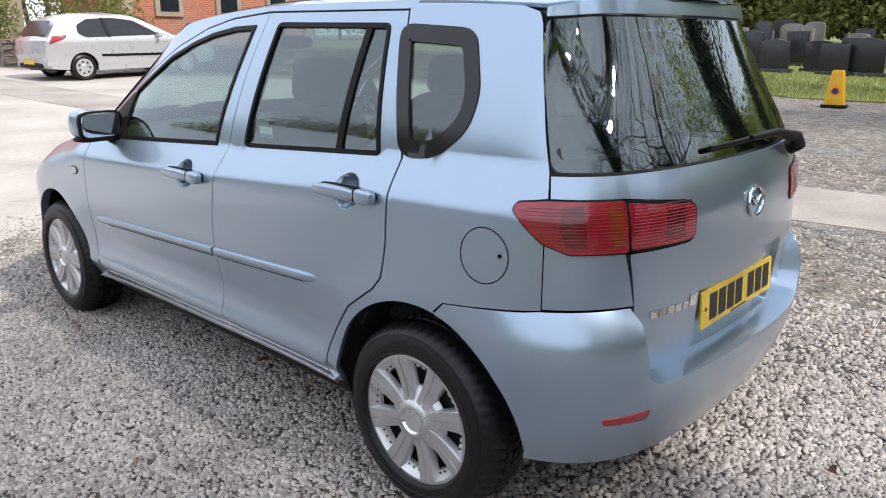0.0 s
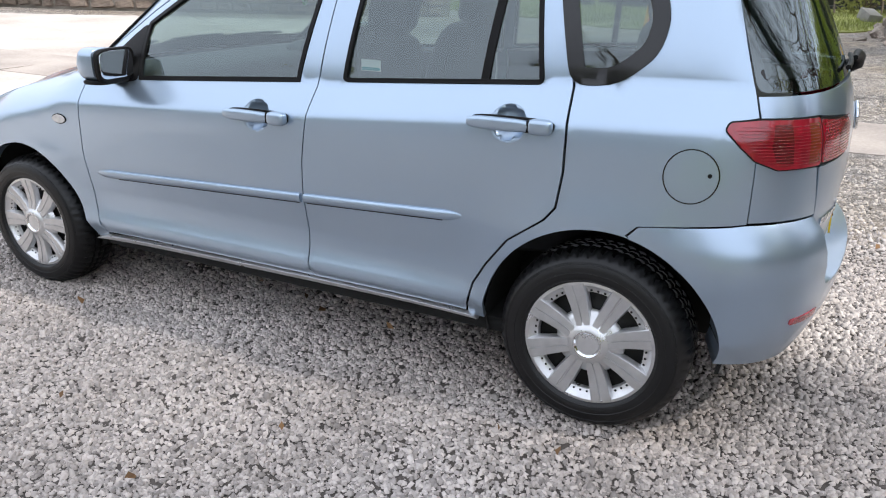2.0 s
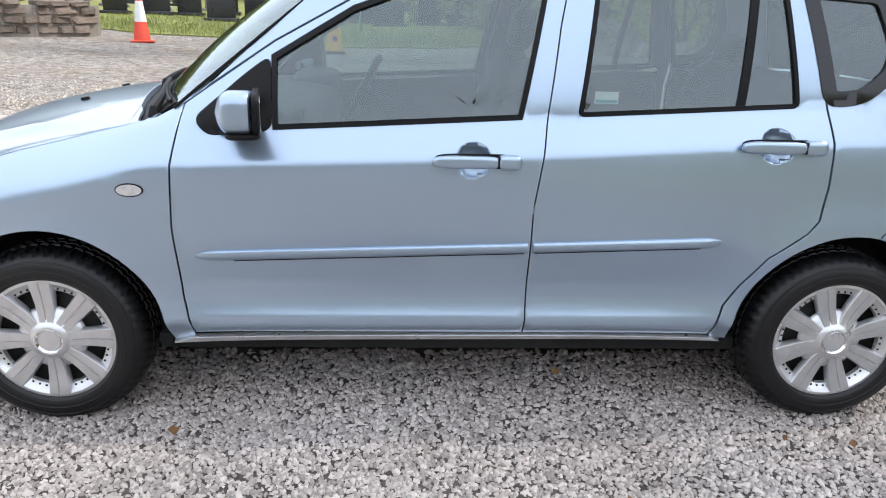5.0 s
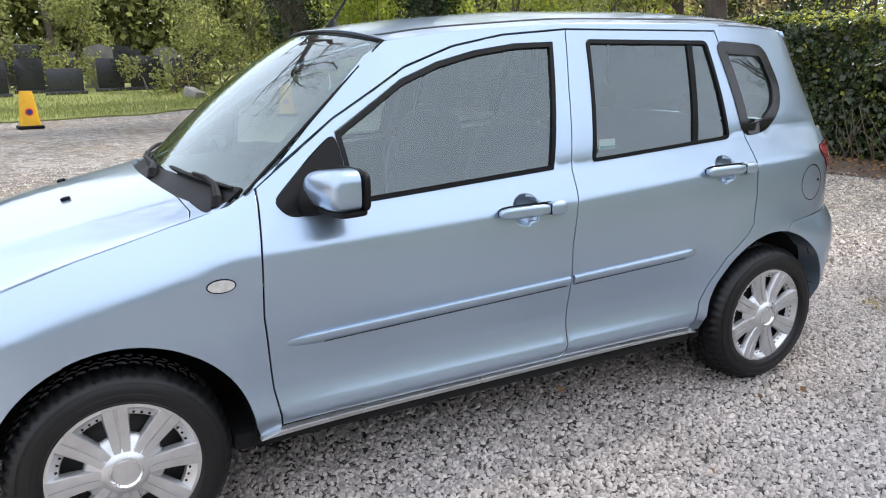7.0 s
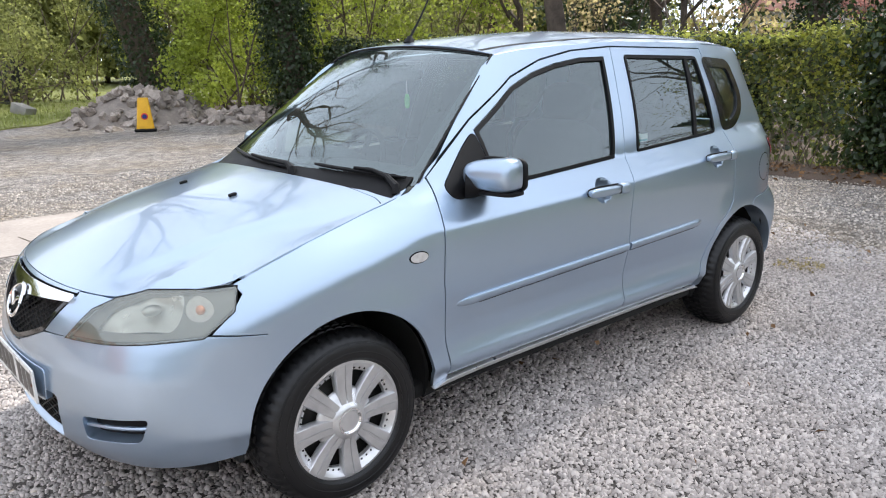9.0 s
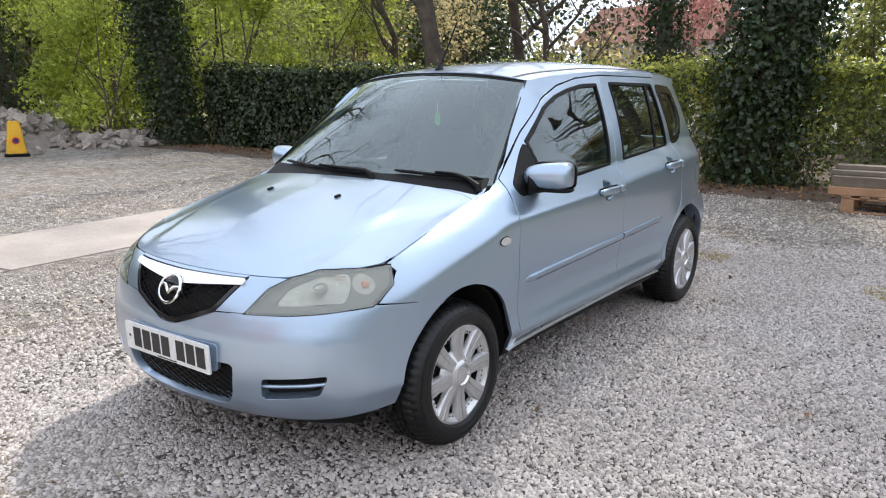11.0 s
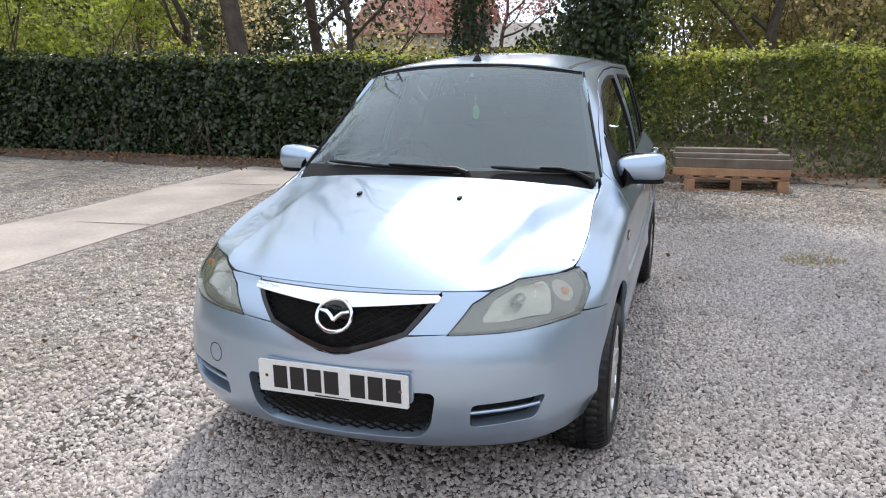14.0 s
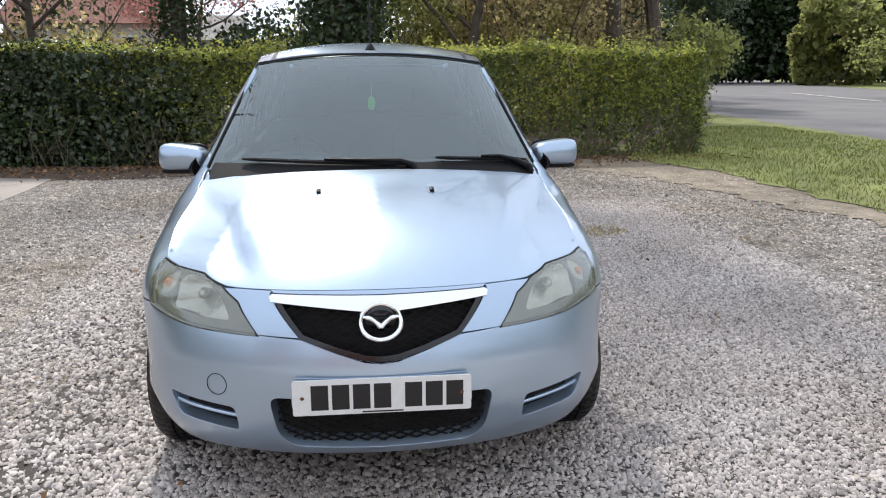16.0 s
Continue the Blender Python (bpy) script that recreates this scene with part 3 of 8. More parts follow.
        for a, b in zip(vs, vs[1:]):
            for j in range(6):
                bm.faces.new((a[j], b[j], b[j + 1], a[j + 1]))
        bm.faces.new(vs[0])
        bm.faces.new(vs[-1])
        bmesh.ops.recalc_face_normals(bm, faces=bm.faces)
        rs_ = part("rubbing_strip", bm, PAINT, door)
        # thin black tube drawn as the shadow line under the strip
        ribbon("strip_shadow_line", [flank(xa + (xb - xa) * s, za + (zb - za) * s - 0.0185, 0.001) for s in (np.linspace(0.12, 0.99, 14) if door is fd else np.linspace(0.01, 0.88, 14))], 0.0022, BLACK_PLASTIC, rs_)

    # wing, rear quarter, pillars and sill
    hood_line = [(x, float(z_edge(x))) for x in (-2.82, -2.7, -2.55, -2.4, -2.25, -2.14)]
    wing = [(-2.055, 0.272), (-2.118, 0.262)] + ARCH_F[1:-8] + [(-2.75, 0.627), (-2.9, 0.642), (-2.836, 0.70), (-2.80, 0.742)] + hood_line + [(-2.08, 0.992)] + [(x - 0.001, z) for x, z in DOOR_F]
    fen = put("front_wing", skin_mesh(flank, [p for p in wing], ridge=RIDGE), PAINT, car)
    put("repeater_ring", skin_mesh(lambda x, z: flank(x, z, 0.003), [(REPEATER[0] + 0.040 * math.cos(a), REPEATER[1] + 0.0200 * math.sin(a)) for a in np.linspace(0, 6.0, 20)], gap=0, depth=0.004, step=0.02), BLACK_PLASTIC, fen)
    put("side_repeater", skin_mesh(lambda x, z: flank(x, z, 0.006), [(REPEATER[0] + 0.036 * math.cos(a), REPEATER[1] + 0.0165 * math.sin(a)) for a in np.linspace(0, 6.0, 20)], gap=0, depth=0.008, step=0.02), LENS_WHITE, fen, "clear oval indicator lens")
    quarter = [(-0.40, 0.272)] + [(x + 0.003, z) for x, z in DOOR_R] + [(x, float(z_edge(x)) - 0.006) for x in (-0.2, 0.0, 0.2)] + [(0.268, 1.43), (0.283, 1.405), (0.357, 1.205), (0.388, 1.04), (0.39, 0.98), (0.36, 0.975), (0.318, 0.968), (0.306, 0.954), (0.34, 0.915), (0.385, 0.878), (0.385, 0.697), (0.11, 0.668), (0.082, 0.64)]
    arch_pts = [p for p in arc(0.005, 0.287, 0.353, 74, 182, 32)]
    q = put("rear_quarter", skin_mesh(flank, quarter + arch_pts, [QUARTER_PANE], step=0.03, ridge=RIDGE), PAINT, car)
    pane("quarter_pane", QUARTER_PANE, q, SIDE_GLASS)
    seal("pane_border", QUARTER_PANE, q, 0.045, GLOSS_BLACK)
    put("inner_trim", skin_mesh(lambda x, z: flank(x, z, -0.07), [(-0.12, 0.7), (0.35, 0.7), (0.33, 1.0), (-0.12, 1.02)], gap=0, depth=0.02, step=0.08), TRIM_GREY, q)
    # fuel flap as a disc in a groove
    flap = [(0.232 + 0.0725 * math.cos(a), 0.823 + 0.0755 * math.sin(a)) for a in np.linspace(0, 2 * math.pi, 40, endpoint=False)]
    if not flip:
        put("fuel_flap_groove", skin_mesh(lambda x, z: flank(x, z, 0.0006), flap, [[tuple(p) for p in shrink(flap, 0.0035)]], gap=0, depth=0, step=0.03), GLOSS_BLACK, q)
        lk = flank(0.279, 0.829)
        part("fuel_flap_lock", add_lathe(bmesh.new(), [(0, 0.003), (0.003, 0.003), (0.0035, 0.0015), (0.0055, 0.002), (0.0062, 0)], Matrix.Translation(lk) @ pose(0, 0, 0, 90, 0, 8), 16), BLACK_PLASTIC, q)
    put("rear_corner_panel", skin_mesh(wrap, [(0.806, 0.70), (0.806, 0.876), (0.74, 0.848), (0.594, 0.845), (0.560, 0.70)]), PAINT, car)
    rail = [(x, float(z_edge(x))) for x in np.linspace(-2.075, -1.58, 8)] + [(x, float(z_edge(x)) - 0.002) for x in np.linspace(-1.5, -0.16, 12)] + [(-0.2, 1.443)] + [(x, z + 0.004) for x, z in DOOR_TOP[1:-1][::-1]] + [(-2.05, 1.012)]
    put("roof_pillar", skin_mesh(flank, rail, gap=0.001), PAINT, car)
    put("inner_pillar", skin_mesh(lambda x, z: flank(x, z, -0.03), [(-1.02, 0.98), (-0.93, 0.98), (-0.87, 1.43), (-0.95, 1.43)], gap=0, depth=0.03, step=0.06), TRIM_GREY, car)
    sill = [(-2.12, 0.256), (-0.37, 0.267), (-0.40, 0.277), (-1.02, 0.280), (-2.06, 0.274)]
    put("sill_strip", skin_mesh(lambda x, z: flank(x, z, 0.014), sill, gap=0.001, depth=0.02), SILVER, car, "dull silver sill trim")
    put("sill", skin_mesh(lambda x, z: flank(x, z, -0.05), [(-2.10, 0.19), (-0.38, 0.195), (-0.38, 0.26), (-2.1, 0.245)], gap=0, depth=0.02), BLACK_PLASTIC, car)
    # wheel arches lined in black
    for cx, r in ((0.005, 0.353), (-2.477, 0.343)):
        bm = bmesh.new()
        sgn = 1 if flip else -1
        for ya, yb, ra, rb in ((0.42, 0.74, r + 0.02, r + 0.015), (0.74, 0.775, r + 0.015, r + 0.003)):
            A = [[bm.verts.new((cx + rr * math.cos(t), sgn * min(yy, -float(flank(cx + rr * math.cos(t), max(0.287 + rr * math.sin(t), 0.2))[1]) - 0.014), 0.287 + rr * math.sin(t))) for t in np.linspace(radians(-12), radians(192), 25)] for yy, rr in ((ya, ra), (yb, rb))]
            for i in range(24):
                bm.faces.new((A[0][i], A[0][i + 1], A[1][i + 1], A[1][i]))
        cap = [bm.verts.new((cx + (r + 0.02) * math.cos(t), sgn * 0.42, 0.287 + (r + 0.02) * math.sin(t))) for t in np.linspace(radians(-12), radians(192), 25)]
        bm.faces.new(cap)
        part("wheel_arch_liner", bm, DARK_VOID, car, "black wheel arch liner")
    # tail lamp on the body
    lamp = round_poly([(0.595, 0.853), (0.742, 0.852), (0.808, 0.877), (0.850, 0.914), (0.888, 0.953), (0.879, 0.967), (0.80, 0.974), (0.603, 0.974)], 0.006)
    tl = put("tail_lamp", skin_mesh(lambda s, z: wrap(s, z, 0.0, 0.006), lamp, gap=-0.003, depth=0.02, step=0.02), RED_LENS, car, "red ribbed tail lamp lens")
    put("lamp_gasket", skin_mesh(lambda s, z: wrap(s, z, 0.0, 0.003), [tuple(p) for p in shrink(lamp, -0.0065)], [lamp], gap=0, depth=0.006, step=0.02), BLACK_PLASTIC, tl)
    put("lamp_bulb_window", skin_mesh(lambda s, z: wrap(s, z, 0.0, 0.0068), [(0.60, 0.862), (0.645, 0.859), (0.65, 0.966), (0.608, 0.966)], gap=0, depth=0, step=0.02), AMBER_RED, tl)
    put("lamp_bulb_window", skin_mesh(lambda s, z: wrap(s, z, 0.0, 0.0068), [(0.70, 0.864), (0.752, 0.868), (0.77, 0.91), (0.762, 0.966), (0.71, 0.966)], gap=0, depth=0, step=0.02), DEEP_RED, tl)
    for i in range(13):
        z = 0.862 + i * 0.0082
        ue = float(np.interp(z, [0.853, 0.88, 0.952, 0.97], [0.74, 0.80, 0.868, 0.83]))
        ribbon("lens_rib", [wrap(s, z, 0.0, 0.0075) for s in np.linspace(0.60, ue, 9)], 0.0007, RED_RIB, tl)


LENS_WHITE = mat("clear_indicator_lens", (0.62, 0.60, 0.58), 0.2, amount=0.3, scale=60, coat=1.0)
RED_RIB = mat("red_lens_rib", (0.30, 0.014, 0.024), 0.2, amount=0.2, coat=1.0)
side_parts(False)
side_parts(True)

# tailgate with its recess, rear window and lamps
gate = both([(0, 0.43), (0.50, 0.43), (0.542, 0.50), (0.556, 0.60), (0.560, 0.69), (0.583, 0.842), (0.37, 0.846), (0.346, 0.856), (0.342, 0.94), (0.36, 0.954), (0.596, 0.979), (0.797, 0.979), (0.80, 1.035)])
gate = [(0, 0.43)] + [p for p in gate if p[0] > 0][0:] + [(0.50, 1.04), (0, 1.04)] + [(-0.50, 1.04)] + [p for p in gate if p[0] < 0]
recess = round_poly([(0.285, 0.515), (0.295, 0.735), (-0.295, 0.735), (-0.285, 0.515)], 0.02)
tg = skin_part("tailgate", skin_mesh(tail, gate, [recess], hole_depth=0.022), PAINT, car)
skin_part("plate_recess", skin_mesh(lambda s, z: tail(s, z, 0, -0.02), recess, gap=-0.004, depth=0, step=0.06), PAINT, tg)
pane_out = [(0, 1.043), (0.50, 1.043), (0.797, 1.04), (0.832, 1.205), (0.908, 1.408), (0.484, 1.42), (0, 1.422)]
pane_out = pane_out + [(-a, b) for a, b in reversed(pane_out) if a]
rw = skin_part("rear_window", skin_mesh(lambda s, z: tail(s, z, 0, -0.004), round_poly(pane_out, 0.03), gap=0.002, depth=0.006, step=0.05), REAR_GLASS, car, "dark tinted rear window")
rw.visible_shadow = False
skin_part("window_border", skin_mesh(lambda s, z: tail(s, z, 0, -0.0055), round_poly(pane_out, 0.03), [[tuple(p) for p in shrink(round_poly(pane_out, 0.03), 0.035)]], gap=0, depth=0, step=0.05), GLOSS_BLACK, rw)
for sg in (1, -1):
    lamp = [(0.583 * sg, 0.853), (0.37 * sg, 0.853), (0.353 * sg, 0.861), (0.349 * sg, 0.935), (0.365 * sg, 0.948), (0.592 * sg, 0.972)]
    tl = skin_part("tailgate_lamp", skin_mesh(lambda s, z: tail(s, z, 0, 0.006), round_poly(lamp, 0.01), gap=0.001, depth=0.02, step=0.02), RED_LENS, tg, "red ribbed lamp on the tailgate")
    lamp_r = round_poly(lamp, 0.01)
    skin_part("lamp_gasket", skin_mesh(lambda s, z: tail(s, z, 0, 0.003), [tuple(p) for p in shrink(lamp_r, -0.006)], [[tuple(p) for p in shrink(lamp_r, 0.001)]], gap=0, depth=0.006, step=0.02), BLACK_PLASTIC, tl)
    skin_part("lamp_bulb_window", skin_mesh(lambda s, z: tail(s, z, 0, 0.0068), [(0.40 * sg, 0.865), (0.47 * sg, 0.865), (0.47 * sg, 0.945), (0.40 * sg, 0.94)], gap=0, depth=0, step=0.02), DEEP_RED, tl)
    for i in range(13):
        z = 0.861 + i * 0.0082
        part("lens_rib", add_tube(bmesh.new(), [tail(s * sg, z, 0, 0.0075) for s in np.linspace(0.357, 0.58, 8)], 0.0007, 5), RED_RIB, tl)
# spoiler lip over the rear window
sp = [(0, 1.426), (0.484, 1.424), (0.90, 1.415), (0.905, 1.44), (0.484, 1.462), (0, 1.468)]
sp = sp + [(-a, b) for a, b in reversed(sp) if a]


def spoiler_skin(s, z):
    return tail(s, z, 0, 0.006 + 0.016 * np.clip((z - 1.42) / 0.05, 0, 1) * (1 - np.clip(np.abs(s) / 0.9, 0, 1) ** 4))


skin_part("spoiler", skin_mesh(spoiler_skin, sp, gap=0.001, depth=0.05), PAINT, tg)
# rear wiper
bm = bmesh.new()
add_tube(bm, [tail(-0.36, 1.02, 0, 0.01), tail(-0.355, 1.035, 0, 0.045), tail(-0.32, 1.06, 0, 0.052), tail(-0.18, 1.085, 0, 0.04), tail(0.0, 1.083, 0, 0.025)], [0.026, 0.024, 0.02, 0.013, 0.008], 10)
wp = part("rear_wiper", bm, BLACK_PLASTIC, tg, "black rear wiper arm")
part("wiper_blade", add_tube(bmesh.new(), [tail(s, 1.078 - 0.012 * (s - 0.0), 0, 0.012) for s in np.linspace(-0.16, 0.24, 9)], 0.008, 6), BLACK_PLASTIC, wp)


def maker_mark(s_skin, z, scale, parent):
    """An oval ring with a plain winged bar in it."""
    def at(a, b, out):
        return Vector(s_skin(a, z + b, out))
    bm = bmesh.new()
    pts = [at(scale * math.cos(a), scale * 0.80 * math.sin(a), 0.006) for a in np.linspace(0, 2 * math.pi, 33)]
    add_tube(bm, pts, scale * 0.11, 8, False)
    mk = part("maker_badge", bm, CHROME, parent, "plain chrome oval ring badge")
    bm = bmesh.new()
    add_tube(bm, [at(scale * a, scale * b, 0.006) for a, b in ((-0.86, 0.24), (-0.45, 0.18), (-0.18, -0.02), (0, -0.24))], [scale * 0.08, scale * 0.13, scale * 0.13, scale * 0.1], 8)
    add_tube(bm, [at(scale * a, scale * b, 0.006) for a, b in ((0.86, 0.24), (0.45, 0.18), (0.18, -0.02), (0, -0.24))], [scale * 0.08, scale * 0.13, scale * 0.13, scale * 0.1], 8)
    part("badge_wing", bm, CHROME, mk)
    return mk


maker_mark(lambda a, z, o: tail(a, z, 0, o), 0.902, 0.052, tg)
# the model name as plain bars
bm = bmesh.new()
for i in range(6):
    s = 0.50 - i * 0.032
    w = 0.026 if i < 5 else 0.03
    q = [tail(s - a * w, 0.655 + 0.004 * i * 0 + b * (0.022 if i < 5 else 0.036), 0, 0.001) for a, b in ((0, 0), (1, 0), (1, 1), (0, 1))]
    q2 = [tail(s - a * w, 0.655 + b * (0.022 if i < 5 else 0.036), 0, 0.004) for a, b in ((0, 0), (1, 0), (1, 1), (0, 1))]
    lo, hi = [bm.verts.new(p) for p in q], [bm.verts.new(p) for p in q2]
    bm.faces.new(hi)
    for j in range(4):
        bm.faces.new((lo[j], lo[(j + 1) % 4], hi[(j + 1) % 4], hi[j]))
part("model_badge", bm, CHROME, tg, "plain chrome bars of the model badge")


def number_plate(name, m, material, label, w=0.52, h=0.111):
    """A plate in its own frame: x along, y up, z out. Its characters are plain bars."""
    bm = bmesh.new()
    add_prism(bm, round_poly([(-w / 2, -h / 2), (w / 2, -h / 2), (w / 2, h / 2), (-w / 2, h / 2)], 0.008), m, 0.006)
    pl = part(name, bm, material, car, label, False)
    bm = bmesh.new()
    x = -0.207
    for i in range(7):
        if i == 4:
            x += 0.030
        q = [(x, -0.0395), (x + 0.050, -0.0395), (x + 0.050, 0.0395), (x, 0.0395)]
        part("plate_mark", add_prism(bmesh.new(), q, m @ Matrix.Translation((0, 0, 0.0062)), 0.0006), INK, pl, "", False)
        x += 0.0605
    add_prism(bm, [(-0.06, -0.052), (0.06, -0.052), (0.06, -0.0475), (-0.06, -0.0475)], m @ Matrix.Translation((0, 0, 0.0062)), 0.0006)
    part("maker_line", bm, INK, pl, "", False)
    for sx in (-1, 1):
        part("plate_screw", add_lathe(bmesh.new(), [(0, 0.003), (0.004, 0.003), (0.006, 0.0)], m @ Matrix.Translation((sx * 0.232, 0, 0.006)), 12), RUST, pl)
    return pl


RUST = mat("rusty_screw", (0.16, 0.07, 0.04), 0.8, amount=0.4)
_pr = tail(0.0, 0.62, 0, -0.016)
number_plate("rear_number_plate", pose(_pr[0], 0, 0.618, 90, 0, 90) @ pose(0, 0, 0, -3, 0, 0), PLATE_YELLOW, "yellow rear number plate")

# rear bumper
rb = [(0, 0.232), (0.45, 0.24), (0.70, 0.256), (0.84, 0.272)] + [(float(ux(x)), z) for x, z in arc(0.005, 0.287, 0.353, 2, 75, 28)] + \
     [(float(ux(0.086)), 0.638), (float(ux(0.113)), 0.6675), (0.809, 0.6975), (0.575, 0.700), (0.553, 0.66), (0.548, 0.60), (0.533, 0.515), (0.505, 0.488), (0.44, 0.482), (0, 0.492)]
rb = rb + [(-a, b) for a, b in reversed(rb) if a]
# black tube added to draw the dark seam between tailgate and bumper
part("boot_seam_line", add_tube(bmesh.new(), [tail(s, 0.493 - 0.008 * min(abs(s) / 0.45, 1), 0, 0.002) for s in np.linspace(-0.53, 0.53, 31)], 0.004, 6), BLACK_PLASTIC, tg)
rbp = skin_part("rear_bumper", skin_mesh(lambda s, z: tail(s, z, 1.0), rb, depth=0.10, gap=0.0008), PAINT, car)
for sg in (1, -1):
    skin_part("bumper_reflector", skin_mesh(lambda s, z: tail(s, z, 1.0, 0.003), round_poly([(0.645 * sg, 0.392), (0.52 * sg, 0.386), (0.512 * sg, 0.414), (0.65 * sg, 0.412)], 0.008), gap=0, depth=0.006, step=0.02), RED_LENS, rbp, "red bumper reflector")

# front bumper with its openings
S = LEN
fb = [(0, 0.212), (0.5, 0.218), (0.75, 0.228), (float(S - ux(-2.83)), 0.25)] + [(float(S - ux(x)), z) for x, z in arc(-2.477, 0.287, 0.343, 180, 112, 26)] + \
     [(float(S - ux(-2.75)), 0.6265), (S - 4.12, 0.6405), (S - 4.282, 0.6285), (S - 4.44, 0.6165), (S - 4.605, 0.6095), (S - 4.745, 0.600), (0.13, 0.560), (0.05, 0.534), (0, 0.528)]
fb = fb + [(-a, b) for a, b in reversed(fb) if a]
intake = round_poly([(0.335, 0.425), (0.315, 0.30), (0.27, 0.252), (0, 0.243), (-0.27, 0.252), (-0.315, 0.30), (-0.335, 0.425)], 0.03)


def fog_hole(sg):
    return round_poly([(0.445 * sg, 0.385), (0.69 * sg, 0.408), (0.655 * sg, 0.33), (0.44 * sg, 0.305)], 0.02)


fbp = skin_part("front_bumper", skin_mesh(nose, fb, [intake, fog_hole(1), fog_hole(-1)], gap=0.0008, depth=0.04, hole_depth=0.06, step=0.03), PAINT, car)
skin_part("bumper_lip", skin_mesh(lambda s, z: nose(s, z, -0.022), [(-0.86, 0.15), (0.86, 0.15), (0.86, 0.24), (-0.86, 0.24)], gap=0, depth=0.02, step=0.05), BLACK_PLASTIC, fbp, "black lower bumper lip")


def lattice(skin, poly, dx, dz, r, back):
    """Crossed diagonal wires inside an outline."""
    bm = bmesh.new()
    p = np.array(poly)
    lo, hi = p.min(0), p.max(0)
    slope = dz / dx
    span = (hi[0] - lo[0]) * slope + (hi[1] - lo[1])
    for sg in (1, -1):
        c = -span
        while c < span:
            run = []
            for x in np.linspace(lo[0], hi[0], 60):
                z = lo[1] + c + slope * (x - lo[0]) if sg > 0 else lo[1] + c + slope * (hi[0] - x)
                if lo[1] < z < hi[1] and inside(p, np.array([[x, z]]))[0]:
                    run.append(skin(x, z, back))
                elif len(run) > 1:
                    add_tube(bm, run, r, 4, False)
                    run = []
                else:
                    run = []
            if len(run) > 1:
                add_tube(bm, run, r, 4, False)
            c += dz * 2
    return bm


GRILLE = [(0.338, 0.712), (0.238, 0.602), (0.13, 0.564), (0.05, 0.541), (0, 0.536)]
GRILLE = GRILLE + [(-a, b) for a, b in reversed(GRILLE) if a]
gr = part("grille", lattice(nose, GRILLE, 0.021, 0.0105, 0.0028, -0.012), BLACK_PLASTIC, car, "black diamond mesh grille")
skin_part("grille_backing", skin_mesh(lambda s, z: nose(s, z, -0.035), GRILLE, gap=-0.02, depth=0, step=0.05), DARK_VOID, gr)
skin_part("grille_frame", skin_mesh(lambda s, z: nose(s, z, 0.004), GRILLE, [[tuple(p) for p in shrink(GRILLE, 0.014)]], gap=0, depth=0.03, step=0.03), GLOSS_BLACK, gr)
chrome = [(0.0, 0.674), (0.20, 0.692), (0.34, 0.703), (0.348, 0.716), (0.34, 0.722), (0, 0.718)]
chrome = chrome + [(-a, b) for a, b in reversed(chrome) if a]
skin_part("chrome_bar", skin_mesh(lambda s, z: nose(s, z, 0.012), chrome, gap=0, depth=0.03, step=0.02), CHROME, gr, "polished chrome grille bar")
bm = bmesh.new()
add_lathe(bm, [(0, 0.004), (0.046, 0.003), (0.050, -0.002), (0.050, -0.03)], Matrix.Translation(nose(0, 0.652, 0.0)) @ pose(0, 0, 0, 90, 0, -90) @ pose(0, 0, 0, 20, 0, 0) @ Matrix.Diagonal((1, 0.84, 1, 1)), 32)
part("badge_boss", bm, GLOSS_BLACK, gr)
maker_mark(lambda a, z, o: nose(a, z, o + 0.016), 0.652, 0.060, gr)
li = part("lower_grille", lattice(nose, intake, 0.026, 0.013, 0.003, -0.03), BLACK_PLASTIC, fbp, "black mesh lower grille")
skin_part("grille_backing", skin_mesh(lambda s, z: nose(s, z, -0.055), intake, gap=-0.02, depth=0, step=0.05), DARK_VOID, li)
for sg in (1, -1):
    # black backing in place of body paint, for the shade inside the vent
    skin_part("vent_shade_backing", skin_mesh(lambda s, z: nose(s, z, -0.045), fog_hole(sg), gap=-0.015, depth=0, step=0.04), BLACK_PLASTIC, fbp)
    for zz, w in ((0.352, 0.007),):
        part("vent_fin", add_tube(bmesh.new(), [nose(s * sg, zz + 0.09 * (s - 0.45), -0.018) for s in np.linspace(0.43, 0.69, 9)], w, 8), PAINT, fbp)
skin_part("towing_cap", skin_mesh(lambda s, z: nose(s, z, 0.001), [(-0.50 + 0.034 * math.cos(a), 0.455 + 0.034 * math.sin(a)) for a in np.linspace(0, 6.1, 24)], [[(-0.50 + 0.0315 * math.cos(a), 0.455 + 0.0315 * math.sin(a)) for a in np.linspace(0, 6.1, 24)]], gap=0, depth=0, step=0.03), BLACK_PLASTIC, fbp)
_pf = nose(0.0, 0.44)
number_plate("front_number_plate", pose(_pf[0] - 0.004, 0, 0.437, 90, 0, -90) @ pose(0, 0, 0, 2, 0, 0), PLATE_WHITE, "white front number plate with rusty screws")
skin_part("plate_plinth", skin_mesh(lambda s, z: nose(s, z, 0.003), round_poly([(-0.266, 0.388), (0.266, 0.388), (0.266, 0.490), (-0.266, 0.490)], 0.02), gap=0, depth=0.02, step=0.05), PAINT, fbp)

# bonnet: it starts on the nose's skin and sweeps up to the screen
HOOD_Y = np.linspace(-1, 1, 61)


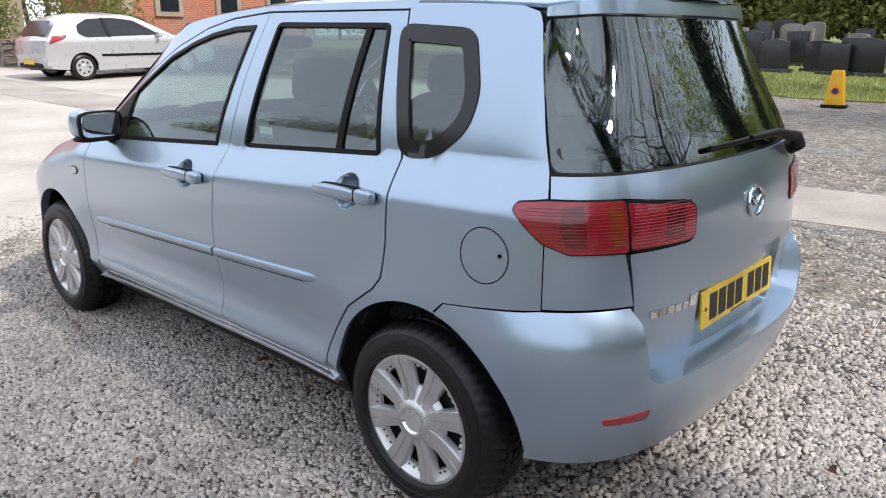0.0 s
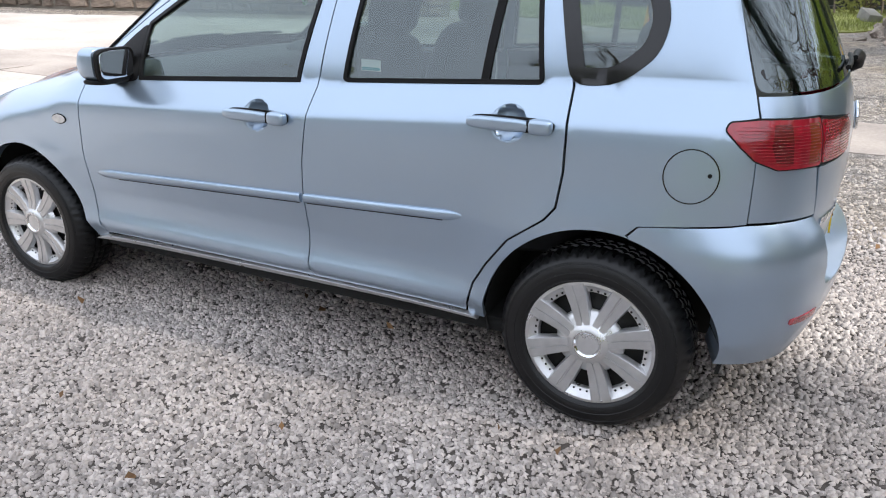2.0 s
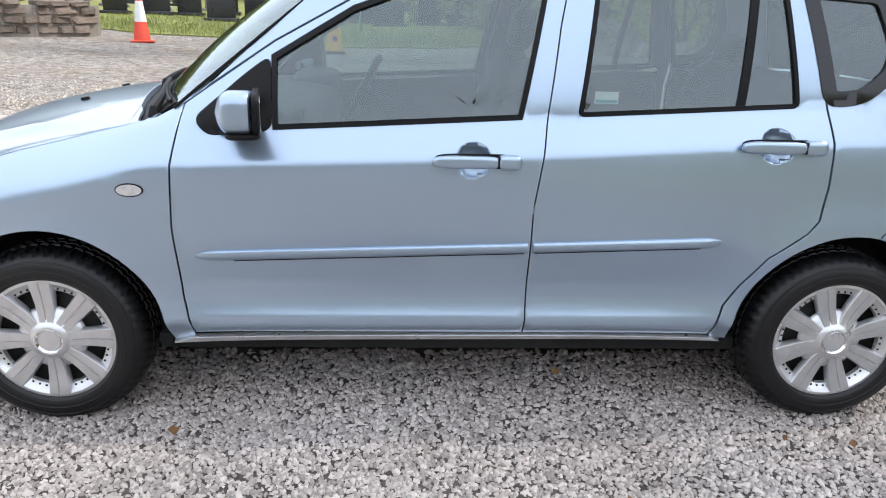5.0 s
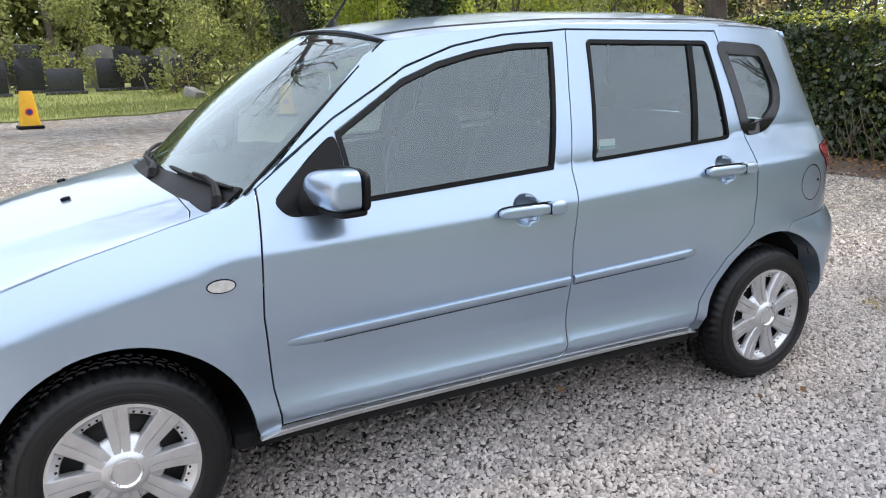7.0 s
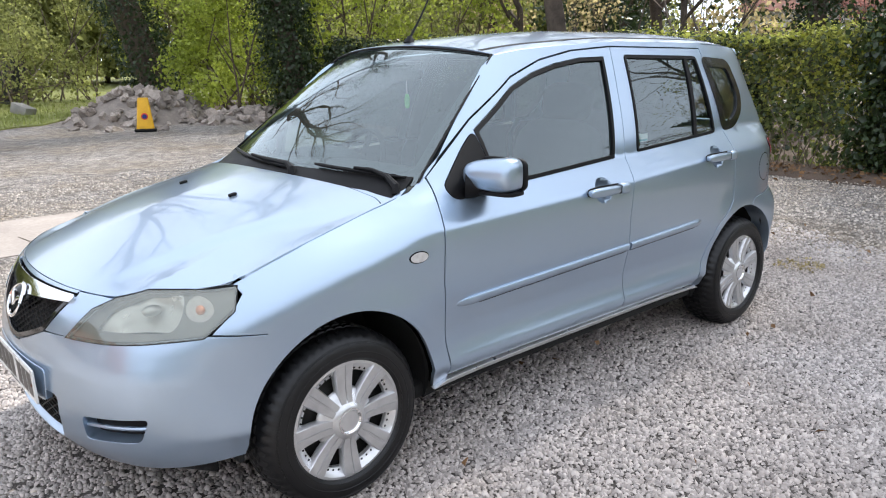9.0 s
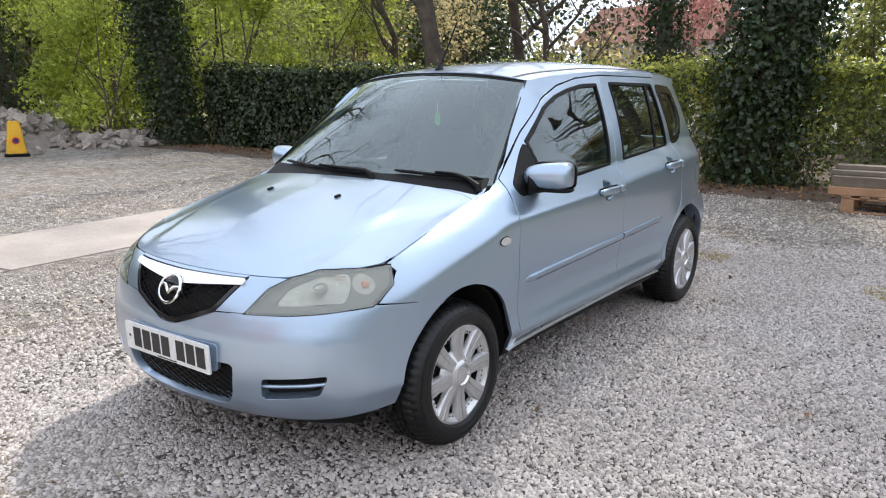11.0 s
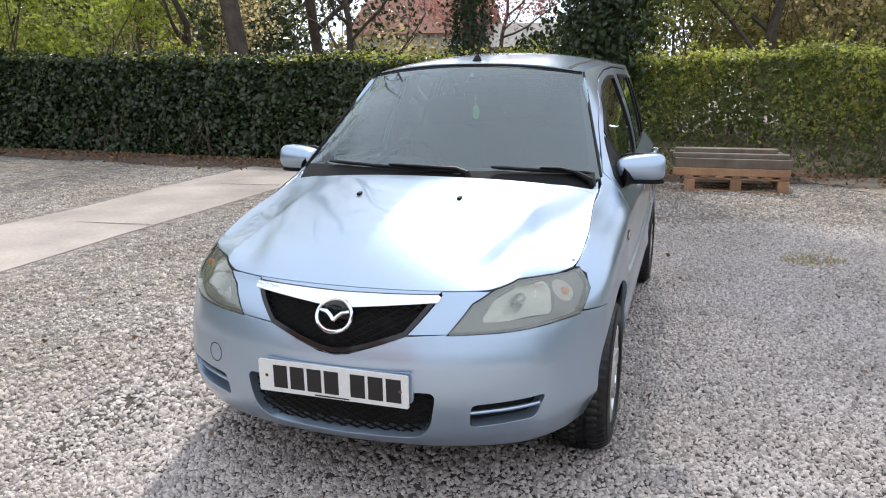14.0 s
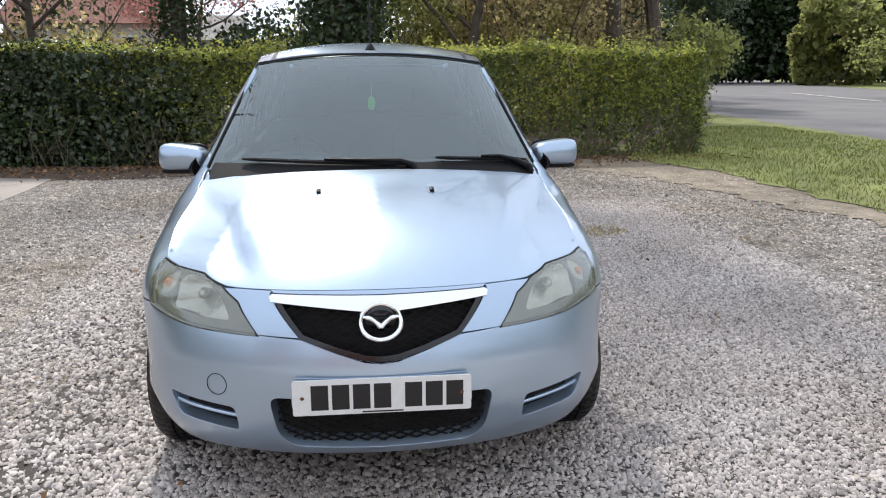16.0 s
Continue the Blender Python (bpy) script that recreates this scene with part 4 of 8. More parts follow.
def hood(a, b):
    a, b = np.broadcast_arrays(np.asarray(a, float), np.asarray(b, float))
    m = np.abs(a)
    sf = m * 0.952
    zf = np.interp(sf, [0, 0.46, 0.52, 0.60, 0.65, 0.76, 0.88, 0.952], [0.7285, 0.7285, 0.7310, 0.7455, 0.7550, 0.7565, 0.7585, 0.7625])
    F = wrap(LEN - sf, zf)
    fx, fy = F[..., 0], F[..., 1]
    rx, ry, rz = -2.30 + 0.10 * m ** 2, -0.668 * m, 0.988 - 0.045 * m ** 2.2
    t0x, t0z = 0.80 - 0.16 * m, 0.50 - 0.24 * m
    t1x, t1z = 0.85 - 0.2 * m, 0.13 + 0.06 * m
    h1, h2, h3, h4 = 2 * b ** 3 - 3 * b ** 2 + 1, -2 * b ** 3 + 3 * b ** 2, b ** 3 - 2 * b ** 2 + b, b ** 3 - b ** 2
    x = fx * h1 + rx * h2 + t0x * h3 + t1x * h4
    y = fy * h1 + ry * h2
    z = zf * h1 + rz * h2 + t0z * h3 + t1z * h4
    yc = 0.35 + 0.27 * b
    z = z - 0.015 * smooth(yc - 0.03, yc + 0.06, np.abs(y)) * smooth(0, 0.25, b) * (1 - smooth(0.86, 1, m)) * (1 - 0.6 * smooth(0.7, 1, b))
    e = smooth(0.72, 1.0, m) * smooth(-0.02, 0.06, b)
    x2 = x
    z = z * (1 - e) + z_edge(x2) * e
    y = y * (1 - e) - y_edge(x2) * e
    return np.stack((x, np.where(a < 0, -y, y), z), -1)


bonnet = skin_part("bonnet", skin_mesh(hood, [(-1, 0.0), (-0.50, 0.0), (0, 0.0), (0.50, 0.0), (1, 0.0), (1, 0.5), (1, 0.80), (0.985, 0.88), (0.94, 0.95), (0.86, 0.99), (0.75, 1), (0, 1), (-0.75, 1), (-0.86, 0.99), (-0.94, 0.95), (-0.985, 0.88), (-1, 0.80), (-1, 0.5)], step=0.04, gap=0.0045, depth=0.02), PAINT, car)
for sg in (1, -1):
    skin_part("wing_corner", skin_mesh(hood, [(1.0 * sg, 0.80), (0.985 * sg, 0.88), (0.94 * sg, 0.95), (0.86 * sg, 0.99), (0.75 * sg, 1.0), (0.80 * sg, 1.02), (1.0 * sg, 1.02)], step=0.03, gap=0.002, depth=0.012), PAINT, car)
    tip = [(0.243 * sg, 0.604), (0.352 * sg, 0.719), (0.348 * sg, 0.7275), (0.46 * sg, 0.7285), (0.52 * sg, 0.727), (0.452 * sg, 0.690), (0.378 * sg, 0.61)]
    skin_part("bonnet_tip", skin_mesh(nose, tip, gap=0.001, depth=0.015, step=0.02), PAINT, bonnet)
    part("washer_jet", box(hood(-0.29 * sg, 0.70) + np.array((0, 0, 0.004)), (0.03, 0.016, 0.012), (0, -12, 0), bevel=0.004), BLACK_PLASTIC, bonnet)
strip = [(0.0, 0.7185), (0.34, 0.7225), (0.352, 0.7285), (0, 0.7285)]
skin_part("bonnet_edge", skin_mesh(nose, strip + [(-a, b) for a, b in reversed(strip) if a], gap=0, depth=0.01, step=0.02), PAINT, bonnet)

# headlamps
for sg in (1, -1):
    L = [(0.378, 0.611), (0.542, 0.618), (0.70, 0.628), (0.858, 0.640), (0.950, 0.705), (0.970, 0.757), (0.90, 0.753), (0.76, 0.751), (0.65, 0.750), (0.535, 0.728), (0.455, 0.692)]
    L = [(a * sg, b) for a, b in L]
    hl = skin_part("headlamp", skin_mesh(lambda s, z: nose(s, z, 0.004), round_poly(L, 0.004), gap=-0.003, depth=0.02, step=0.03), LAMP_LENS, car, "hazy aged clear headlamp")
    hl.visible_shadow = False
    bez = [tuple(p) for p in shrink(L, -0.004)]
    bowl = round_poly([(0.475 * sg, 0.636), (0.535 * sg, 0.706), (0.64 * sg, 0.738), (0.80 * sg, 0.740), (0.795 * sg, 0.69), (0.765 * sg, 0.645)], 0.025)
    ind = [(0.85 * sg + 0.048 * math.cos(a), 0.705 + 0.033 * math.sin(a)) for a in np.linspace(0, 6.1, 22)]
    skin_part("lamp_bezel", skin_mesh(lambda s, z: nose(s, z, -0.022), bez, [bowl, ind], gap=0, depth=0, hole_depth=0.02, step=0.03), BEZEL, hl, "grey lamp bezel")
    skin_part("lamp_gasket", skin_mesh(lambda s, z: nose(s, z, 0.002), [tuple(p) for p in shrink(L, -0.006)], [[tuple(p) for p in shrink(L, -0.001)]], gap=0, depth=0.01, step=0.03), BLACK_PLASTIC, hl)

    def bowl_skin(s, z):
        d = np.hypot((np.abs(s) - 0.66) / 0.15, (z - 0.69) / 0.06)
        return nose(s, z, -0.03 - 0.05 * np.clip(1 - d ** 2, 0, 1))
    skin_part("lamp_reflector", skin_mesh(bowl_skin, bowl, gap=-0.002, depth=0, step=0.02), REFLECTOR, hl)
    bp = nose(0.66 * sg, 0.69, -0.06)
    part("lamp_bulb", add_bag(bmesh.new(), bp, (0.06, 0.035, 0.035), power=1.0), REFLECTOR, hl)
    skin_part("indicator_lens", skin_mesh(lambda s, z: nose(s, z, -0.026), ind, gap=-0.001, depth=0, step=0.02), LENS_WHITE, hl)
    part("indicator_bulb", add_bag(bmesh.new(), nose(0.855 * sg, 0.703, -0.022), (0.026, 0.030, 0.028), power=1.0), ORANGE, hl)

# windscreen, cowl and wipers


def screen(a, b, out=0.0):
    a, b = np.broadcast_arrays(np.asarray(a, float), np.asarray(b, float))
    m = a * a
    x0, y0, z0 = -2.27 + 0.175 * m, -0.70 * a, 0.972 + 0.0 * m
    x1, y1, z1 = -1.645 + 0.078 * m, -0.534 * a, 1.456 - 0.042 * m
    k = 0.035 * 4 * b * (1 - b) * (1 - m ** 2) + out
    return np.stack((x0 + (x1 - x0) * b - 0.6 * k, y0 + (y1 - y0) * b, z0 + (z1 - z0) * b + 0.8 * k), -1)


sq = [(-1, 0), (-0.5, 0), (0, 0), (0.5, 0), (1, 0), (1, 0.5), (1, 1), (0.5, 1), (0, 1), (-0.5, 1), (-1, 1), (-1, 0.5)]
inner = round_poly([(-0.925, 0.075), (0.925, 0.075), (0.935, 0.965), (-0.935, 0.965)], 0.08)
ws = skin_part("windscreen", skin_mesh(screen, [(-0.985, 0.0), (0, 0), (0.985, 0.0), (0.985, 0.99), (0, 0.99), (-0.985, 0.99)], gap=0, depth=0, step=0.06), SCREEN_GLASS, car)
ws.visible_shadow = False
skin_part("screen_border", skin_mesh(lambda a, b: screen(a, b, -0.003), [(-0.985, 0.0), (0, 0), (0.985, 0.0), (0.985, 0.99), (0, 0.99), (-0.985, 0.99)], [inner], gap=0, depth=0, step=0.06), GLOSS_BLACK, ws)
bm = bmesh.new()
add_tube(bm, [screen(a, 0.985, 0.004) for a in np.linspace(-0.97, 0.97, 25)], 0.0045, 6)
for sg in (1, -1):
    add_tube(bm, [screen(0.985 * sg, b, 0.003) for b in np.linspace(0.02, 0.99, 14)], 0.005, 6)
part("screen_seal", bm, BLACK_PLASTIC, ws)


def cowl(a, b):
    a, b = np.broadcast_arrays(np.asarray(a, float), np.asarray(b, float))
    h = hood(a, np.full(a.shape, 1.0))
    s = screen(a * 0.97, np.full(a.shape, 0.05), 0.006)
    p = h * (1 - b)[..., None] + s * b[..., None]
    p[..., 2] -= 0.022 * (1 - b)
    return p


skin_part("cowl_panel", skin_mesh(cowl, [(-0.98, -0.08), (0, -0.08), (0.98, -0.08), (0.98, 1), (0, 1), (-0.98, 1)], gap=0, depth=0.01, step=0.06), BLACK_PLASTIC, car, "black plastic scuttle panel below the windscreen")
for sg in (1, -1):
    skin_part("pillar_foot", skin_mesh(lambda a, b: cowl(a, b) + np.array((0, 0, 0.004)), [(0.86 * sg, -0.08), (1.0 * sg, -0.08), (1.0 * sg, 0.55), (0.97 * sg, 0.45), (0.92 * sg, 0.15)], gap=0, depth=0.008, step=0.05), PAINT, car)
for a0, a1, ap in ((-0.78, 0.20, 0.24), (0.36, 0.93, 0.94)):
    bm = bmesh.new()
    add_tube(bm, [cowl(ap, 0.45) + np.array((0, 0, -0.006)), cowl(ap - 0.01, 0.5) + np.array((0, 0, 0.014)), cowl(ap - 0.08, 0.75) + np.array((0, 0, 0.02)), screen(a1 - 0.3 * (a1 - a0), 0.045, 0.03), screen((a0 + a1) / 2, 0.055, 0.026)], [0.018, 0.016, 0.010, 0.007, 0.005], 8)
    wpr = part("windscreen_wiper", bm, BLACK_PLASTIC, car, "black windscreen wiper at rest")
    bm = bmesh.new()
    add_tube(bm, [screen(a, 0.03 + 0.035 * (a1 - a) / (a1 - a0), 0.016) for a in np.linspace(a0, a1, 12)], [0.004] + [0.008] * 10 + [0.004], 6)
    part("wiper_blade", bm, BLACK_PLASTIC, wpr)

# roof
roof_mid = spl([(-1.66, 1.458), (-1.5, 1.483), (-1.2, 1.512), (-0.8, 1.534), (-0.3, 1.538), (0.1, 1.522), (0.32, 1.498), (0.45, 1.474)])


def roof(x, a):
    x, a = np.broadcast_arrays(np.asarray(x, float), np.asarray(a, float))
    xx = x + 0.075 * a * a * (1 - smooth(-1.6, -1.2, x)) - 0.16 * np.abs(a) ** 3 * smooth(0.0, 0.4, x)
    xs = np.clip(xx, -1.56, 0.4)
    ye, ze, zc = y_edge(xs), z_edge(xs) - 0.001, roof_mid(xx)
    ye = ye - 0.03 * smooth(0.0, 0.24, xx)
    return np.stack((xx, -a * ye, ze + (zc - ze) * (1 - np.abs(a) ** 2.3)), -1)


rf = skin_part("roof_panel", skin_mesh(roof, [(-1.64, -1), (-1.64, 0), (-1.64, 1), (-0.6, 1), (0.38, 1), (0.405, 0.5), (0.415, 0), (0.405, -0.5), (0.38, -1), (-0.6, -1)], step=0.05, gap=0, depth=0.012), PAINT, car)
skin_part("headlining", skin_mesh(lambda x, a: roof(x, a) - np.array((0, 0, 0.03)), [(-1.58, -0.97), (-1.58, 0.97), (0.3, 0.97), (0.3, -0.97)], step=0.1, gap=0, depth=0), LINING, rf, "pale grey headlining")
for sg in (1, -1):
    skin_part("roof_channel", skin_mesh(lambda x, a: roof(x, a) + np.array((0, 0, 0.0015)), [(-1.63, 0.845 * sg), (0.2, 0.86 * sg), (0.2, 0.89 * sg), (-1.63, 0.878 * sg)], step=0.05, gap=0, depth=0.003), BLACK_PLASTIC, rf, "black roof drip channel")
base = Vector(roof(-1.555, 0.0))
bm = bmesh.new()
add_lathe(bm, [(0.0, 0.03), (0.008, 0.028), (0.014, 0.02), (0.022, 0.004), (0.026, -0.004)], Matrix.Translation(base) @ pose(0, 0, 0, 0, 12, 0), 14)
ae = part("aerial_base", bm, BLACK_PLASTIC, rf)
part("aerial_rod", add_tube(bmesh.new(), [base + Vector((0.004, 0, 0.02)), base + Vector((0.07, 0, 0.115)), base + Vector((0.15, 0, 0.245))], [0.0055, 0.0045, 0.0036], 6), BLACK_PLASTIC, ae)

# door mirrors
for sg in (-1, 1):
    bm = bmesh.new()
    add_bag(bm, (-1.862, sg * 0.828, 0.998), (0.112, 0.208, 0.128), (0, 0, -9 * sg), 0.5, 36, 20)
    for v in bm.verts:
        t = max(0, min(1, (v.co.y * sg - 0.725) / 0.222))
        v.co.z = 0.998 + (v.co.z - 0.998) * (0.66 + 0.36 * t ** 0.6) + 0.008 * t
        # the back bulges, the glass side is cut flat
        if v.co.x > -1.828:
            v.co.x = -1.828 + (v.co.x + 1.828) * 0.2
        v.co.x -= 0.016 * (1 - abs(v.co.z - 1.0) / 0.07) if v.co.x < -1.87 else 0
    mh = part("door_mirror", bm, PAINT, car)
    part("mirror_rim", add_bag(bmesh.new(), (-1.822, sg * 0.830, 1.000), (0.026, 0.200, 0.121), (0, 0, -9 * sg), 0.42, 28, 12), BLACK_PLASTIC, mh)
    part("mirror_glass", add_bag(bmesh.new(), (-1.8105, sg * 0.832, 1.001), (0.004, 0.174, 0.101), (0, 0, -9 * sg), 0.42, 28, 8), CHROME, mh, "flat mirror glass")
    bm = bmesh.new()
    add_tube(bm, [(-1.92, sg * 0.745, 0.962), (-1.885, sg * 0.785, 0.962), (-1.86, sg * 0.83, 0.966)], [0.052, 0.038, 0.034], 16)
    add_bag(bm, (-1.857, sg * 0.845, 0.941), (0.100, 0.17, 0.022), (0, 0, -9 * sg), 0.5)
    part("mirror_foot", bm, BLACK_PLASTIC, mh)

# underside and cabin
bm = bmesh.new()
add_box(bm, (-1.24, 0, 0.235), (1.9, 1.46, 0.06), bevel=0.02)
add_box(bm, (-1.24, 0, 0.30), (3.5, 0.80, 0.10), bevel=0.02)
add_box(bm, (-2.55, 0, 0.45), (1.0, 0.80, 0.55), bevel=0.04)
add_box(bm, (0.12, 0, 0.40), (0.60, 0.80, 0.26), bevel=0.04)
part("floor_pan", bm, DARK_VOID, car, "black underside")
bm = bmesh.new()
add_bag(bm, (-1.93, 0, 0.82), (0.50, 1.38, 0.30), power=0.35, nu=28)
dash = part("dashboard", bm, TRIM_GREY, car)
part("instrument_hood", add_bag(bmesh.new(), (-1.78, 0.36, 0.96), (0.2, 0.36, 0.10), power=0.6), TRIM_GREY, dash)
bm = bmesh.new()
m = pose(-1.60, 0.36, 0.905, 0, -62, 0)
ring = [m @ Vector((0.18 * math.cos(a), 0.18 * math.sin(a), 0)) for a in np.linspace(0, 2 * math.pi, 37)]
add_tube(bm, ring, 0.015, 8, False)
for a in (0, 140, 220):
    add_tube(bm, [m @ Vector((0, 0, -0.01)), m @ Vector((0.175 * math.cos(radians(a)), 0.175 * math.sin(radians(a)), 0))], 0.014, 8)
add_lathe(bm, [(0, 0.02), (0.05, 0.018), (0.062, 0.0), (0.05, -0.03)], m, 20)
part("steering_wheel", bm, BLACK_PLASTIC, car)
for sy in (-0.36, 0.36):
    st = part("front_seat", add_bag(bmesh.new(), (-1.32, sy, 0.50), (0.54, 0.50, 0.20), (0, -8, 0), 0.45), CLOTH, car)
    part("seat_back", add_bag(bmesh.new(), (-1.02, sy, 0.80), (0.16, 0.49, 0.66), (0, 14, 0), 0.5), CLOTH, st)
    part("headrest", add_bag(bmesh.new(), (-0.91, sy, 1.20), (0.10, 0.27, 0.18), (0, 12, 0), 0.6), CLOTH, st)
    for o in (-0.05, 0.05):
        part("headrest_stalk", add_tube(bmesh.new(), [(-0.95, sy + o, 1.06), (-0.92, sy + o, 1.15)], 0.006, 6), CHROME, st)
st = part("rear_bench", add_bag(bmesh.new(), (-0.36, 0, 0.52), (0.5, 1.22, 0.20), (0, -6, 0), 0.4, 28), CLOTH, car)
part("seat_back", add_bag(bmesh.new(), (-0.08, 0, 0.80), (0.16, 1.22, 0.60), (0, 16, 0), 0.4, 28), CLOTH, st)
for sy in (-0.36, 0.36):
    part("headrest", add_bag(bmesh.new(), (0.02, sy, 1.13), (0.09, 0.24, 0.14), (0, 12, 0), 0.6), CLOTH, st)
part("parcel_shelf", box((0.24, 0, 0.98), (0.36, 1.22, 0.02), bevel=0.006), TRIM_GREY, car)
part("interior_mirror", add_bag(bmesh.new(), (-1.58, 0, 1.34), (0.04, 0.22, 0.06), (0, -15, 0), 0.6), BLACK_PLASTIC, car)
part("sun_sticker", box((-0.80, -0.7065, 1.045), (0.072, 0.001, 0.036), (0, 0, 0)), PLATE_WHITE, car, "small white window sticker")
part("sticker_band", box((-0.80, -0.7075, 1.034), (0.066, 0.001, 0.010), (0, 0, 0)), mat("teal_print", (0.03, 0.30, 0.32), 0.5, amount=0.2), car, "teal band of the sticker")
fr = tagged(part("air_freshener", add_bag(bmesh.new(), (-1.57, 0.0, 1.20), (0.010, 0.035, 0.065), power=0.8), mat("bright_green_card", (0.12, 0.62, 0.10), 0.6, amount=0.2)), "bright green air freshener hanging from the cabin mirror", "air freshener")
part("cord", add_tube(bmesh.new(), [(-1.57, 0, 1.23), (-1.575, 0, 1.31)], 0.0012, 5), PLATE_WHITE, fr)


# wheels
def wheel(cx, cy, cz, spin):
    """A steel wheel with an eight-spoke silver cover; its face looks to -y before it is turned."""
    sgn = -1 if cy < 0 else 1
    m = pose(cx, cy, cz, 90, 0, 0 if sgn < 0 else 180) @ pose(0, 0, 0, 0, 0, spin)
    # in the wheel's frame z points outwards
    prof = [(0.198, 0.002), (0.203, 0.012), (0.212, 0.0175), (0.224, 0.0185), (0.240, 0.0180), (0.256, 0.0145), (0.270, 0.006), (0.280, -0.006), (0.2885, -0.020), (0.2925, -0.036),
            (0.294, -0.0555), (0.288, -0.0575), (0.288, -0.064), (0.2945, -0.066), (0.2945, -0.085), (0.288, -0.087), (0.288, -0.093), (0.2945, -0.095), (0.2945, -0.112), (0.288, -0.114), (0.288, -0.121),
            (0.294, -0.123), (0.2925, -0.142), (0.288, -0.158), (0.274, -0.175), (0.24, -0.188), (0.198, -0.18)]
    n = 216
    bm = bmesh.new()
    rings = []
    for kk in range(n):
        a = 2 * math.pi * kk / n
        row = []
        for i, (r, h) in enumerate(prof):
            if 7 <= i <= 23:
                slant = (kk + (i // 2 if i < 15 else -i // 2)) % 4 == 0
                r -= 0.0065 if slant else 0.0
            row.append(bm.verts.new(m @ Vector((r * math.cos(a), r * math.sin(a), h))))
        rings.append(row)
    for kk in range(n):
        p, q = rings[kk], rings[(kk + 1) % n]
        for i in range(len(prof) - 1):
            bm.faces.new((p[i], q[i], q[i + 1], p[i + 1]))
    w = part("wheel", bm, RUBBER, car, "silver-covered wheel with a black tyre")
    w.name = "wheel"
    bm = bmesh.new()
    for r, h in ((0.209, 0.0160), (0.232, 0.0182), (0.258, 0.0135), (0.262, 0.0110)):
        add_tube(bm, [m @ Vector((r * math.cos(a), r * math.sin(a), h)) for a in np.linspace(0, 2 * math.pi, 73)], 0.0016, 5, False)
    part("sidewall_ridge", bm, RUBBER, w)
    part("steel_rim", add_lathe(bmesh.new(), [(0.199, 0.002), (0.19, -0.02), (0.178, -0.05), (0.14, -0.058), (0.11, -0.046), (0.05, -0.04), (0, -0.04)], m, 48), STEEL_BLACK, w, "black steel wheel behind the cover")
    bm = bmesh.new()
    add_lathe(bm, [(0.160, -0.024), (0.164, -0.012), (0.176, -0.007), (0.184, 0.000), (0.190, 0.0065), (0.199, 0.0055), (0.203, -0.004)], m, 80)
    cover = part("wheel_cover", bm, SILVER, w)
    part("cover_hub", add_lathe(bmesh.new(), [(0, 0.012), (0.033, 0.012), (0.0355, 0.009), (0.040, 0.0165), (0.050, 0.0155), (0.058, 0.009), (0.070, 0.002), (0.084, -0.004), (0.100, -0.012), (0.106, -0.024)], m, 56), SILVER, cover)
    part("hub_ring", add_lathe(bmesh.new(), [(0.0345, 0.0105), (0.040, 0.0175), (0.044, 0.0172)], m, 48), CHROME, cover)
    for kk in range(8):
        a = 45.0 * kk + 22.5
        mm = m @ pose(0, 0, 0, 0, 0, a)
        bm = bmesh.new()
        rows = []
        for r, wd, h in ((0.060, 0.0215, 0.0055), (0.085, 0.0245, 0.0005), (0.12, 0.0275, 0.000), (0.155, 0.0305, 0.003), (0.183, 0.0325, 0.0075), (0.192, 0.033, 0.0068)):
            rows.append([bm.verts.new(mm @ Vector((r, y * wd, h + dz))) for y, dz in ((-1.14, -0.022), (-1, -0.001), (-0.93, 0.0012), (-0.12, 0.002), (-0.07, -0.0016), (0.07, -0.0016), (0.12, 0.002), (0.93, 0.0012), (1, -0.001), (1.14, -0.022))])
        for p, q in zip(rows, rows[1:]):
            for i in range(9):
                bm.faces.new((p[i], q[i], q[i + 1], p[i + 1]))
        part("spoke", bm, SILVER_DULL, cover)
        for o in (-7, 0, 7):
            part("cover_stud", add_lathe(bmesh.new(), [(0, 0.002), (0.0028, 0.002), (0.004, 0.0)], m @ pose(0, 0, 0, 0, 0, a + 22.5 + o) @ Matrix.Translation((0.1705, 0, -0.0085)), 8), DARK_VOID, cover)


STEEL_BLACK = mat("dusty_black_steel", (0.022, 0.021, 0.020), 0.6, amount=0.5, scale=25)
for cx, cz, turn in ((0.0, 0.278, 40), (-2.492, 0.271, 25)):
    for cy in (-0.797, 0.797):
        wheel(cx, cy, cz, turn)

# ---- ground ----


def ground_z(x, y):
    return -0.018 + 0.018 * np.clip(np.asarray(y, float) - 4, 0, 60) + 0.031 * np.clip(-np.asarray(x, float) - 4, 0, 18)


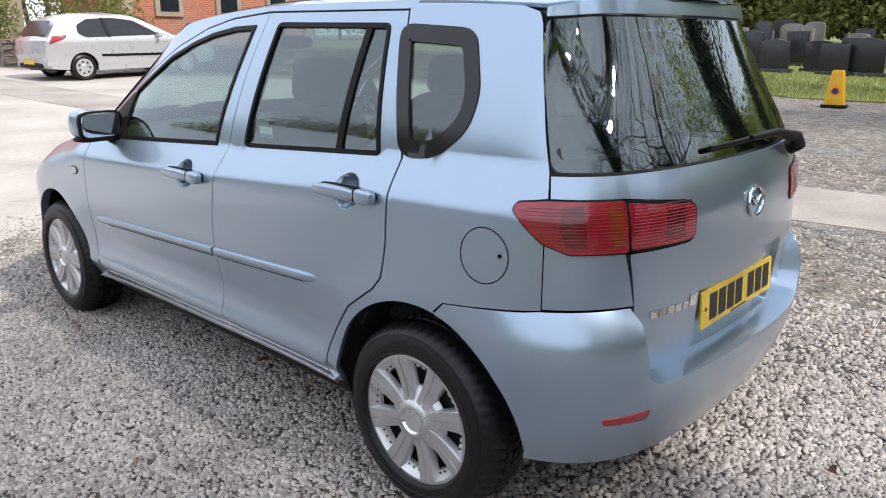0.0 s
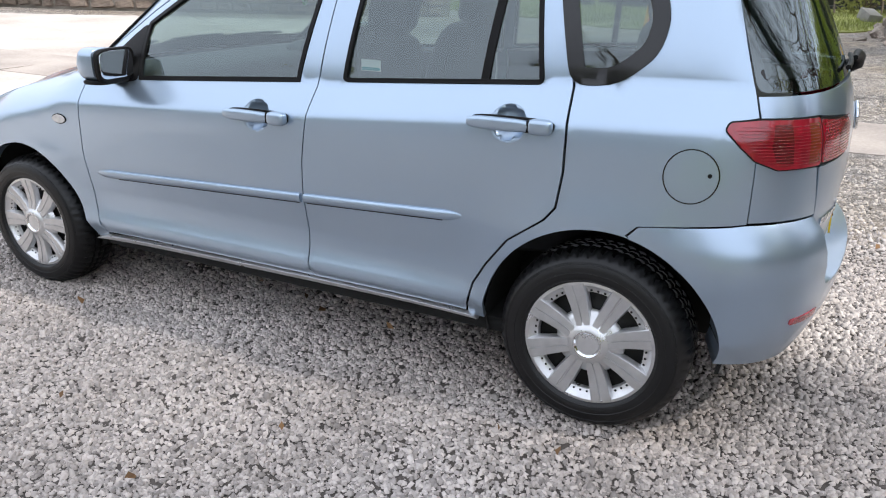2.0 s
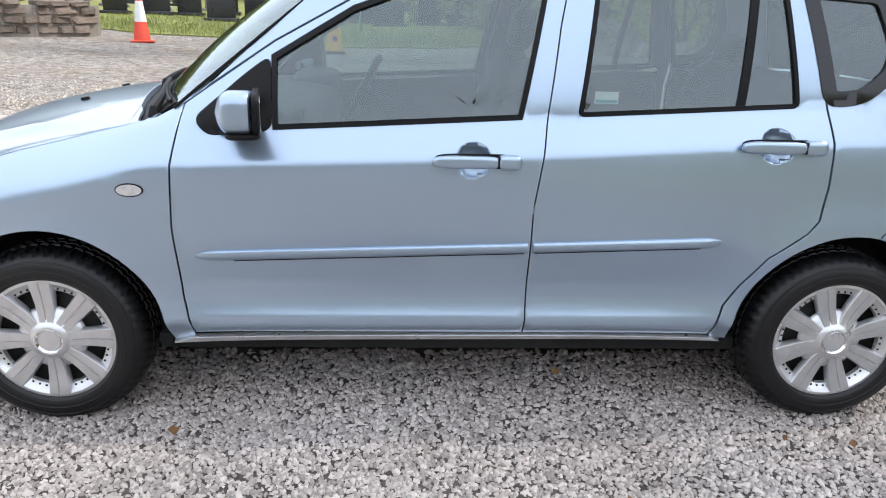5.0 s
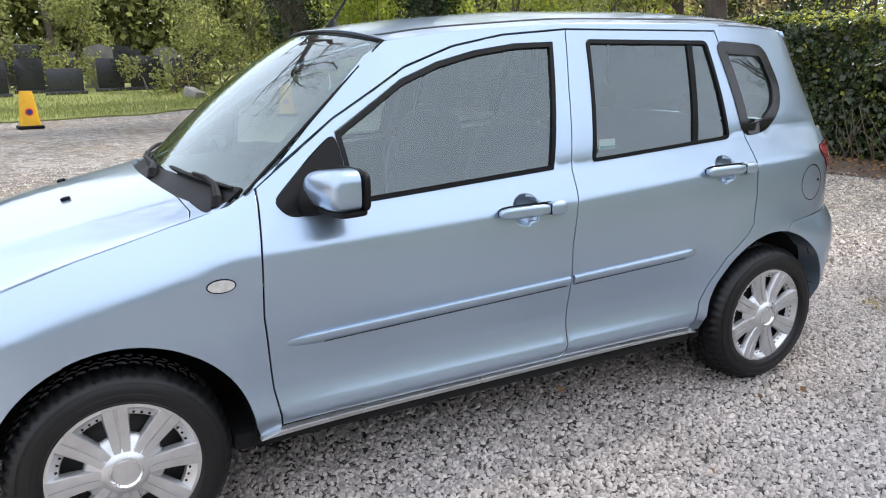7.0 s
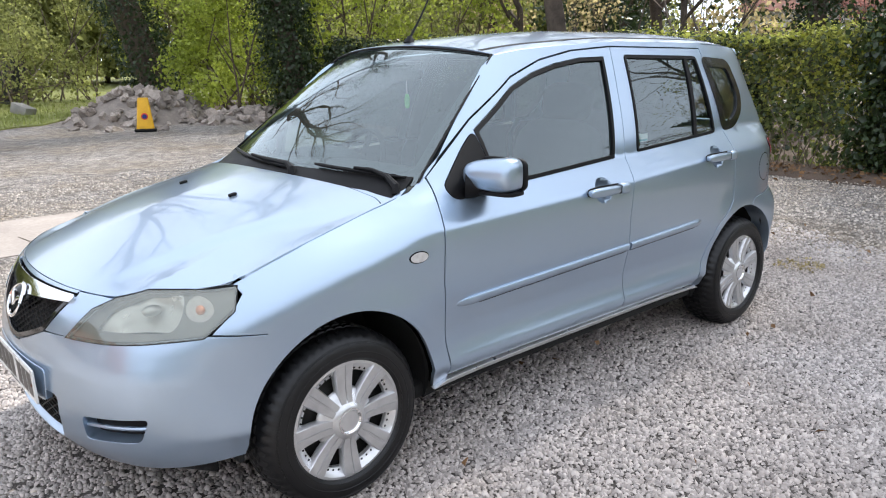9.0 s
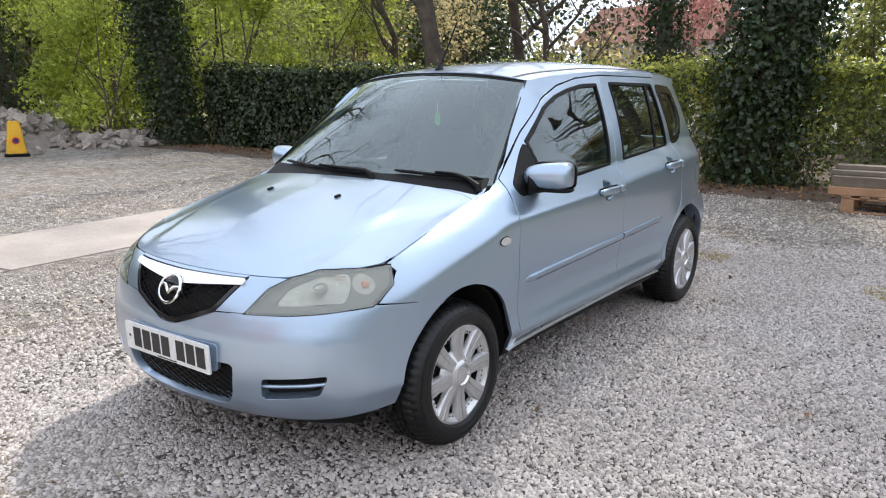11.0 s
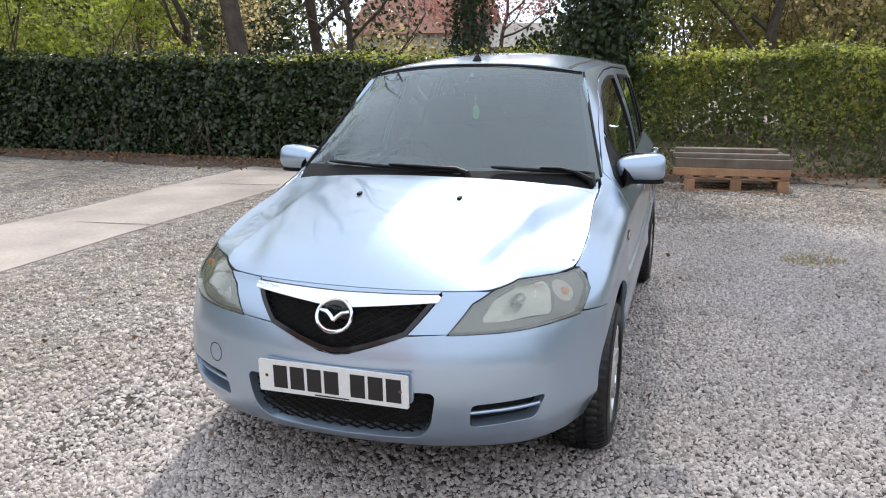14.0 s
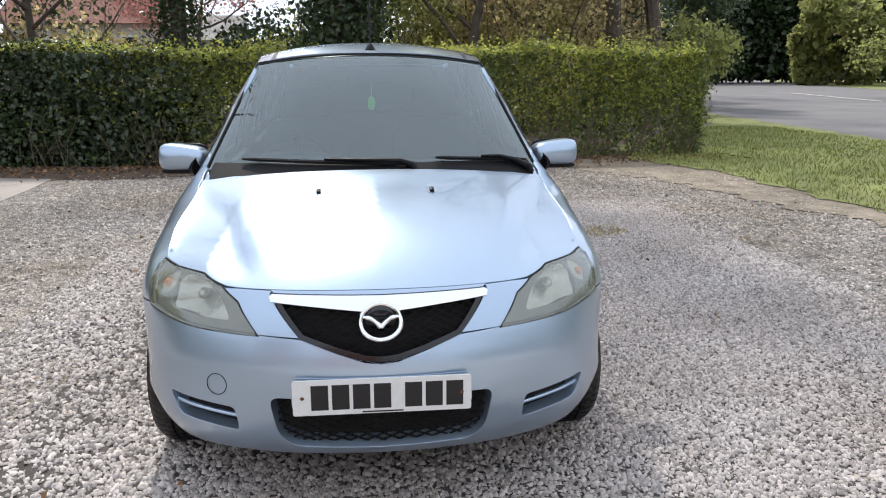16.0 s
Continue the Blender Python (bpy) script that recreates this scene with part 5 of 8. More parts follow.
def gravel_mat(name, light, dark, cell=52.0, patch=(0.34, 0.28, 0.19), depth=0.9):
    """Chippings: a tone for each stone, gaps between them, and broad worn or earthy patches."""
    m = bpy.data.materials.new(name)
    m.use_nodes = True
    n, l = m.node_tree.nodes, m.node_tree.links
    b = n["Principled BSDF"]
    b.inputs["Roughness"].default_value = 0.88
    tc, vo, ed = n.new("ShaderNodeTexCoord"), n.new("ShaderNodeTexVoronoi"), n.new("ShaderNodeTexVoronoi")
    ed.feature = "DISTANCE_TO_EDGE"
    for v in (vo, ed):
        v.inputs["Scale"].default_value = cell
        l.new(tc.outputs["Object"], v.inputs["Vector"])
    sep, ramp = n.new("ShaderNodeSeparateColor"), n.new("ShaderNodeMix")
    ramp.data_type = "RGBA"
    ramp.inputs["A"].default_value, ramp.inputs["B"].default_value = (*dark, 1), (*light, 1)
    l.new(vo.outputs["Color"], sep.inputs["Color"])
    l.new(sep.outputs["Red"], ramp.inputs["Factor"])
    big, mr, mx = n.new("ShaderNodeTexNoise"), n.new("ShaderNodeMapRange"), n.new("ShaderNodeMix")
    big.inputs["Scale"].default_value, big.inputs["Detail"].default_value, big.inputs["Roughness"].default_value = 0.6, 12, 0.72
    l.new(tc.outputs["Object"], big.inputs["Vector"])
    mr.inputs["From Min"].default_value, mr.inputs["From Max"].default_value, mr.inputs["To Max"].default_value = 0.44, 0.68, 0.85
    l.new(big.outputs["Fac"], mr.inputs["Value"])
    mx.data_type = "RGBA"
    mx.inputs["B"].default_value = (*patch, 1)
    l.new(mr.outputs["Result"], mx.inputs["Factor"])
    l.new(ramp.outputs["Result"], mx.inputs["A"])
    gap, m3 = n.new("ShaderNodeMapRange"), n.new("ShaderNodeMix")
    gap.inputs["From Max"].default_value = 0.12
    l.new(ed.outputs["Distance"], gap.inputs["Value"])
    m3.data_type = "RGBA"
    m3.inputs["A"].default_value = (*(0.45 * c for c in dark), 1)
    l.new(gap.outputs["Result"], m3.inputs["Factor"])
    l.new(mx.outputs["Result"], m3.inputs["B"])
    mid, mm, m4 = n.new("ShaderNodeTexNoise"), n.new("ShaderNodeMapRange"), n.new("ShaderNodeMix")
    mid.inputs["Scale"].default_value, mid.inputs["Detail"].default_value, mid.inputs["Roughness"].default_value = 7.0, 8, 0.75
    l.new(tc.outputs["Object"], mid.inputs["Vector"])
    mm.inputs["From Min"].default_value, mm.inputs["From Max"].default_value, mm.inputs["To Min"].default_value, mm.inputs["To Max"].default_value = 0.32, 0.66, 0.32, 1.6
    l.new(mid.outputs["Fac"], mm.inputs["Value"])
    m4.data_type, m4.blend_type = "RGBA", "MULTIPLY"
    m4.inputs["Factor"].default_value = 1.0
    l.new(m3.outputs["Result"], m4.inputs["A"])
    l.new(mm.outputs["Result"], m4.inputs["B"])
    l.new(m4.outputs["Result"], b.inputs["Base Color"])
    bn, ad = n.new("ShaderNodeBump"), n.new("ShaderNodeMath")
    ad.operation = "MULTIPLY_ADD"
    l.new(ed.outputs["Distance"], ad.inputs[0])
    ad.inputs[1].default_value = 1.0
    l.new(sep.outputs["Green"], ad.inputs[2])
    l.new(ad.outputs[0], bn.inputs["Height"])
    bn.inputs["Strength"].default_value, bn.inputs["Distance"].default_value = depth, 0.012
    l.new(bn.outputs["Normal"], b.inputs["Normal"])
    return m


GRAVEL = gravel_mat("grey_gravel", (0.50, 0.455, 0.415), (0.12, 0.105, 0.095), 62.0, (0.26, 0.20, 0.135))
STONE_CHIP = mat("limestone_chipping", (0.50, 0.455, 0.43), 0.72, col2=(0.345, 0.297, 0.262), scale=0.9, fine=60, island=0.42)
# near-black ground colour that stands in for shade between the stones
STONE_GAP_SHADE = mat("dark_gap_shade", (0.10, 0.085, 0.075), 0.95, amount=0.6, scale=9, fine=90, bump=0.6, bump_scale=200)
STONE_WARM = mat("earthy_limestone_chipping", (0.47, 0.43, 0.395), 0.8, col2=(0.28, 0.225, 0.165), scale=0.7, fine=50, island=0.55)
CONCRETE = mat("old_concrete", (0.45, 0.39, 0.345), 0.85, amount=0.45, scale=1.1, fine=30, bump=0.25, bump_scale=120)
GRASS = mat("lawn_grass", (0.23, 0.255, 0.06), 0.85, col2=(0.15, 0.15, 0.055), scale=1.6, fine=25, bump=0.8, bump_scale=45)
BLADE = mat("grass_blade", (0.27, 0.31, 0.07), 0.7, amount=0.45, scale=2, island=0.3)
EARTH = mat("leaf_littered_earth", (0.13, 0.085, 0.06), 0.95, col2=(0.07, 0.05, 0.035), scale=2.0, fine=35, bump=0.9, bump_scale=30)
ASPHALT = mat("worn_asphalt", (0.17, 0.16, 0.16), 0.85, amount=0.3, scale=0.5, fine=20, bump=0.3, bump_scale=90)
ROAD_PAINT = mat("white_road_paint", (0.75, 0.75, 0.72), 0.7, amount=0.2, scale=5)

xs = np.concatenate(([-500, -250, -120, -70], np.arange(-45, 45.1, 1.5), [70, 120, 250, 500]))
gx, gy = np.meshgrid(xs, xs)
nx_, gv = len(xs), np.stack((gx.ravel(), gy.ravel(), ground_z(gx, gy).ravel()), 1)
gf = [(j * nx_ + i, j * nx_ + i + 1, (j + 1) * nx_ + i + 1, (j + 1) * nx_ + i) for j in range(nx_ - 1) for i in range(nx_ - 1)]
tagged(raw("ground", gv, gf, GRAVEL), "yard of pale grey limestone chippings", "ground", kind="structure")


def sheet(name, poly, lift, material, label, step=0.8, ragged=0.12, category="ground", thick=0.0):
    """A patch of other surface lying on the ground, with an uneven edge."""
    rnd = random.Random(len(poly) * 7 + int(abs(poly[0][0]) * 10))
    pts = [(x + rnd.uniform(-ragged, ragged), y + rnd.uniform(-ragged, ragged)) for x, y in dense(poly, step)]

    def f(x, y):
        return np.stack((x, y, ground_z(x, y) + lift), -1)
    V, F, N = skin_mesh(f, pts, step=max(step * 1.6, 1.0), gap=0, depth=thick, centre=(0, 0, -50))
    return tagged(raw(name, V, F, material, normals=None, flat=True), label, category, kind="structure")


sheet("concrete_path", [(-30, 1.6), (-9.2, 3.05), (-2.2, 3.70), (0.2, 3.88), (4.3, 4.08), (5.1, 4.2), (5.2, 5.6), (3.6, 5.5), (1.1, 5.28), (-0.8, 5.15), (-2.4, 5.10), (-9.6, 4.4), (-30, 3.0)], 0.012, CONCRETE, "pale worn concrete strip across the gravel", ragged=0.025, thick=0.03, category="path")
JOINT = mat("earth_filled_joint", (0.13, 0.105, 0.08), 0.95, amount=0.4, scale=10)
for x0, y0 in ((-8.6, 3.75), (-5.4, 4.05), (-2.3, 4.35), (0.6, 4.6), (3.4, 4.8)):
    m = pose(x0, y0, float(ground_z(x0, y0)) + 0.0125, 0, 0, 6.5)
    tagged(part("path_joint", add_prism(bmesh.new(), [(-0.007, -0.70), (0.009, -0.70), (0.006, 0.0), (0.010, 0.70), (-0.008, 0.70), (-0.010, 0.1)], m, 0.002), JOINT, None, "", False), "dirt-filled joint across the concrete strip", "path joint", kind="structure")
# paler mottled surface from the gravel's edge to the wall
PALE_GROUND = mat("pale_yard_ground", (0.54, 0.485, 0.445), 0.9, col2=(0.36, 0.31, 0.27), scale=0.9, fine=18, bump=0.4, bump_scale=90)
sheet("pale_yard", [(-4.7, -5.0), (-4.4, -2.0), (-4.15, -0.6), (-4.6, 0.4), (-5.3, 1.6), (-6.6, 3.0), (-7.4, 4.9), (-7.8, 8.0), (-9.0, 11.6), (-16.2, 7.2), (-26, 2.5), (-26, -5.0)], 0.006, PALE_GROUND, "pale yard surface beyond the gravel", step=0.2, ragged=0.12, category="yard")
sheet("cemetery_lawn", [(-40, 26), (-14, 16.2), (-9.5, 16.3), (-7.2, 15.1), (-5.8, 15.2), (-4.1, 13.9), (-2.3, 14.15), (-0.5, 14.5), (0.9, 15.5), (2.4, 18.0), (6, 21), (30, 24), (60, 60), (-40, 70)], 0.03, GRASS, "rough green cemetery lawn", ragged=0.18, thick=0.05, category="lawn")
sheet("roadside_verge", [(0.2, -5.3), (1.4, -4.95), (3.0, -4.9), (5.0, -4.7), (6.3, -4.2), (8.2, -4.4), (14, -9.0), (19.3, -11.2), (9.3, -10.4), (0.4, -10.2)], 0.02, GRASS, "mown green roadside verge", step=0.14, ragged=0.13, category="verge")
SANDY = mat("sandy_worn_earth", (0.33, 0.275, 0.205), 0.95, col2=(0.13, 0.105, 0.075), scale=3.2, fine=45, bump=0.8, bump_scale=60)
sheet("worn_earth", [(-0.6, -4.7), (1.0, -4.55), (2.6, -4.1), (4.2, -3.6), (5.4, -2.9), (6.3, -2.4), (6.6, -4.4), (5.4, -5.1), (3.4, -5.3), (1.6, -5.4)], 0.010, SANDY, "sandy worn earth between gravel and grass", step=0.13, ragged=0.17, category="earth")
sheet("road", [(-60, -9.5), (9.3, -10.3), (19.3, -11.4), (40, -14), (140, -36), (140, -75), (50, -40), (20, -32), (-60, -30)], 0.006, ASPHALT, "worn grey asphalt road", step=4, ragged=0.05, category="road")
sheet("far_verge", [(14, -30), (50, -38.5), (140, -72), (140, -120), (0, -90), (0, -30)], 0.02, GRASS, "green bank beyond the road", step=4, category="verge")
sheet("hedge_earth", [(4.5, 13.6), (4.8, 10), (4.9, 6), (5.2, 2.5), (5.35, -1.2), (5.9, -3.6), (7.0, -6.6), (9.2, -6.8), (16, 0), (16, 20), (6, 20)], 0.008, EARTH, "brown earth with dead leaves below the hedge", ragged=0.2, category="earth")
for (x0, y0), (x1, y1) in (((41.2, -26.8), (27.2, -23.1)), ((24.0, -22.2), (16.0, -20.4)), ((60, -24), (36, -17.2))):
    d = Vector((x1 - x0, y1 - y0, 0))
    m = pose((x0 + x1) / 2, (y0 + y1) / 2, 0.0115, 0, 0, math.degrees(math.atan2(d.y, d.x)))
    tagged(part("road_line", add_prism(bmesh.new(), [(-d.length / 2, -0.07), (d.length / 2, -0.07), (d.length / 2, 0.07), (-d.length / 2, 0.07)], m, 0.004), ROAD_PAINT, None, "", False), "white painted line on the asphalt road", "road line", kind="structure")


def scatter_stones(name, count, region, size, seed, label, material, keep=None):
    """Loose angular chippings, each a small bent block, in one mesh."""
    r = np.random.default_rng(seed)
    x, y = r.uniform(region[0], region[1], count), r.uniform(region[2], region[3], count)
    if keep is not None:
        ok = keep(x, y, r)
        x, y = x[ok], y[ok]
    n = len(x)
    base = np.array([(-1, -1, -1), (1.1, -0.8, -1), (0.9, 0.9, -1), (-0.8, 1, -1), (-0.8, -0.7, 1), (1, -0.3, 0.8), (-0.1, 0.9, 0.9)], float)
    v = np.repeat(base[None], n, 0) + r.uniform(-0.32, 0.32, (n, 7, 3))
    v[:, 4:, :2] *= r.uniform(0.75, 1.05, (n, 1, 1))
    s = size * r.lognormal(0, 0.2, (n, 1, 1)) * 0.5
    v = v * s * np.stack((r.uniform(0.9, 1.5, n), r.uniform(0.75, 1.1, n), r.uniform(0.45, 0.8, n)), 1)[:, None]
    a, t = r.uniform(0, 2 * np.pi, n), r.uniform(-0.5, 0.5, (n, 2))
    ca, sa = np.cos(a)[:, None], np.sin(a)[:, None]
    v[..., 2] += v[..., 0] * t[:, :1] + v[..., 1] * t[:, 1:]
    px = v[..., 0] * ca - v[..., 1] * sa + x[:, None]
    py = v[..., 0] * sa + v[..., 1] * ca + y[:, None]
    pz = v[..., 2] + (ground_z(x, y) + r.uniform(-0.004, 0.008, n))[:, None] + 0.3 * s[:, :, 0]
    V = np.stack((px, py, pz), -1).reshape(-1, 3)
    q = np.array([(4, 5, 6), (0, 1, 5), (0, 5, 4), (1, 2, 5), (2, 6, 5), (2, 3, 6), (3, 4, 6), (3, 0, 4)])
    F = (q[None] + 7 * np.arange(n)[:, None, None]).reshape(-1, 3)
    me = bpy.data.meshes.new(name)
    me.vertices.add(len(V))
    me.vertices.foreach_set("co", V.ravel())
    me.loops.add(F.size)
    me.loops.foreach_set("vertex_index", F.ravel())
    me.polygons.add(len(F))
    me.polygons.foreach_set("loop_start", np.arange(0, F.size, 3))
    me.polygons.foreach_set("use_smooth", np.ones(len(F), bool))
    me.update()
    ob = link(name, me, material)
    return tagged(ob, label, "gravel", kind="stuff")


def PALE_EDGE(y):
    return np.interp(y, [-3.4, -0.6, 0.4, 1.6, 2.4], [-4.6, -4.3, -4.75, -5.4, -5.9])


def thick_cover(x, y):
    """How thickly the chippings lie: full round the car, thinning outwards unevenly."""
    d = np.minimum.reduce((x - PALE_EDGE(y), 2.7 - x, y + 3.4, 2.4 - y)) + 0.25 * np.sin(2.1 * x + 1.3 * y) + 0.2 * np.sin(3.7 * y - 1.9 * x)
    return np.clip(d / 1.6, 0, 1) ** 0.7


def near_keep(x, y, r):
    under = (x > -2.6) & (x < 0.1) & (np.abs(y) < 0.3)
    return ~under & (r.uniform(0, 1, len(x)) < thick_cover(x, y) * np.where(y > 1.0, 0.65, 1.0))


# dark sheet: shade between stones and below the car, put in as colour
sheet("gravel_gap_shade", [(-3.9, -2.5), (1.9, -2.5), (1.9, 1.5), (-4.2, 1.5), (-3.9, -0.4)], 0.003, STONE_GAP_SHADE, "dark sheet for the shade between the chippings", step=0.5, ragged=0.2, category="ground")
def fine_zone(x, y):
    return (x > -4.4) & (x < 1.9) & (y > -2.7) & (y < 1.5) & ((y < -0.45) | (x < -2.95) | (x > 0.75))


def fine_keep(x, y, r):
    return fine_zone(x, y) & near_keep(x, y, r)


def coarse_keep(x, y, r):
    return ~fine_zone(x, y) & near_keep(x, y, r)


scatter_stones("gravel", 300000, (-4.4, 1.9, -2.7, 1.5), 0.0127, 5, "fine loose pale grey limestone chippings", STONE_CHIP, fine_keep)
scatter_stones("gravel", 240000, (-5.2, 2.7, -3.0, 2.0), 0.0160, 7, "loose pale grey limestone chippings", STONE_CHIP, coarse_keep)


def outer_keep(x, y, r):
    near = r.uniform(0, 1, len(x)) < thick_cover(x, y)
    path = (y > 3.6 + 0.075 * x) & (y < 5.4 + 0.075 * x)
    verge = y < -4.8
    dist = np.hypot(np.clip(x, -4, 1) - x, y + 0.5)
    return ~near & ~((x < PALE_EDGE(y) - 0.1) & (y < 3)) & ~path & ~verge & (r.uniform(0, 1, len(x)) < np.clip(1.15 - dist / 8, 0.05, 1)) & (x < 5.4 + 0.0 * y)


scatter_stones("gravel", 110000, (-7.5, 5.6, -4.8, 7.5), 0.0170, 6, "loose grey-brown limestone chippings", STONE_WARM, outer_keep)

# ---- leaves and trees ----
LEAF_DARK = leaf_mat("dark_hedge_leaf", (0.18, 0.215, 0.07), (0.095, 0.125, 0.045), 0.4, 0.6, 0.4, 3.0)
LEAF_GLOSSY = leaf_mat("glossy_ivy_hedge_leaf", (0.062, 0.088, 0.036), (0.030, 0.048, 0.022), 0.28, 0.25, 0.45, 3.0)
LEAF_FRESH = leaf_mat("fresh_hedge_leaf", (0.53, 0.54, 0.12), (0.32, 0.35, 0.08), 0.45, 0.68)
LEAF_LIME = leaf_mat("spring_leaf", (0.46, 0.52, 0.09), (0.25, 0.31, 0.05), 0.5, 0.6)
LEAF_OLIVE = leaf_mat("olive_leaf", (0.34, 0.355, 0.115), (0.19, 0.205, 0.075), 0.6, 0.70)
LEAF_IVY = leaf_mat("ivy_leaf", (0.045, 0.074, 0.024), (0.022, 0.04, 0.014), 0.35, 0.3, 0.4, 3.0)
LEAF_BROWN = leaf_mat("brown_olive_leaf", (0.56, 0.47, 0.24), (0.34, 0.28, 0.15), 0.65, 0.72)
LEAF_PINK = leaf_mat("pink_blossom", (0.62, 0.30, 0.27), (0.38, 0.18, 0.15), 0.7, 0.4)
BARK = mat("grey_brown_bark", (0.14, 0.11, 0.085), 0.9, col2=(0.06, 0.048, 0.04), scale=5, fine=30, bump=0.8, bump_scale=35)
TWIG = mat("brown_twig", (0.15, 0.115, 0.085), 0.9, amount=0.4, scale=8)
# near-black fill colour standing in for the shade inside the hedge
HEDGE_CORE = mat("hedge_core_shade", (0.020, 0.024, 0.010), 0.95, col2=(0.008, 0.01, 0.005), scale=9, bump=0.8, bump_scale=25)


def leaves(name, pts, size, material, parent, seed, label="", up=0.35, outward=None):
    """A leaf, folded along its rib, at each point: one mesh."""
    r = np.random.default_rng(seed)
    n = len(pts)
    d = r.normal(size=(n, 3))
    if outward is not None:
        d = d * 0.75 + outward
    d[:, 2] += up
    d /= np.linalg.norm(d, axis=1)[:, None]
    a = np.cross(d, r.normal(size=(n, 3)))
    a /= np.linalg.norm(a, axis=1)[:, None]
    b = np.cross(d, a)
    s = (size * r.uniform(0.6, 1.4, n))[:, None]
    w = s * r.uniform(0.3, 0.45, (n, 1))
    p0, p1 = pts - a * s * 0.5, pts + a * s * 0.5
    q0, q1 = pts + b * w + d * w * 0.4, pts - b * w + d * w * 0.4
    V = np.stack((p0, q0, p1, q1), 1).reshape(-1, 3)
    k = 4 * np.arange(n)[:, None]
    F = np.concatenate((k + np.array((0, 2, 1)), k + np.array((0, 3, 2))), 1).reshape(-1, 3)
    me = bpy.data.meshes.new(name)
    me.vertices.add(len(V))
    me.vertices.foreach_set("co", V.ravel())
    me.loops.add(F.size)
    me.loops.foreach_set("vertex_index", F.ravel())
    me.polygons.add(len(F))
    me.polygons.foreach_set("loop_start", np.arange(0, F.size, 3))
    me.update()
    ob = link(name, me, material, parent, label)
    ob["kind"] = "stuff"
    return ob


def grow(seed, base, height, spread, limbs=7, start=0.25, lean=(0, 0), radius=0.16, depth=3, kink=0.12, thin=0.006):
    """The limbs of a tree as lists of points and radii, the trunk first."""
    r = random.Random(seed)
    out = []

    def branch(p, d, length, rad, level):
        n = 6 if level < 2 else 4
        pts, rs = [Vector(p)], [rad]
        d = Vector(d).normalized()
        for i in range(n):
            d = (d + Vector((r.gauss(0, kink), r.gauss(0, kink), r.gauss(0, kink) + (0.10 if level else 0.03)))).normalized()
            pts.append(pts[-1] + d * length / n)
            rs.append(rad * (1 - 0.75 * (i + 1) / n))
        out.append((level, pts, rs))
        if level >= depth:
            return
        k = limbs if level == 0 else r.randint(3, 5)
        for i in range(k):
            s = start + (0.98 - start) * (i + r.random()) / k if level == 0 else 0.25 + 0.75 * (i + r.random()) / k
            j = min(int(s * n), n - 1)
            f = s * n - j
            q = pts[j].lerp(pts[j + 1], f)
            az = r.uniform(0, 2 * math.pi)
            out_d = Vector((math.cos(az), math.sin(az), r.uniform(0.25, 0.9))) if level == 0 else (d * 0.5 + Vector((r.gauss(0, 0.6), r.gauss(0, 0.6), r.gauss(0.15, 0.4))))
            branch(q, out_d, length * r.uniform(0.42, 0.62) * (spread if level == 0 else 1), max(rs[j] * 0.55, thin), level + 1)
    branch(base, (lean[0], lean[1], 1), height, radius, 0)
    return out


def tree(seed, x, y, height, label, leaf=None, leaf_size=0.09, per_twig=10, spread=0.9, limbs=8, start=0.3, lean=(0, 0), radius=0.16, depth=3, ivy=0.0, fuzz=0.25, kink=0.13, category="tree", thin=0.006, ivy_wide=0.18, ivy_leaves=1100):
    z = float(ground_z(x, y))
    t = empty("tree", label, category, "trees round the yard", (x, y, z))
    sk = grow(seed, (x, y, z - 0.05), height, spread, limbs, start, lean, radius, depth, kink, thin)
    bm, tw = bmesh.new(), bmesh.new()
    for level, pts, rs in sk:
        add_tube(bm if level < 2 else tw, pts, rs, 9 if level == 0 else 5 if level == 1 else 3, False)
    part("trunk", bm, BARK, t)
    part("twig_mass", tw, TWIG, t)["kind"] = "stuff"
    r = np.random.default_rng(seed)
    if leaf is not None:
        tips = np.array([tuple(p) for level, pts, rs in sk if level >= 2 for p in pts[1:]])
        P = np.repeat(tips, per_twig, 0) + r.normal(0, fuzz, (len(tips) * per_twig, 3))
        leaves("crown", P, leaf_size, leaf, t, seed)
    if ivy:
        level, pts, rs = sk[0]
        P, O = [], []
        for i in range(len(pts) - 1):
            if pts[i].z - z > ivy:
                break
            m = int(ivy_leaves * (pts[i + 1] - pts[i]).length)
            f, a = r.uniform(0, 1, m), r.uniform(0, 2 * np.pi, m)
            c = np.array(pts[i])[None] * (1 - f[:, None]) + np.array(pts[i + 1])[None] * f[:, None]
            o = np.stack((np.cos(a), np.sin(a), 0 * a), 1)
            P.append(c + o * (rs[i] + 0.10 + np.abs(r.normal(0, ivy_wide, m)))[:, None])
            O.append(o)
        if P:
            leaves("ivy", np.vstack(P), 0.085, LEAF_IVY, t, seed + 1, "dark glossy ivy", 0.2, np.vstack(O))
    return t


# the clipped hedge along the yard
def hedge_x(y):
    return 6.66 - 0.057 * y


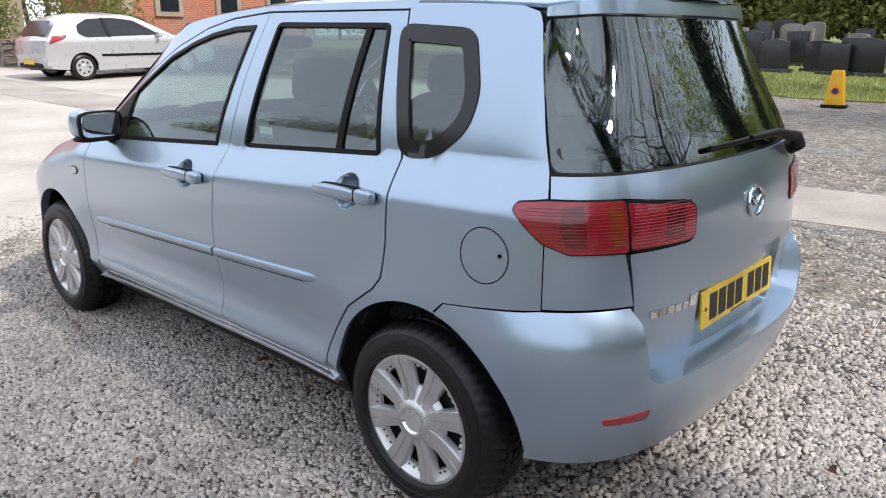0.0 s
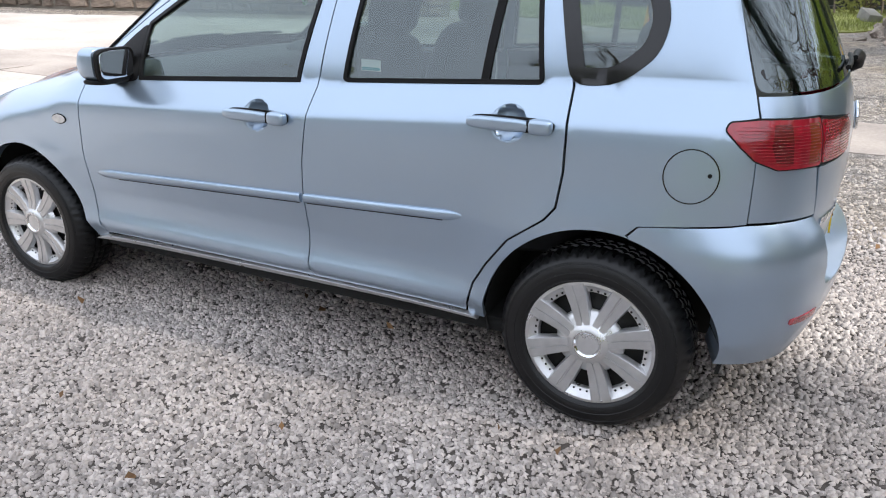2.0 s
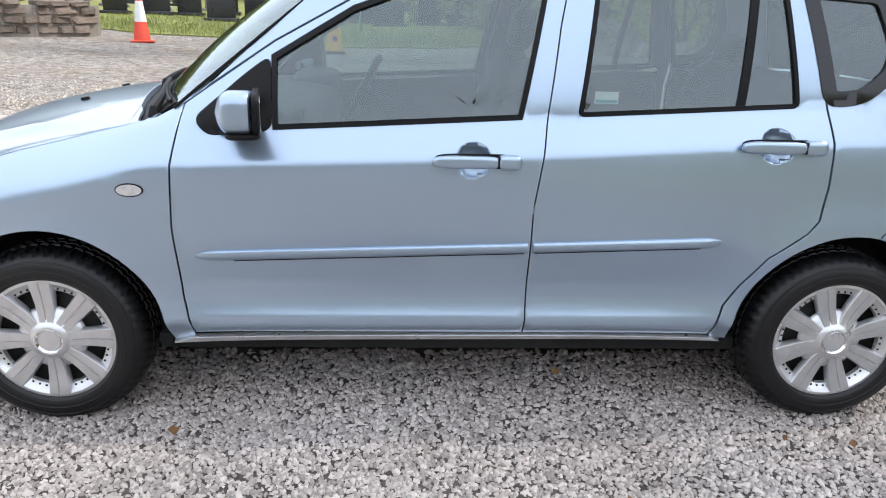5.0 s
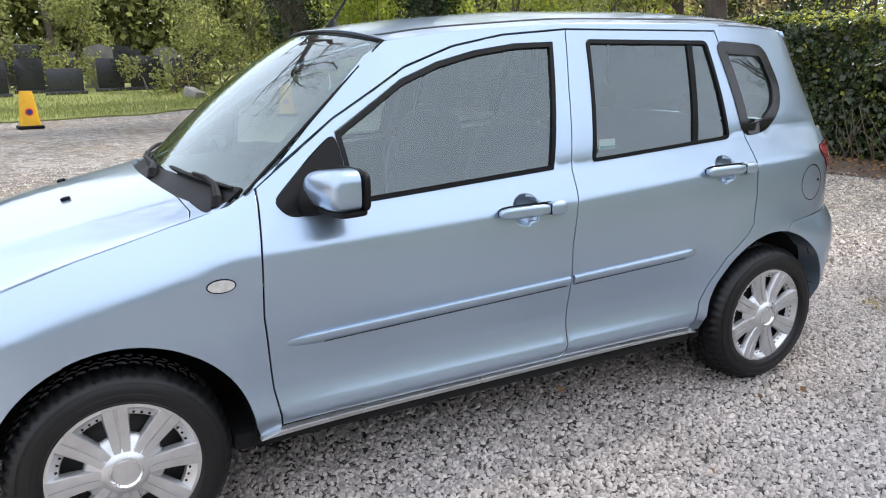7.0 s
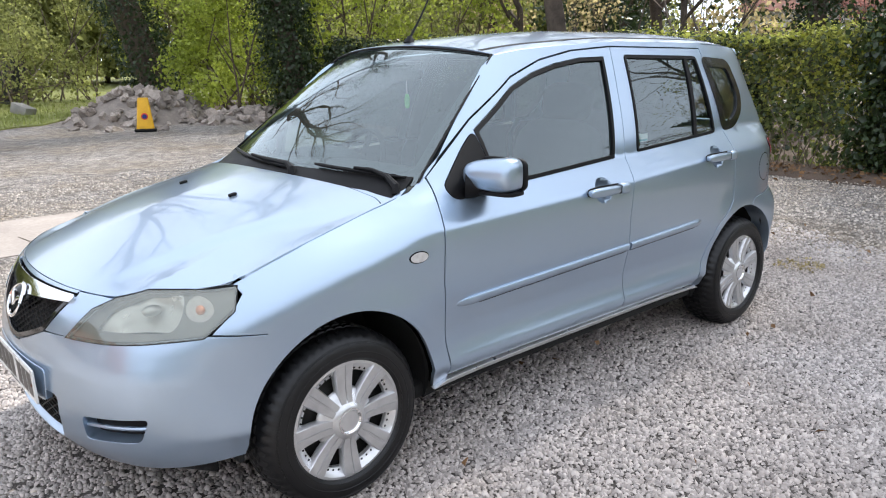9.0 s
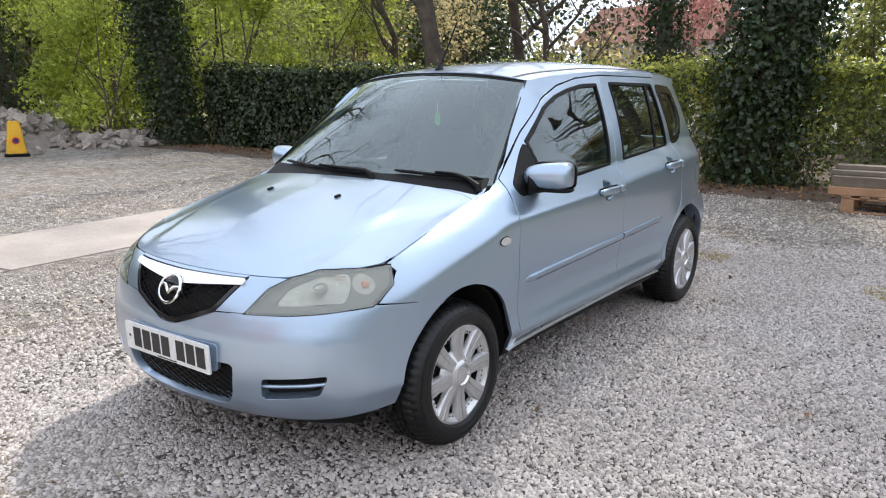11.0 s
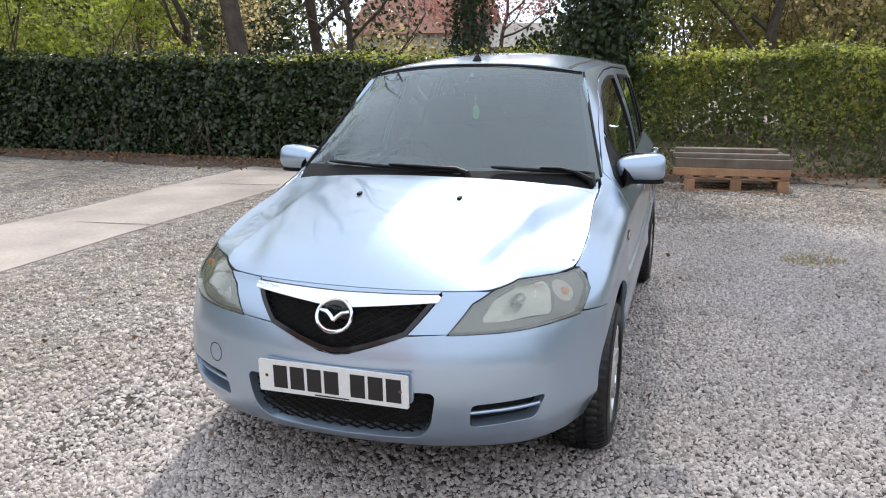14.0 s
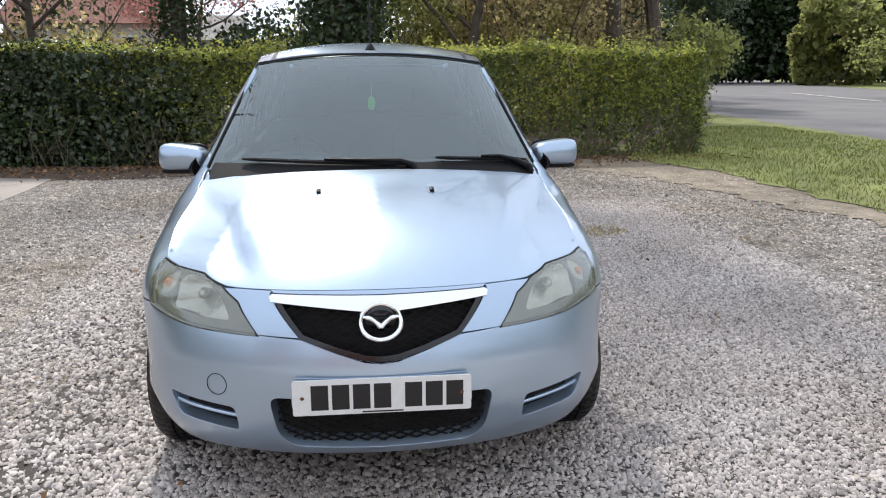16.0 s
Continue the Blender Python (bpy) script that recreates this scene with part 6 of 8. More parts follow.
def build_hedge(y0, y1, seed):
    r = np.random.default_rng(seed)
    h = empty("hedge", "clipped dark green hedge with fresh yellow-green tops", "hedge", at=(hedge_x((y0 + y1) / 2), (y0 + y1) / 2, 0))
    L, T, H = y1 - y0, 1.25, 1.66
    ny, nz = int(L / 0.3), 7
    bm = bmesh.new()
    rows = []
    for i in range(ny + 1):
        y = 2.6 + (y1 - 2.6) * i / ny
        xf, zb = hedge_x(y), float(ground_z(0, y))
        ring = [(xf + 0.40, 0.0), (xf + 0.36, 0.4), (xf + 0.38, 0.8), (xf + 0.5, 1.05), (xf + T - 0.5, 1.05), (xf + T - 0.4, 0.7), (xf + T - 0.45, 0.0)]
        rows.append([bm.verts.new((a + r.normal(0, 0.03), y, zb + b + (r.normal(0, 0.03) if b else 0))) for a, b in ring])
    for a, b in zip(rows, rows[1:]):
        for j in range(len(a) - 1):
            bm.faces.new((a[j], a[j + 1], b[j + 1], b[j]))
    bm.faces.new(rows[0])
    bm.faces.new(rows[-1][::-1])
    # added solid behind the leaves, coloured like the hedge's shaded inside
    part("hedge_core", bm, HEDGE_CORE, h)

    def face(n, dark):
        y = r.uniform(y0 - 0.1, y1 + 0.1, n)
        z = r.uniform(0.02, H, n) ** 1.0
        bulge = 0.10 * np.sin(y * 2.3 + 1.7 * np.sin(z * 3.1)) + 0.07 * np.sin(y * 5.1 + z * 4)
        x = hedge_x(y) + 0.06 - bulge * 0.6 + np.abs(r.normal(0, 0.09, n)) - 0.06
        return np.stack((x, y, z + ground_z(0, y)), 1), np.tile((-0.8, 0, 0.25), (n, 1))

    def top(n):
        y, x = r.uniform(y0 - 0.1, y1 + 0.1, n), r.uniform(0.0, T, n)
        z = H + 0.05 * np.sin(y * 1.7) + 0.05 * np.sin(y * 4.3 + x * 3) + np.abs(r.normal(0, 0.06, n)) - 0.03
        return np.stack((hedge_x(y) + x, y, z + ground_z(0, y)), 1), np.tile((-0.1, 0, 0.9), (n, 1))

    def end(n, yy, s):
        x, z = r.uniform(0, T, n), r.uniform(0.02, H, n)
        return np.stack((hedge_x(yy) + x, yy + s * np.abs(r.normal(0, 0.1, n)), z + ground_z(0, np.full(n, yy))), 1), np.tile((0, s * 0.8, 0.25), (n, 1))
    def volume(n):
        y, x = r.uniform(y0, y1, n), r.uniform(0.05, T - 0.05, n)
        z = H * r.beta(2.2, 1.3, n)
        return np.stack((hedge_x(y) + x, y, z + ground_z(0, y)), 1), np.tile((-0.3, 0, 0.5), (n, 1))
    A = [face(int(2500 * L), True), volume(int(1300 * L)), top(int(500 * L)), end(2600, y0, -1), end(2600, y1, 1)]
    P, O = np.vstack([a[0] for a in A]), np.vstack([a[1] for a in A])
    far = P[:, 1] + r.normal(0, 0.9, len(P)) > 3.4
    thin_ = r.uniform(0, 1, len(P)) < np.clip(0.78 + 0.3 * np.sin(P[:, 1] * 2.1 + P[:, 2] * 1.7) * np.sin(P[:, 1] * 0.9 + 1.0), 0.45, 1) * 0.62
    leaves("dark_foliage", P[~far & thin_], 0.070, LEAF_DARK, h, seed + 1, "", 0.2, O[~far & thin_])
    leaves("ivy_foliage", P[far], 0.088, LEAF_GLOSSY, h, seed + 5, "glossy dark ivy leaves", 0.3, O[far])
    B, C = top(int(1200 * L)), face(int(1700 * L), False)
    zz = C[0][:, 2] - ground_z(0, C[0][:, 1])
    k = r.uniform(0, 1, len(zz)) < (0.12 + 0.75 * np.clip((zz - 0.35) / 1.0, 0, 1) ** 1.2) * np.clip(0.75 + 0.5 * np.sin(C[0][:, 1] * 1.1) + 0.35 * np.sin(C[0][:, 1] * 2.7 + zz * 3), 0.12, 1) * np.interp(C[0][:, 1], [-6, 1, 4, 6, 12], [1.6, 1.6, 0.6, 0.12, 0.08])
    kb = r.uniform(0, 1, len(B[0])) < np.interp(B[0][:, 1], [-6, 3, 6, 12.5], [1, 1, 0.45, 0.12])
    leaves("fresh_foliage", np.vstack((B[0][kb], C[0][k])), 0.058, LEAF_FRESH, h, seed + 2, "yellow-green new leaves", 0.5, np.vstack((B[1][kb], C[1][k])))
    sp = top(int(26 * L))[0]
    sp = np.repeat(sp, 6, 0) + r.normal(0, 0.035, (len(sp) * 6, 3)) + np.tile(np.linspace(0, 0.22, 6), len(sp))[:, None] * np.array((0, 0, 1.0))
    sp = sp[sp[:, 1] < 4.5]
    leaves("shoot_mass", sp, 0.05, LEAF_FRESH, h, seed + 3, "upright yellow-green shoots", 0.8)
    tw = bmesh.new()
    rr = random.Random(seed)
    for i in range(int(L * 7)):
        y = rr.uniform(y0, y1)
        p = Vector((hedge_x(y) - rr.uniform(-0.1, 0.1), y, float(ground_z(0, y)) + rr.uniform(0, 0.1)))
        q = p + Vector((rr.uniform(-0.25, 0.1), rr.uniform(-0.4, 0.4), rr.uniform(0.3, 0.8)))
        add_tube(tw, [p, p.lerp(q, 0.5) + Vector((rr.uniform(-0.08, 0), rr.uniform(-0.1, 0.1), 0)), q], [0.008, 0.006, 0.003], 4, False)
    part("stem_mass", tw, TWIG, h)["kind"] = "stuff"
    tw = bmesh.new()
    for i in range(56):
        y = rr.uniform(y0 + 0.1, 3.2)
        p = Vector((hedge_x(y) - rr.uniform(0.0, 0.12), y, float(ground_z(0, y))))
        d = Vector((rr.uniform(-0.28, -0.02), rr.uniform(-0.5, 0.5), rr.uniform(0.35, 1.0)))
        bend = Vector((rr.uniform(-0.15, 0.02), rr.uniform(-0.12, 0.12), rr.uniform(0, 0.15)))
        add_tube(tw, [p, p + d * 0.35 + bend * 0.8, p + d * 0.7 + bend, p + d], [0.007, 0.006, 0.0045, 0.0025], 4, False)
    part("bare_stem_mass", tw, PALE_TWIG, h)["kind"] = "stuff"


PALE_TWIG = mat("pale_bare_twig", (0.19, 0.15, 0.11), 0.85, amount=0.45, scale=8)
build_hedge(-5.45, 12.2, 40)


def bush(seed, x, y, w, d, h, leaf, label, n=6000, size=0.09, category="bush", lumps=14, low=0.0):
    """A shrub: stems and many leaves in uneven lumps."""
    r = np.random.default_rng(seed)
    z0 = float(ground_z(x, y))
    b = empty("bush", label, category, "shrubs behind the yard", (x, y, z0))
    c = np.stack((r.uniform(-w / 2, w / 2, lumps), r.uniform(-d / 2, d / 2, lumps), low + r.uniform(0.12, 0.85, lumps) * (h - low)), 1)
    rad = r.uniform(0.16, 0.32, lumps) * min(w, d, h)
    which = r.integers(0, lumps, n)
    v = r.normal(size=(n, 3))
    v /= np.linalg.norm(v, axis=1)[:, None]
    P = c[which] + v * (rad[which] * r.uniform(0.35, 1.15, n))[:, None]
    P[:, 2] = np.maximum(P[:, 2], 0.05)
    leaves("leaves", P + np.array((x, y, z0)), size, leaf, b, seed, "", 0.3, v * 0.5)
    bm = bmesh.new()
    rr = random.Random(seed)
    for i in range(lumps):
        e = Vector(c[i]) + Vector((x, y, z0))
        s = Vector((x + rr.uniform(-0.25, 0.25) * w, y + rr.uniform(-0.25, 0.25) * d, z0 - 0.03))
        add_tube(bm, [s, s.lerp(e, 0.5) + Vector((rr.gauss(0, 0.1), rr.gauss(0, 0.1), 0.1)), e], [0.03, 0.02, 0.008], 5, False)
    part("stem_mass", bm, TWIG, b)["kind"] = "stuff"
    return b


# trees along and behind the hedge, from the far end to the road
tree(11, 5.7, 12.9, 12.5, "tall tree wrapped in dark ivy beside the hedge", LEAF_IVY, 0.10, 5, 0.5, 9, 0.25, radius=0.26, ivy=6.5, fuzz=0.3, ivy_wide=0.22, ivy_leaves=2200)
tree(12, 4.6, 18.2, 23.0, "tall old tree with ivy on its trunk", None, spread=0.62, limbs=18, start=0.28, lean=(-0.10, -0.14), radius=0.42, ivy=6.5, kink=0.17, depth=4, thin=0.010)
tree(27, 13.5, -5.6, 13.0, "tall bare tree behind the hedge by the road", None, spread=0.85, limbs=11, start=0.3, radius=0.22, kink=0.17)
tree(28, 16.5, -8.5, 14.0, "tall bare tree by the road", None, spread=0.8, limbs=11, start=0.25, radius=0.24, kink=0.17)
tree(13, 8.6, 15.2, 7.0, "young tree in yellow-green spring leaf", LEAF_LIME, 0.085, 13, 0.95, 10, 0.12, radius=0.10)
tree(14, 6.6, 17.2, 6.2, "young tree in yellow-green spring leaf", LEAF_LIME, 0.085, 14, 1.0, 10, 0.1, radius=0.09)
tree(15, 9.6, 8.4, 12.5, "bare brown tree with thick crooked limbs", None, spread=0.85, limbs=9, start=0.18, lean=(-0.08, 0.05), radius=0.24, kink=0.2, thin=0.010)
tree(29, 11.0, 10.8, 8.0, "bare brown thicket tree behind the hedge", None, spread=0.8, limbs=16, start=0.06, radius=0.10, kink=0.2, thin=0.008)
tree(30, 12.6, 7.2, 8.5, "bare brown thicket tree behind the hedge", None, spread=0.8, limbs=16, start=0.06, radius=0.10, kink=0.2, thin=0.008)
tree(16, 12.5, 13.0, 12.0, "tree in thin yellow-green spring leaf", LEAF_LIME, 0.09, 7, 0.8, 9, 0.25, radius=0.16)
tree(17, 14.5, 9.0, 13.0, "bare grey tree behind the hedge", None, spread=0.8, limbs=10, start=0.2, radius=0.17)
tree(18, 11.6, 3.6, 11.5, "dark ivy-covered tree behind the hedge", LEAF_IVY, 0.10, 3, 0.6, 9, 0.3, radius=0.20, ivy=5.5, fuzz=0.25)
tree(19, 6.95, 0.62, 9.6, "broad dark ivy-clad tree standing in the hedge", LEAF_IVY, 0.11, 4, 0.5, 15, 0.3, radius=0.30, ivy=8.6, fuzz=0.36, kink=0.05, ivy_wide=0.25, ivy_leaves=3000)
tree(20, 12.0, -2.2, 7.5, "olive-leaved tree behind the hedge", LEAF_OLIVE, 0.085, 8, 0.85, 10, 0.15, radius=0.13)
tree(21, 13.0, -4.6, 6.5, "bare brown thicket tree behind the hedge", LEAF_OLIVE, 0.07, 4, 0.9, 11, 0.1, radius=0.10)
tree(22, 16.0, -5.5, 8.5, "olive-leaved tree behind the hedge", LEAF_OLIVE, 0.10, 7, 0.85, 10, 0.15, radius=0.15)
tree(23, 22.0, -7.0, 10.0, "dark leafy tree by the road", LEAF_OLIVE, 0.13, 8, 0.85, 11, 0.1, radius=0.2)
tree(24, 19.5, 5.5, 6.0, "small tree in pink blossom by the house", LEAF_PINK, 0.10, 9, 0.9, 10, 0.2, radius=0.10)
tree(25, 20.0, 14.0, 10.0, "dark conifer-like tree far behind", LEAF_IVY, 0.13, 6, 0.55, 14, 0.1, radius=0.2)
tree(26, 24.0, 20.0, 11.0, "bare tree far behind the hedge", None, spread=0.8, limbs=10, start=0.2, radius=0.2)
for i, (x, y, w, d, h, lf, n, lab) in enumerate((
        (10.5, 16.0, 4.5, 4.0, 3.4, LEAF_OLIVE, 5200, "olive-green undergrowth behind the yard"),
        (1.2, 21.5, 4.0, 2.2, 3.0, LEAF_OLIVE, 3000, "thin olive shrub at the lawn's edge"),
        (-2.5, 25.5, 4.5, 2.5, 3.8, LEAF_OLIVE, 5200, "olive-green shrub behind the gravestones"),
        (8.6, 19.5, 3.0, 2.5, 2.6, LEAF_LIME, 4200, "yellow-green shrub behind the rubble"),
        (15.5, 17.0, 6.0, 5.0, 5.0, LEAF_OLIVE, 5200, "olive-green undergrowth behind the yard"),
        (12.5, 6.0, 3.0, 4.0, 1.8, LEAF_IVY, 3000, "dark evergreen shrub behind the hedge"),
        (13.5, -0.2, 4.0, 3.4, 4.6, LEAF_OLIVE, 5200, "tall olive-green shrub behind the hedge"),
        (11.6, -6.6, 3.6, 2.4, 2.9, LEAF_OLIVE, 4800, "glossy shrub beside the road"),
        (14.2, -3.4, 3.0, 3.2, 3.6, LEAF_OLIVE, 4000, "olive-green shrub behind the hedge"),
        (19.0, -8.6, 4.5, 3.0, 4.0, LEAF_IVY, 5000, "dark evergreen bush by the road"),
        (28.0, -11.0, 7.0, 5.0, 6.5, LEAF_IVY, 5200, "dark leafy trees by the road"),
        (40.0, -17.0, 12.0, 6.0, 9.0, LEAF_IVY, 5200, "dark leafy trees along the road"),
        (5.4, 15.4, 3.0, 2.4, 4.2, LEAF_LIME, 6500, "bright yellow-green spring shrub behind the rubble"),
        (7.6, 13.2, 2.6, 2.6, 4.2, LEAF_LIME, 6000, "bright yellow-green spring shrub at the hedge's end"),
        (10.2, 12.2, 3.6, 3.0, 5.2, LEAF_LIME, 4300, "thin yellow-green spring shrub behind the hedge"),
        (13.4, 10.6, 4.0, 3.6, 5.0, LEAF_BROWN, 4200, "brown thicket in thin leaf behind the hedge"),
        (17.5, 11.6, 5.0, 5.0, 6.5, LEAF_IVY, 5000, "dark evergreen thicket behind the hedge"),
        (18.5, 8.4, 4.0, 4.0, 3.0, LEAF_BROWN, 2000, "thin brown thicket behind the hedge"),
        (3.4, 24.5, 6.0, 3.0, 5.5, LEAF_OLIVE, 8000, "tall olive thicket beyond the lawn"),
        (8.2, 23.5, 5.0, 3.0, 6.0, LEAF_LIME, 7000, "tall yellow-green thicket beyond the rubble"),
        (13.5, 21.5, 5.5, 4.0, 6.5, LEAF_OLIVE, 8000, "tall olive thicket behind the yard"),
        (-8.0, 40.0, 12.0, 3.0, 5.5, LEAF_OLIVE, 6000, "olive thicket behind the gravestones"),
        (12.9, -0.6, 3.0, 3.0, 4.8, LEAF_OLIVE, 4500, "olive thicket behind the hedge"),
        (12.7, -3.8, 3.0, 3.2, 4.8, LEAF_BROWN, 4200, "brown-olive thicket behind the hedge"),
        (14.8, -2.0, 3.2, 3.4, 4.8, LEAF_BROWN, 4200, "brown-olive thicket behind the hedge"),
        (14.8, -5.6, 3.6, 2.8, 4.6, LEAF_BROWN, 4000, "brown-olive thicket by the road"),
        (17.0, -4.5, 5.0, 4.0, 6.5, LEAF_BROWN, 7000, "tall brown-olive thicket behind the hedge"),
        (24.0, -12.0, 5.0, 3.5, 6.5, LEAF_IVY, 7000, "dark leafy trees by the road"),
        (33.0, -13.5, 7.0, 4.0, 8.0, LEAF_IVY, 7000, "dark leafy trees by the road"),
        (66.0, -46.0, 7.0, 8.0, 8.8, LEAF_OLIVE, 9000, "tall green hedge across the road"),
        (60.0, -55.0, 7.0, 9.0, 8.8, LEAF_OLIVE, 9000, "tall green hedge across the road"),
        (19.5, 4.0, 4.5, 4.5, 3.2, LEAF_IVY, 5000, "dark evergreen shrub before the house"),
        (21.0, -0.5, 5.0, 4.0, 9.0, LEAF_OLIVE, 9000, "tall olive trees behind the hedge"),
        (20.0, -4.0, 5.0, 4.0, 9.0, LEAF_BROWN, 9000, "tall brown-olive trees behind the hedge"),
        (18.0, -7.5, 4.0, 3.0, 7.0, LEAF_BROWN, 7000, "tall brown-olive trees by the road"),
        (28.5, -27.0, 9.0, 4.0, 4.6, LEAF_OLIVE, 6500, "tall clipped hedge across the road"),
        (17.5, -26.0, 9.0, 4.0, 4.2, LEAF_OLIVE, 5500, "tall clipped hedge across the road"))):
    bush(60 + i, x, y, w, d, h, lf, lab, n, 0.10 if x < 16 else 0.17 if x < 50 else 0.7)

# tall bare trees across the road
for i, (x, y, h, ivy) in enumerate(((-9.5, -33.5, 13.0, 0), (-3.0, -34.5, 14.0, 5.0), (2.5, -33.4, 12.5, 0), (-16.0, -33.5, 13.0, 6.0))):
    tree(300 + i, x, y, h, "tall bare tree beside the road", None, spread=0.75, limbs=11, start=0.22, radius=0.24, ivy=ivy, kink=0.16)
for i, (x, y, w, h) in enumerate(((-11, -34, 5, 3.2), (-6.5, -35, 5, 3.6), (-1.5, -34.8, 5, 3.0), (4.5, -35, 5, 3.4))):
    bush(320 + i, x, y, w, 2.4, h, LEAF_OLIVE, "olive-green undergrowth beside the road", 3500, 0.17)

# far woods that close the view
def far_wood(seed, pts, h, label, n, size=0.5, leaf=LEAF_OLIVE):
    r = np.random.default_rng(seed)
    w = empty("far_woodland", label, "woodland", at=(*pts[0], 0))
    w["kind"] = "stuff"
    P, bm = [], bmesh.new()
    rr = random.Random(seed)
    for (xa, ya), (xb, yb) in zip(pts, pts[1:]):
        L = math.hypot(xb - xa, yb - ya)
        for i in range(int(L / 1.3)):
            s = rr.random()
            x, y = xa + (xb - xa) * s + rr.gauss(0, 2.5), ya + (yb - ya) * s + rr.gauss(0, 2.5)
            z = float(ground_z(x, y))
            hh = h * rr.uniform(0.7, 1.15)
            top_ = Vector((x + rr.gauss(0, 0.5), y + rr.gauss(0, 0.5), z + hh))
            add_tube(bm, [(x, y, z - 0.1), Vector((x, y, z)).lerp(top_, 0.5) + Vector((rr.gauss(0, 0.25), rr.gauss(0, 0.25), 0)), top_], [0.16, 0.11, 0.03], 5, False)
            for k in range(9):
                zz = rr.uniform(0.3, 0.95)
                a = rr.uniform(0, 6.28)
                p = Vector((x, y, z + hh * zz))
                q = p + Vector((math.cos(a), math.sin(a), rr.uniform(0.3, 1.0))) * hh * 0.2
                add_tube(bm, [p, p.lerp(q, 0.5) + Vector((0, 0, -0.1)), q], [0.05, 0.035, 0.012], 3, False)
        m = int(n * L / 40)
        s = r.uniform(0, 1, m)
        P.append(np.stack((xa + (xb - xa) * s + r.normal(0, 2.6, m), ya + (yb - ya) * s + r.normal(0, 2.6, m), 0.4 + np.abs(r.beta(1.2, 1.5, m)) * h), 1))
    part("trunk_mass", bm, BARK, w)
    P = np.vstack(P)
    P[:, 2] += ground_z(P[:, 0], P[:, 1])
    leaves("foliage", P, size, leaf, w, seed)


far_wood(80, [(-45, 42), (-20, 46), (5, 42), (24, 32)], 9.0, "bare grey-brown woodland beyond the cemetery", 90000, 0.32)
far_wood(81, [(24, 32), (34, 24)], 8.0, "thin woodland behind the yard", 90000, 0.30)
far_wood(82, [(60, -12), (82, -24), (86, -46), (78, -66)], 14.0, "dark woodland along the road", 50000, 0.75, LEAF_IVY)
far_wood(83, [(-60, -26), (-30, -34), (10, -40), (45, -48)], 9.0, "woodland across the road", 22000, 0.32)
far_wood(84, [(-55, -24), (-52, 6), (-48, 40)], 9.0, "woodland behind the chapel", 16000, 0.22)

# lawn blades along the edges that stand nearest
def blades(name, count, pick, seed, label, h=0.07):
    r = np.random.default_rng(seed)
    x, y = pick(r, count)
    n = len(x)
    a, t = r.uniform(0, 6.28, n), r.normal(0, 0.35, (n, 2))
    hh = h * r.uniform(0.5, 1.5, n)
    b = np.stack((x, y, ground_z(x, y) + 0.015), 1)
    w = np.stack((np.cos(a), np.sin(a), 0 * a), 1) * 0.008
    tip = b + np.stack((t[:, 0] * hh, t[:, 1] * hh, hh), 1)
    V = np.stack((b - w, b + w, tip), 1).reshape(-1, 3)
    F = np.arange(3 * n).reshape(-1, 3)
    ob = raw(name, V, F, BLADE, flat=True)
    return tagged(ob, label, "grass", kind="stuff")


def verge_pick(r, n):
    x, y = r.uniform(1.0, 13, n), r.uniform(-10.0, -4.2, n)
    ok = (y < np.interp(x, [1, 3, 5, 6.3, 8.2, 13], [-4.95, -4.9, -4.7, -4.3, -4.6, -8.4])) & (y > np.interp(x, [1, 9.3, 13], [-10.2, -10.2, -10.5]))
    return x[ok], y[ok]


def lawn_pick(r, n):
    x, y = r.uniform(-10, 5, n), 13.8 + np.abs(r.normal(0, 5, n))
    ok = y > np.interp(x, [-9.5, -7.2, -5.8, -4.1, -2.3, -0.5, 0.9, 2.4, 6], [16.3, 15.1, 15.2, 13.9, 14.15, 14.5, 15.5, 18, 21])
    return x[ok], y[ok]


blades("grass", 26000, verge_pick, 90, "short green grass on the verge", 0.045)
blades("grass", 26000, lawn_pick, 91, "rough green grass between the gravestones", 0.10)

# ---- cemetery, wall, chapel and house ----
GRANITE = mat("dark_polished_granite", (0.035, 0.036, 0.042), 0.3, amount=0.4, scale=8, fine=200, per_piece=0.35)
GREY_STONE = mat("weathered_grey_stone", (0.26, 0.25, 0.23), 0.85, amount=0.4, scale=3, fine=40, bump=0.4, bump_scale=40, per_piece=0.3)
WALL_STONE = mat("brown_grey_walling_stone", (0.24, 0.19, 0.155), 0.9, amount=0.45, scale=4, fine=30, bump=0.7, bump_scale=25, per_piece=0.35)
MORTAR = mat("pale_mortar", (0.30, 0.27, 0.23), 0.95, amount=0.3, scale=5, bump=0.4, bump_scale=40)
SANDSTONE = mat("buff_sandstone", (0.42, 0.34, 0.26), 0.9, amount=0.3, scale=2, bump=0.3, bump_scale=30)
RENDERED = mat("cream_render", (0.56, 0.54, 0.48), 0.9, amount=0.15, scale=1)
PANE_DARK = mat("dark_window_glass", (0.02, 0.025, 0.03), 0.1, amount=0.3)
TILE = mat("red_roof_tile", (0.27, 0.105, 0.07), 0.85, amount=0.35, scale=3, fine=15, per_piece=0.2)
WOOD_NEW = mat("pale_pallet_wood", (0.36, 0.205, 0.115), 0.85, amount=0.4, scale=6, fine=50, bump=0.3, bump_scale=60, per_piece=0.25)
WOOD_OLD = mat("weathered_brown_sleeper", (0.19, 0.15, 0.115), 0.85, amount=0.45, scale=6, fine=50, bump=0.4, bump_scale=50, per_piece=0.2)
YELLOW = mat("yellow_plastic", (0.78, 0.42, 0.01), 0.45, amount=0.2, scale=6)
CONE_RED = mat("orange_red_plastic", (0.72, 0.06, 0.025), 0.45, amount=0.2, scale=8)
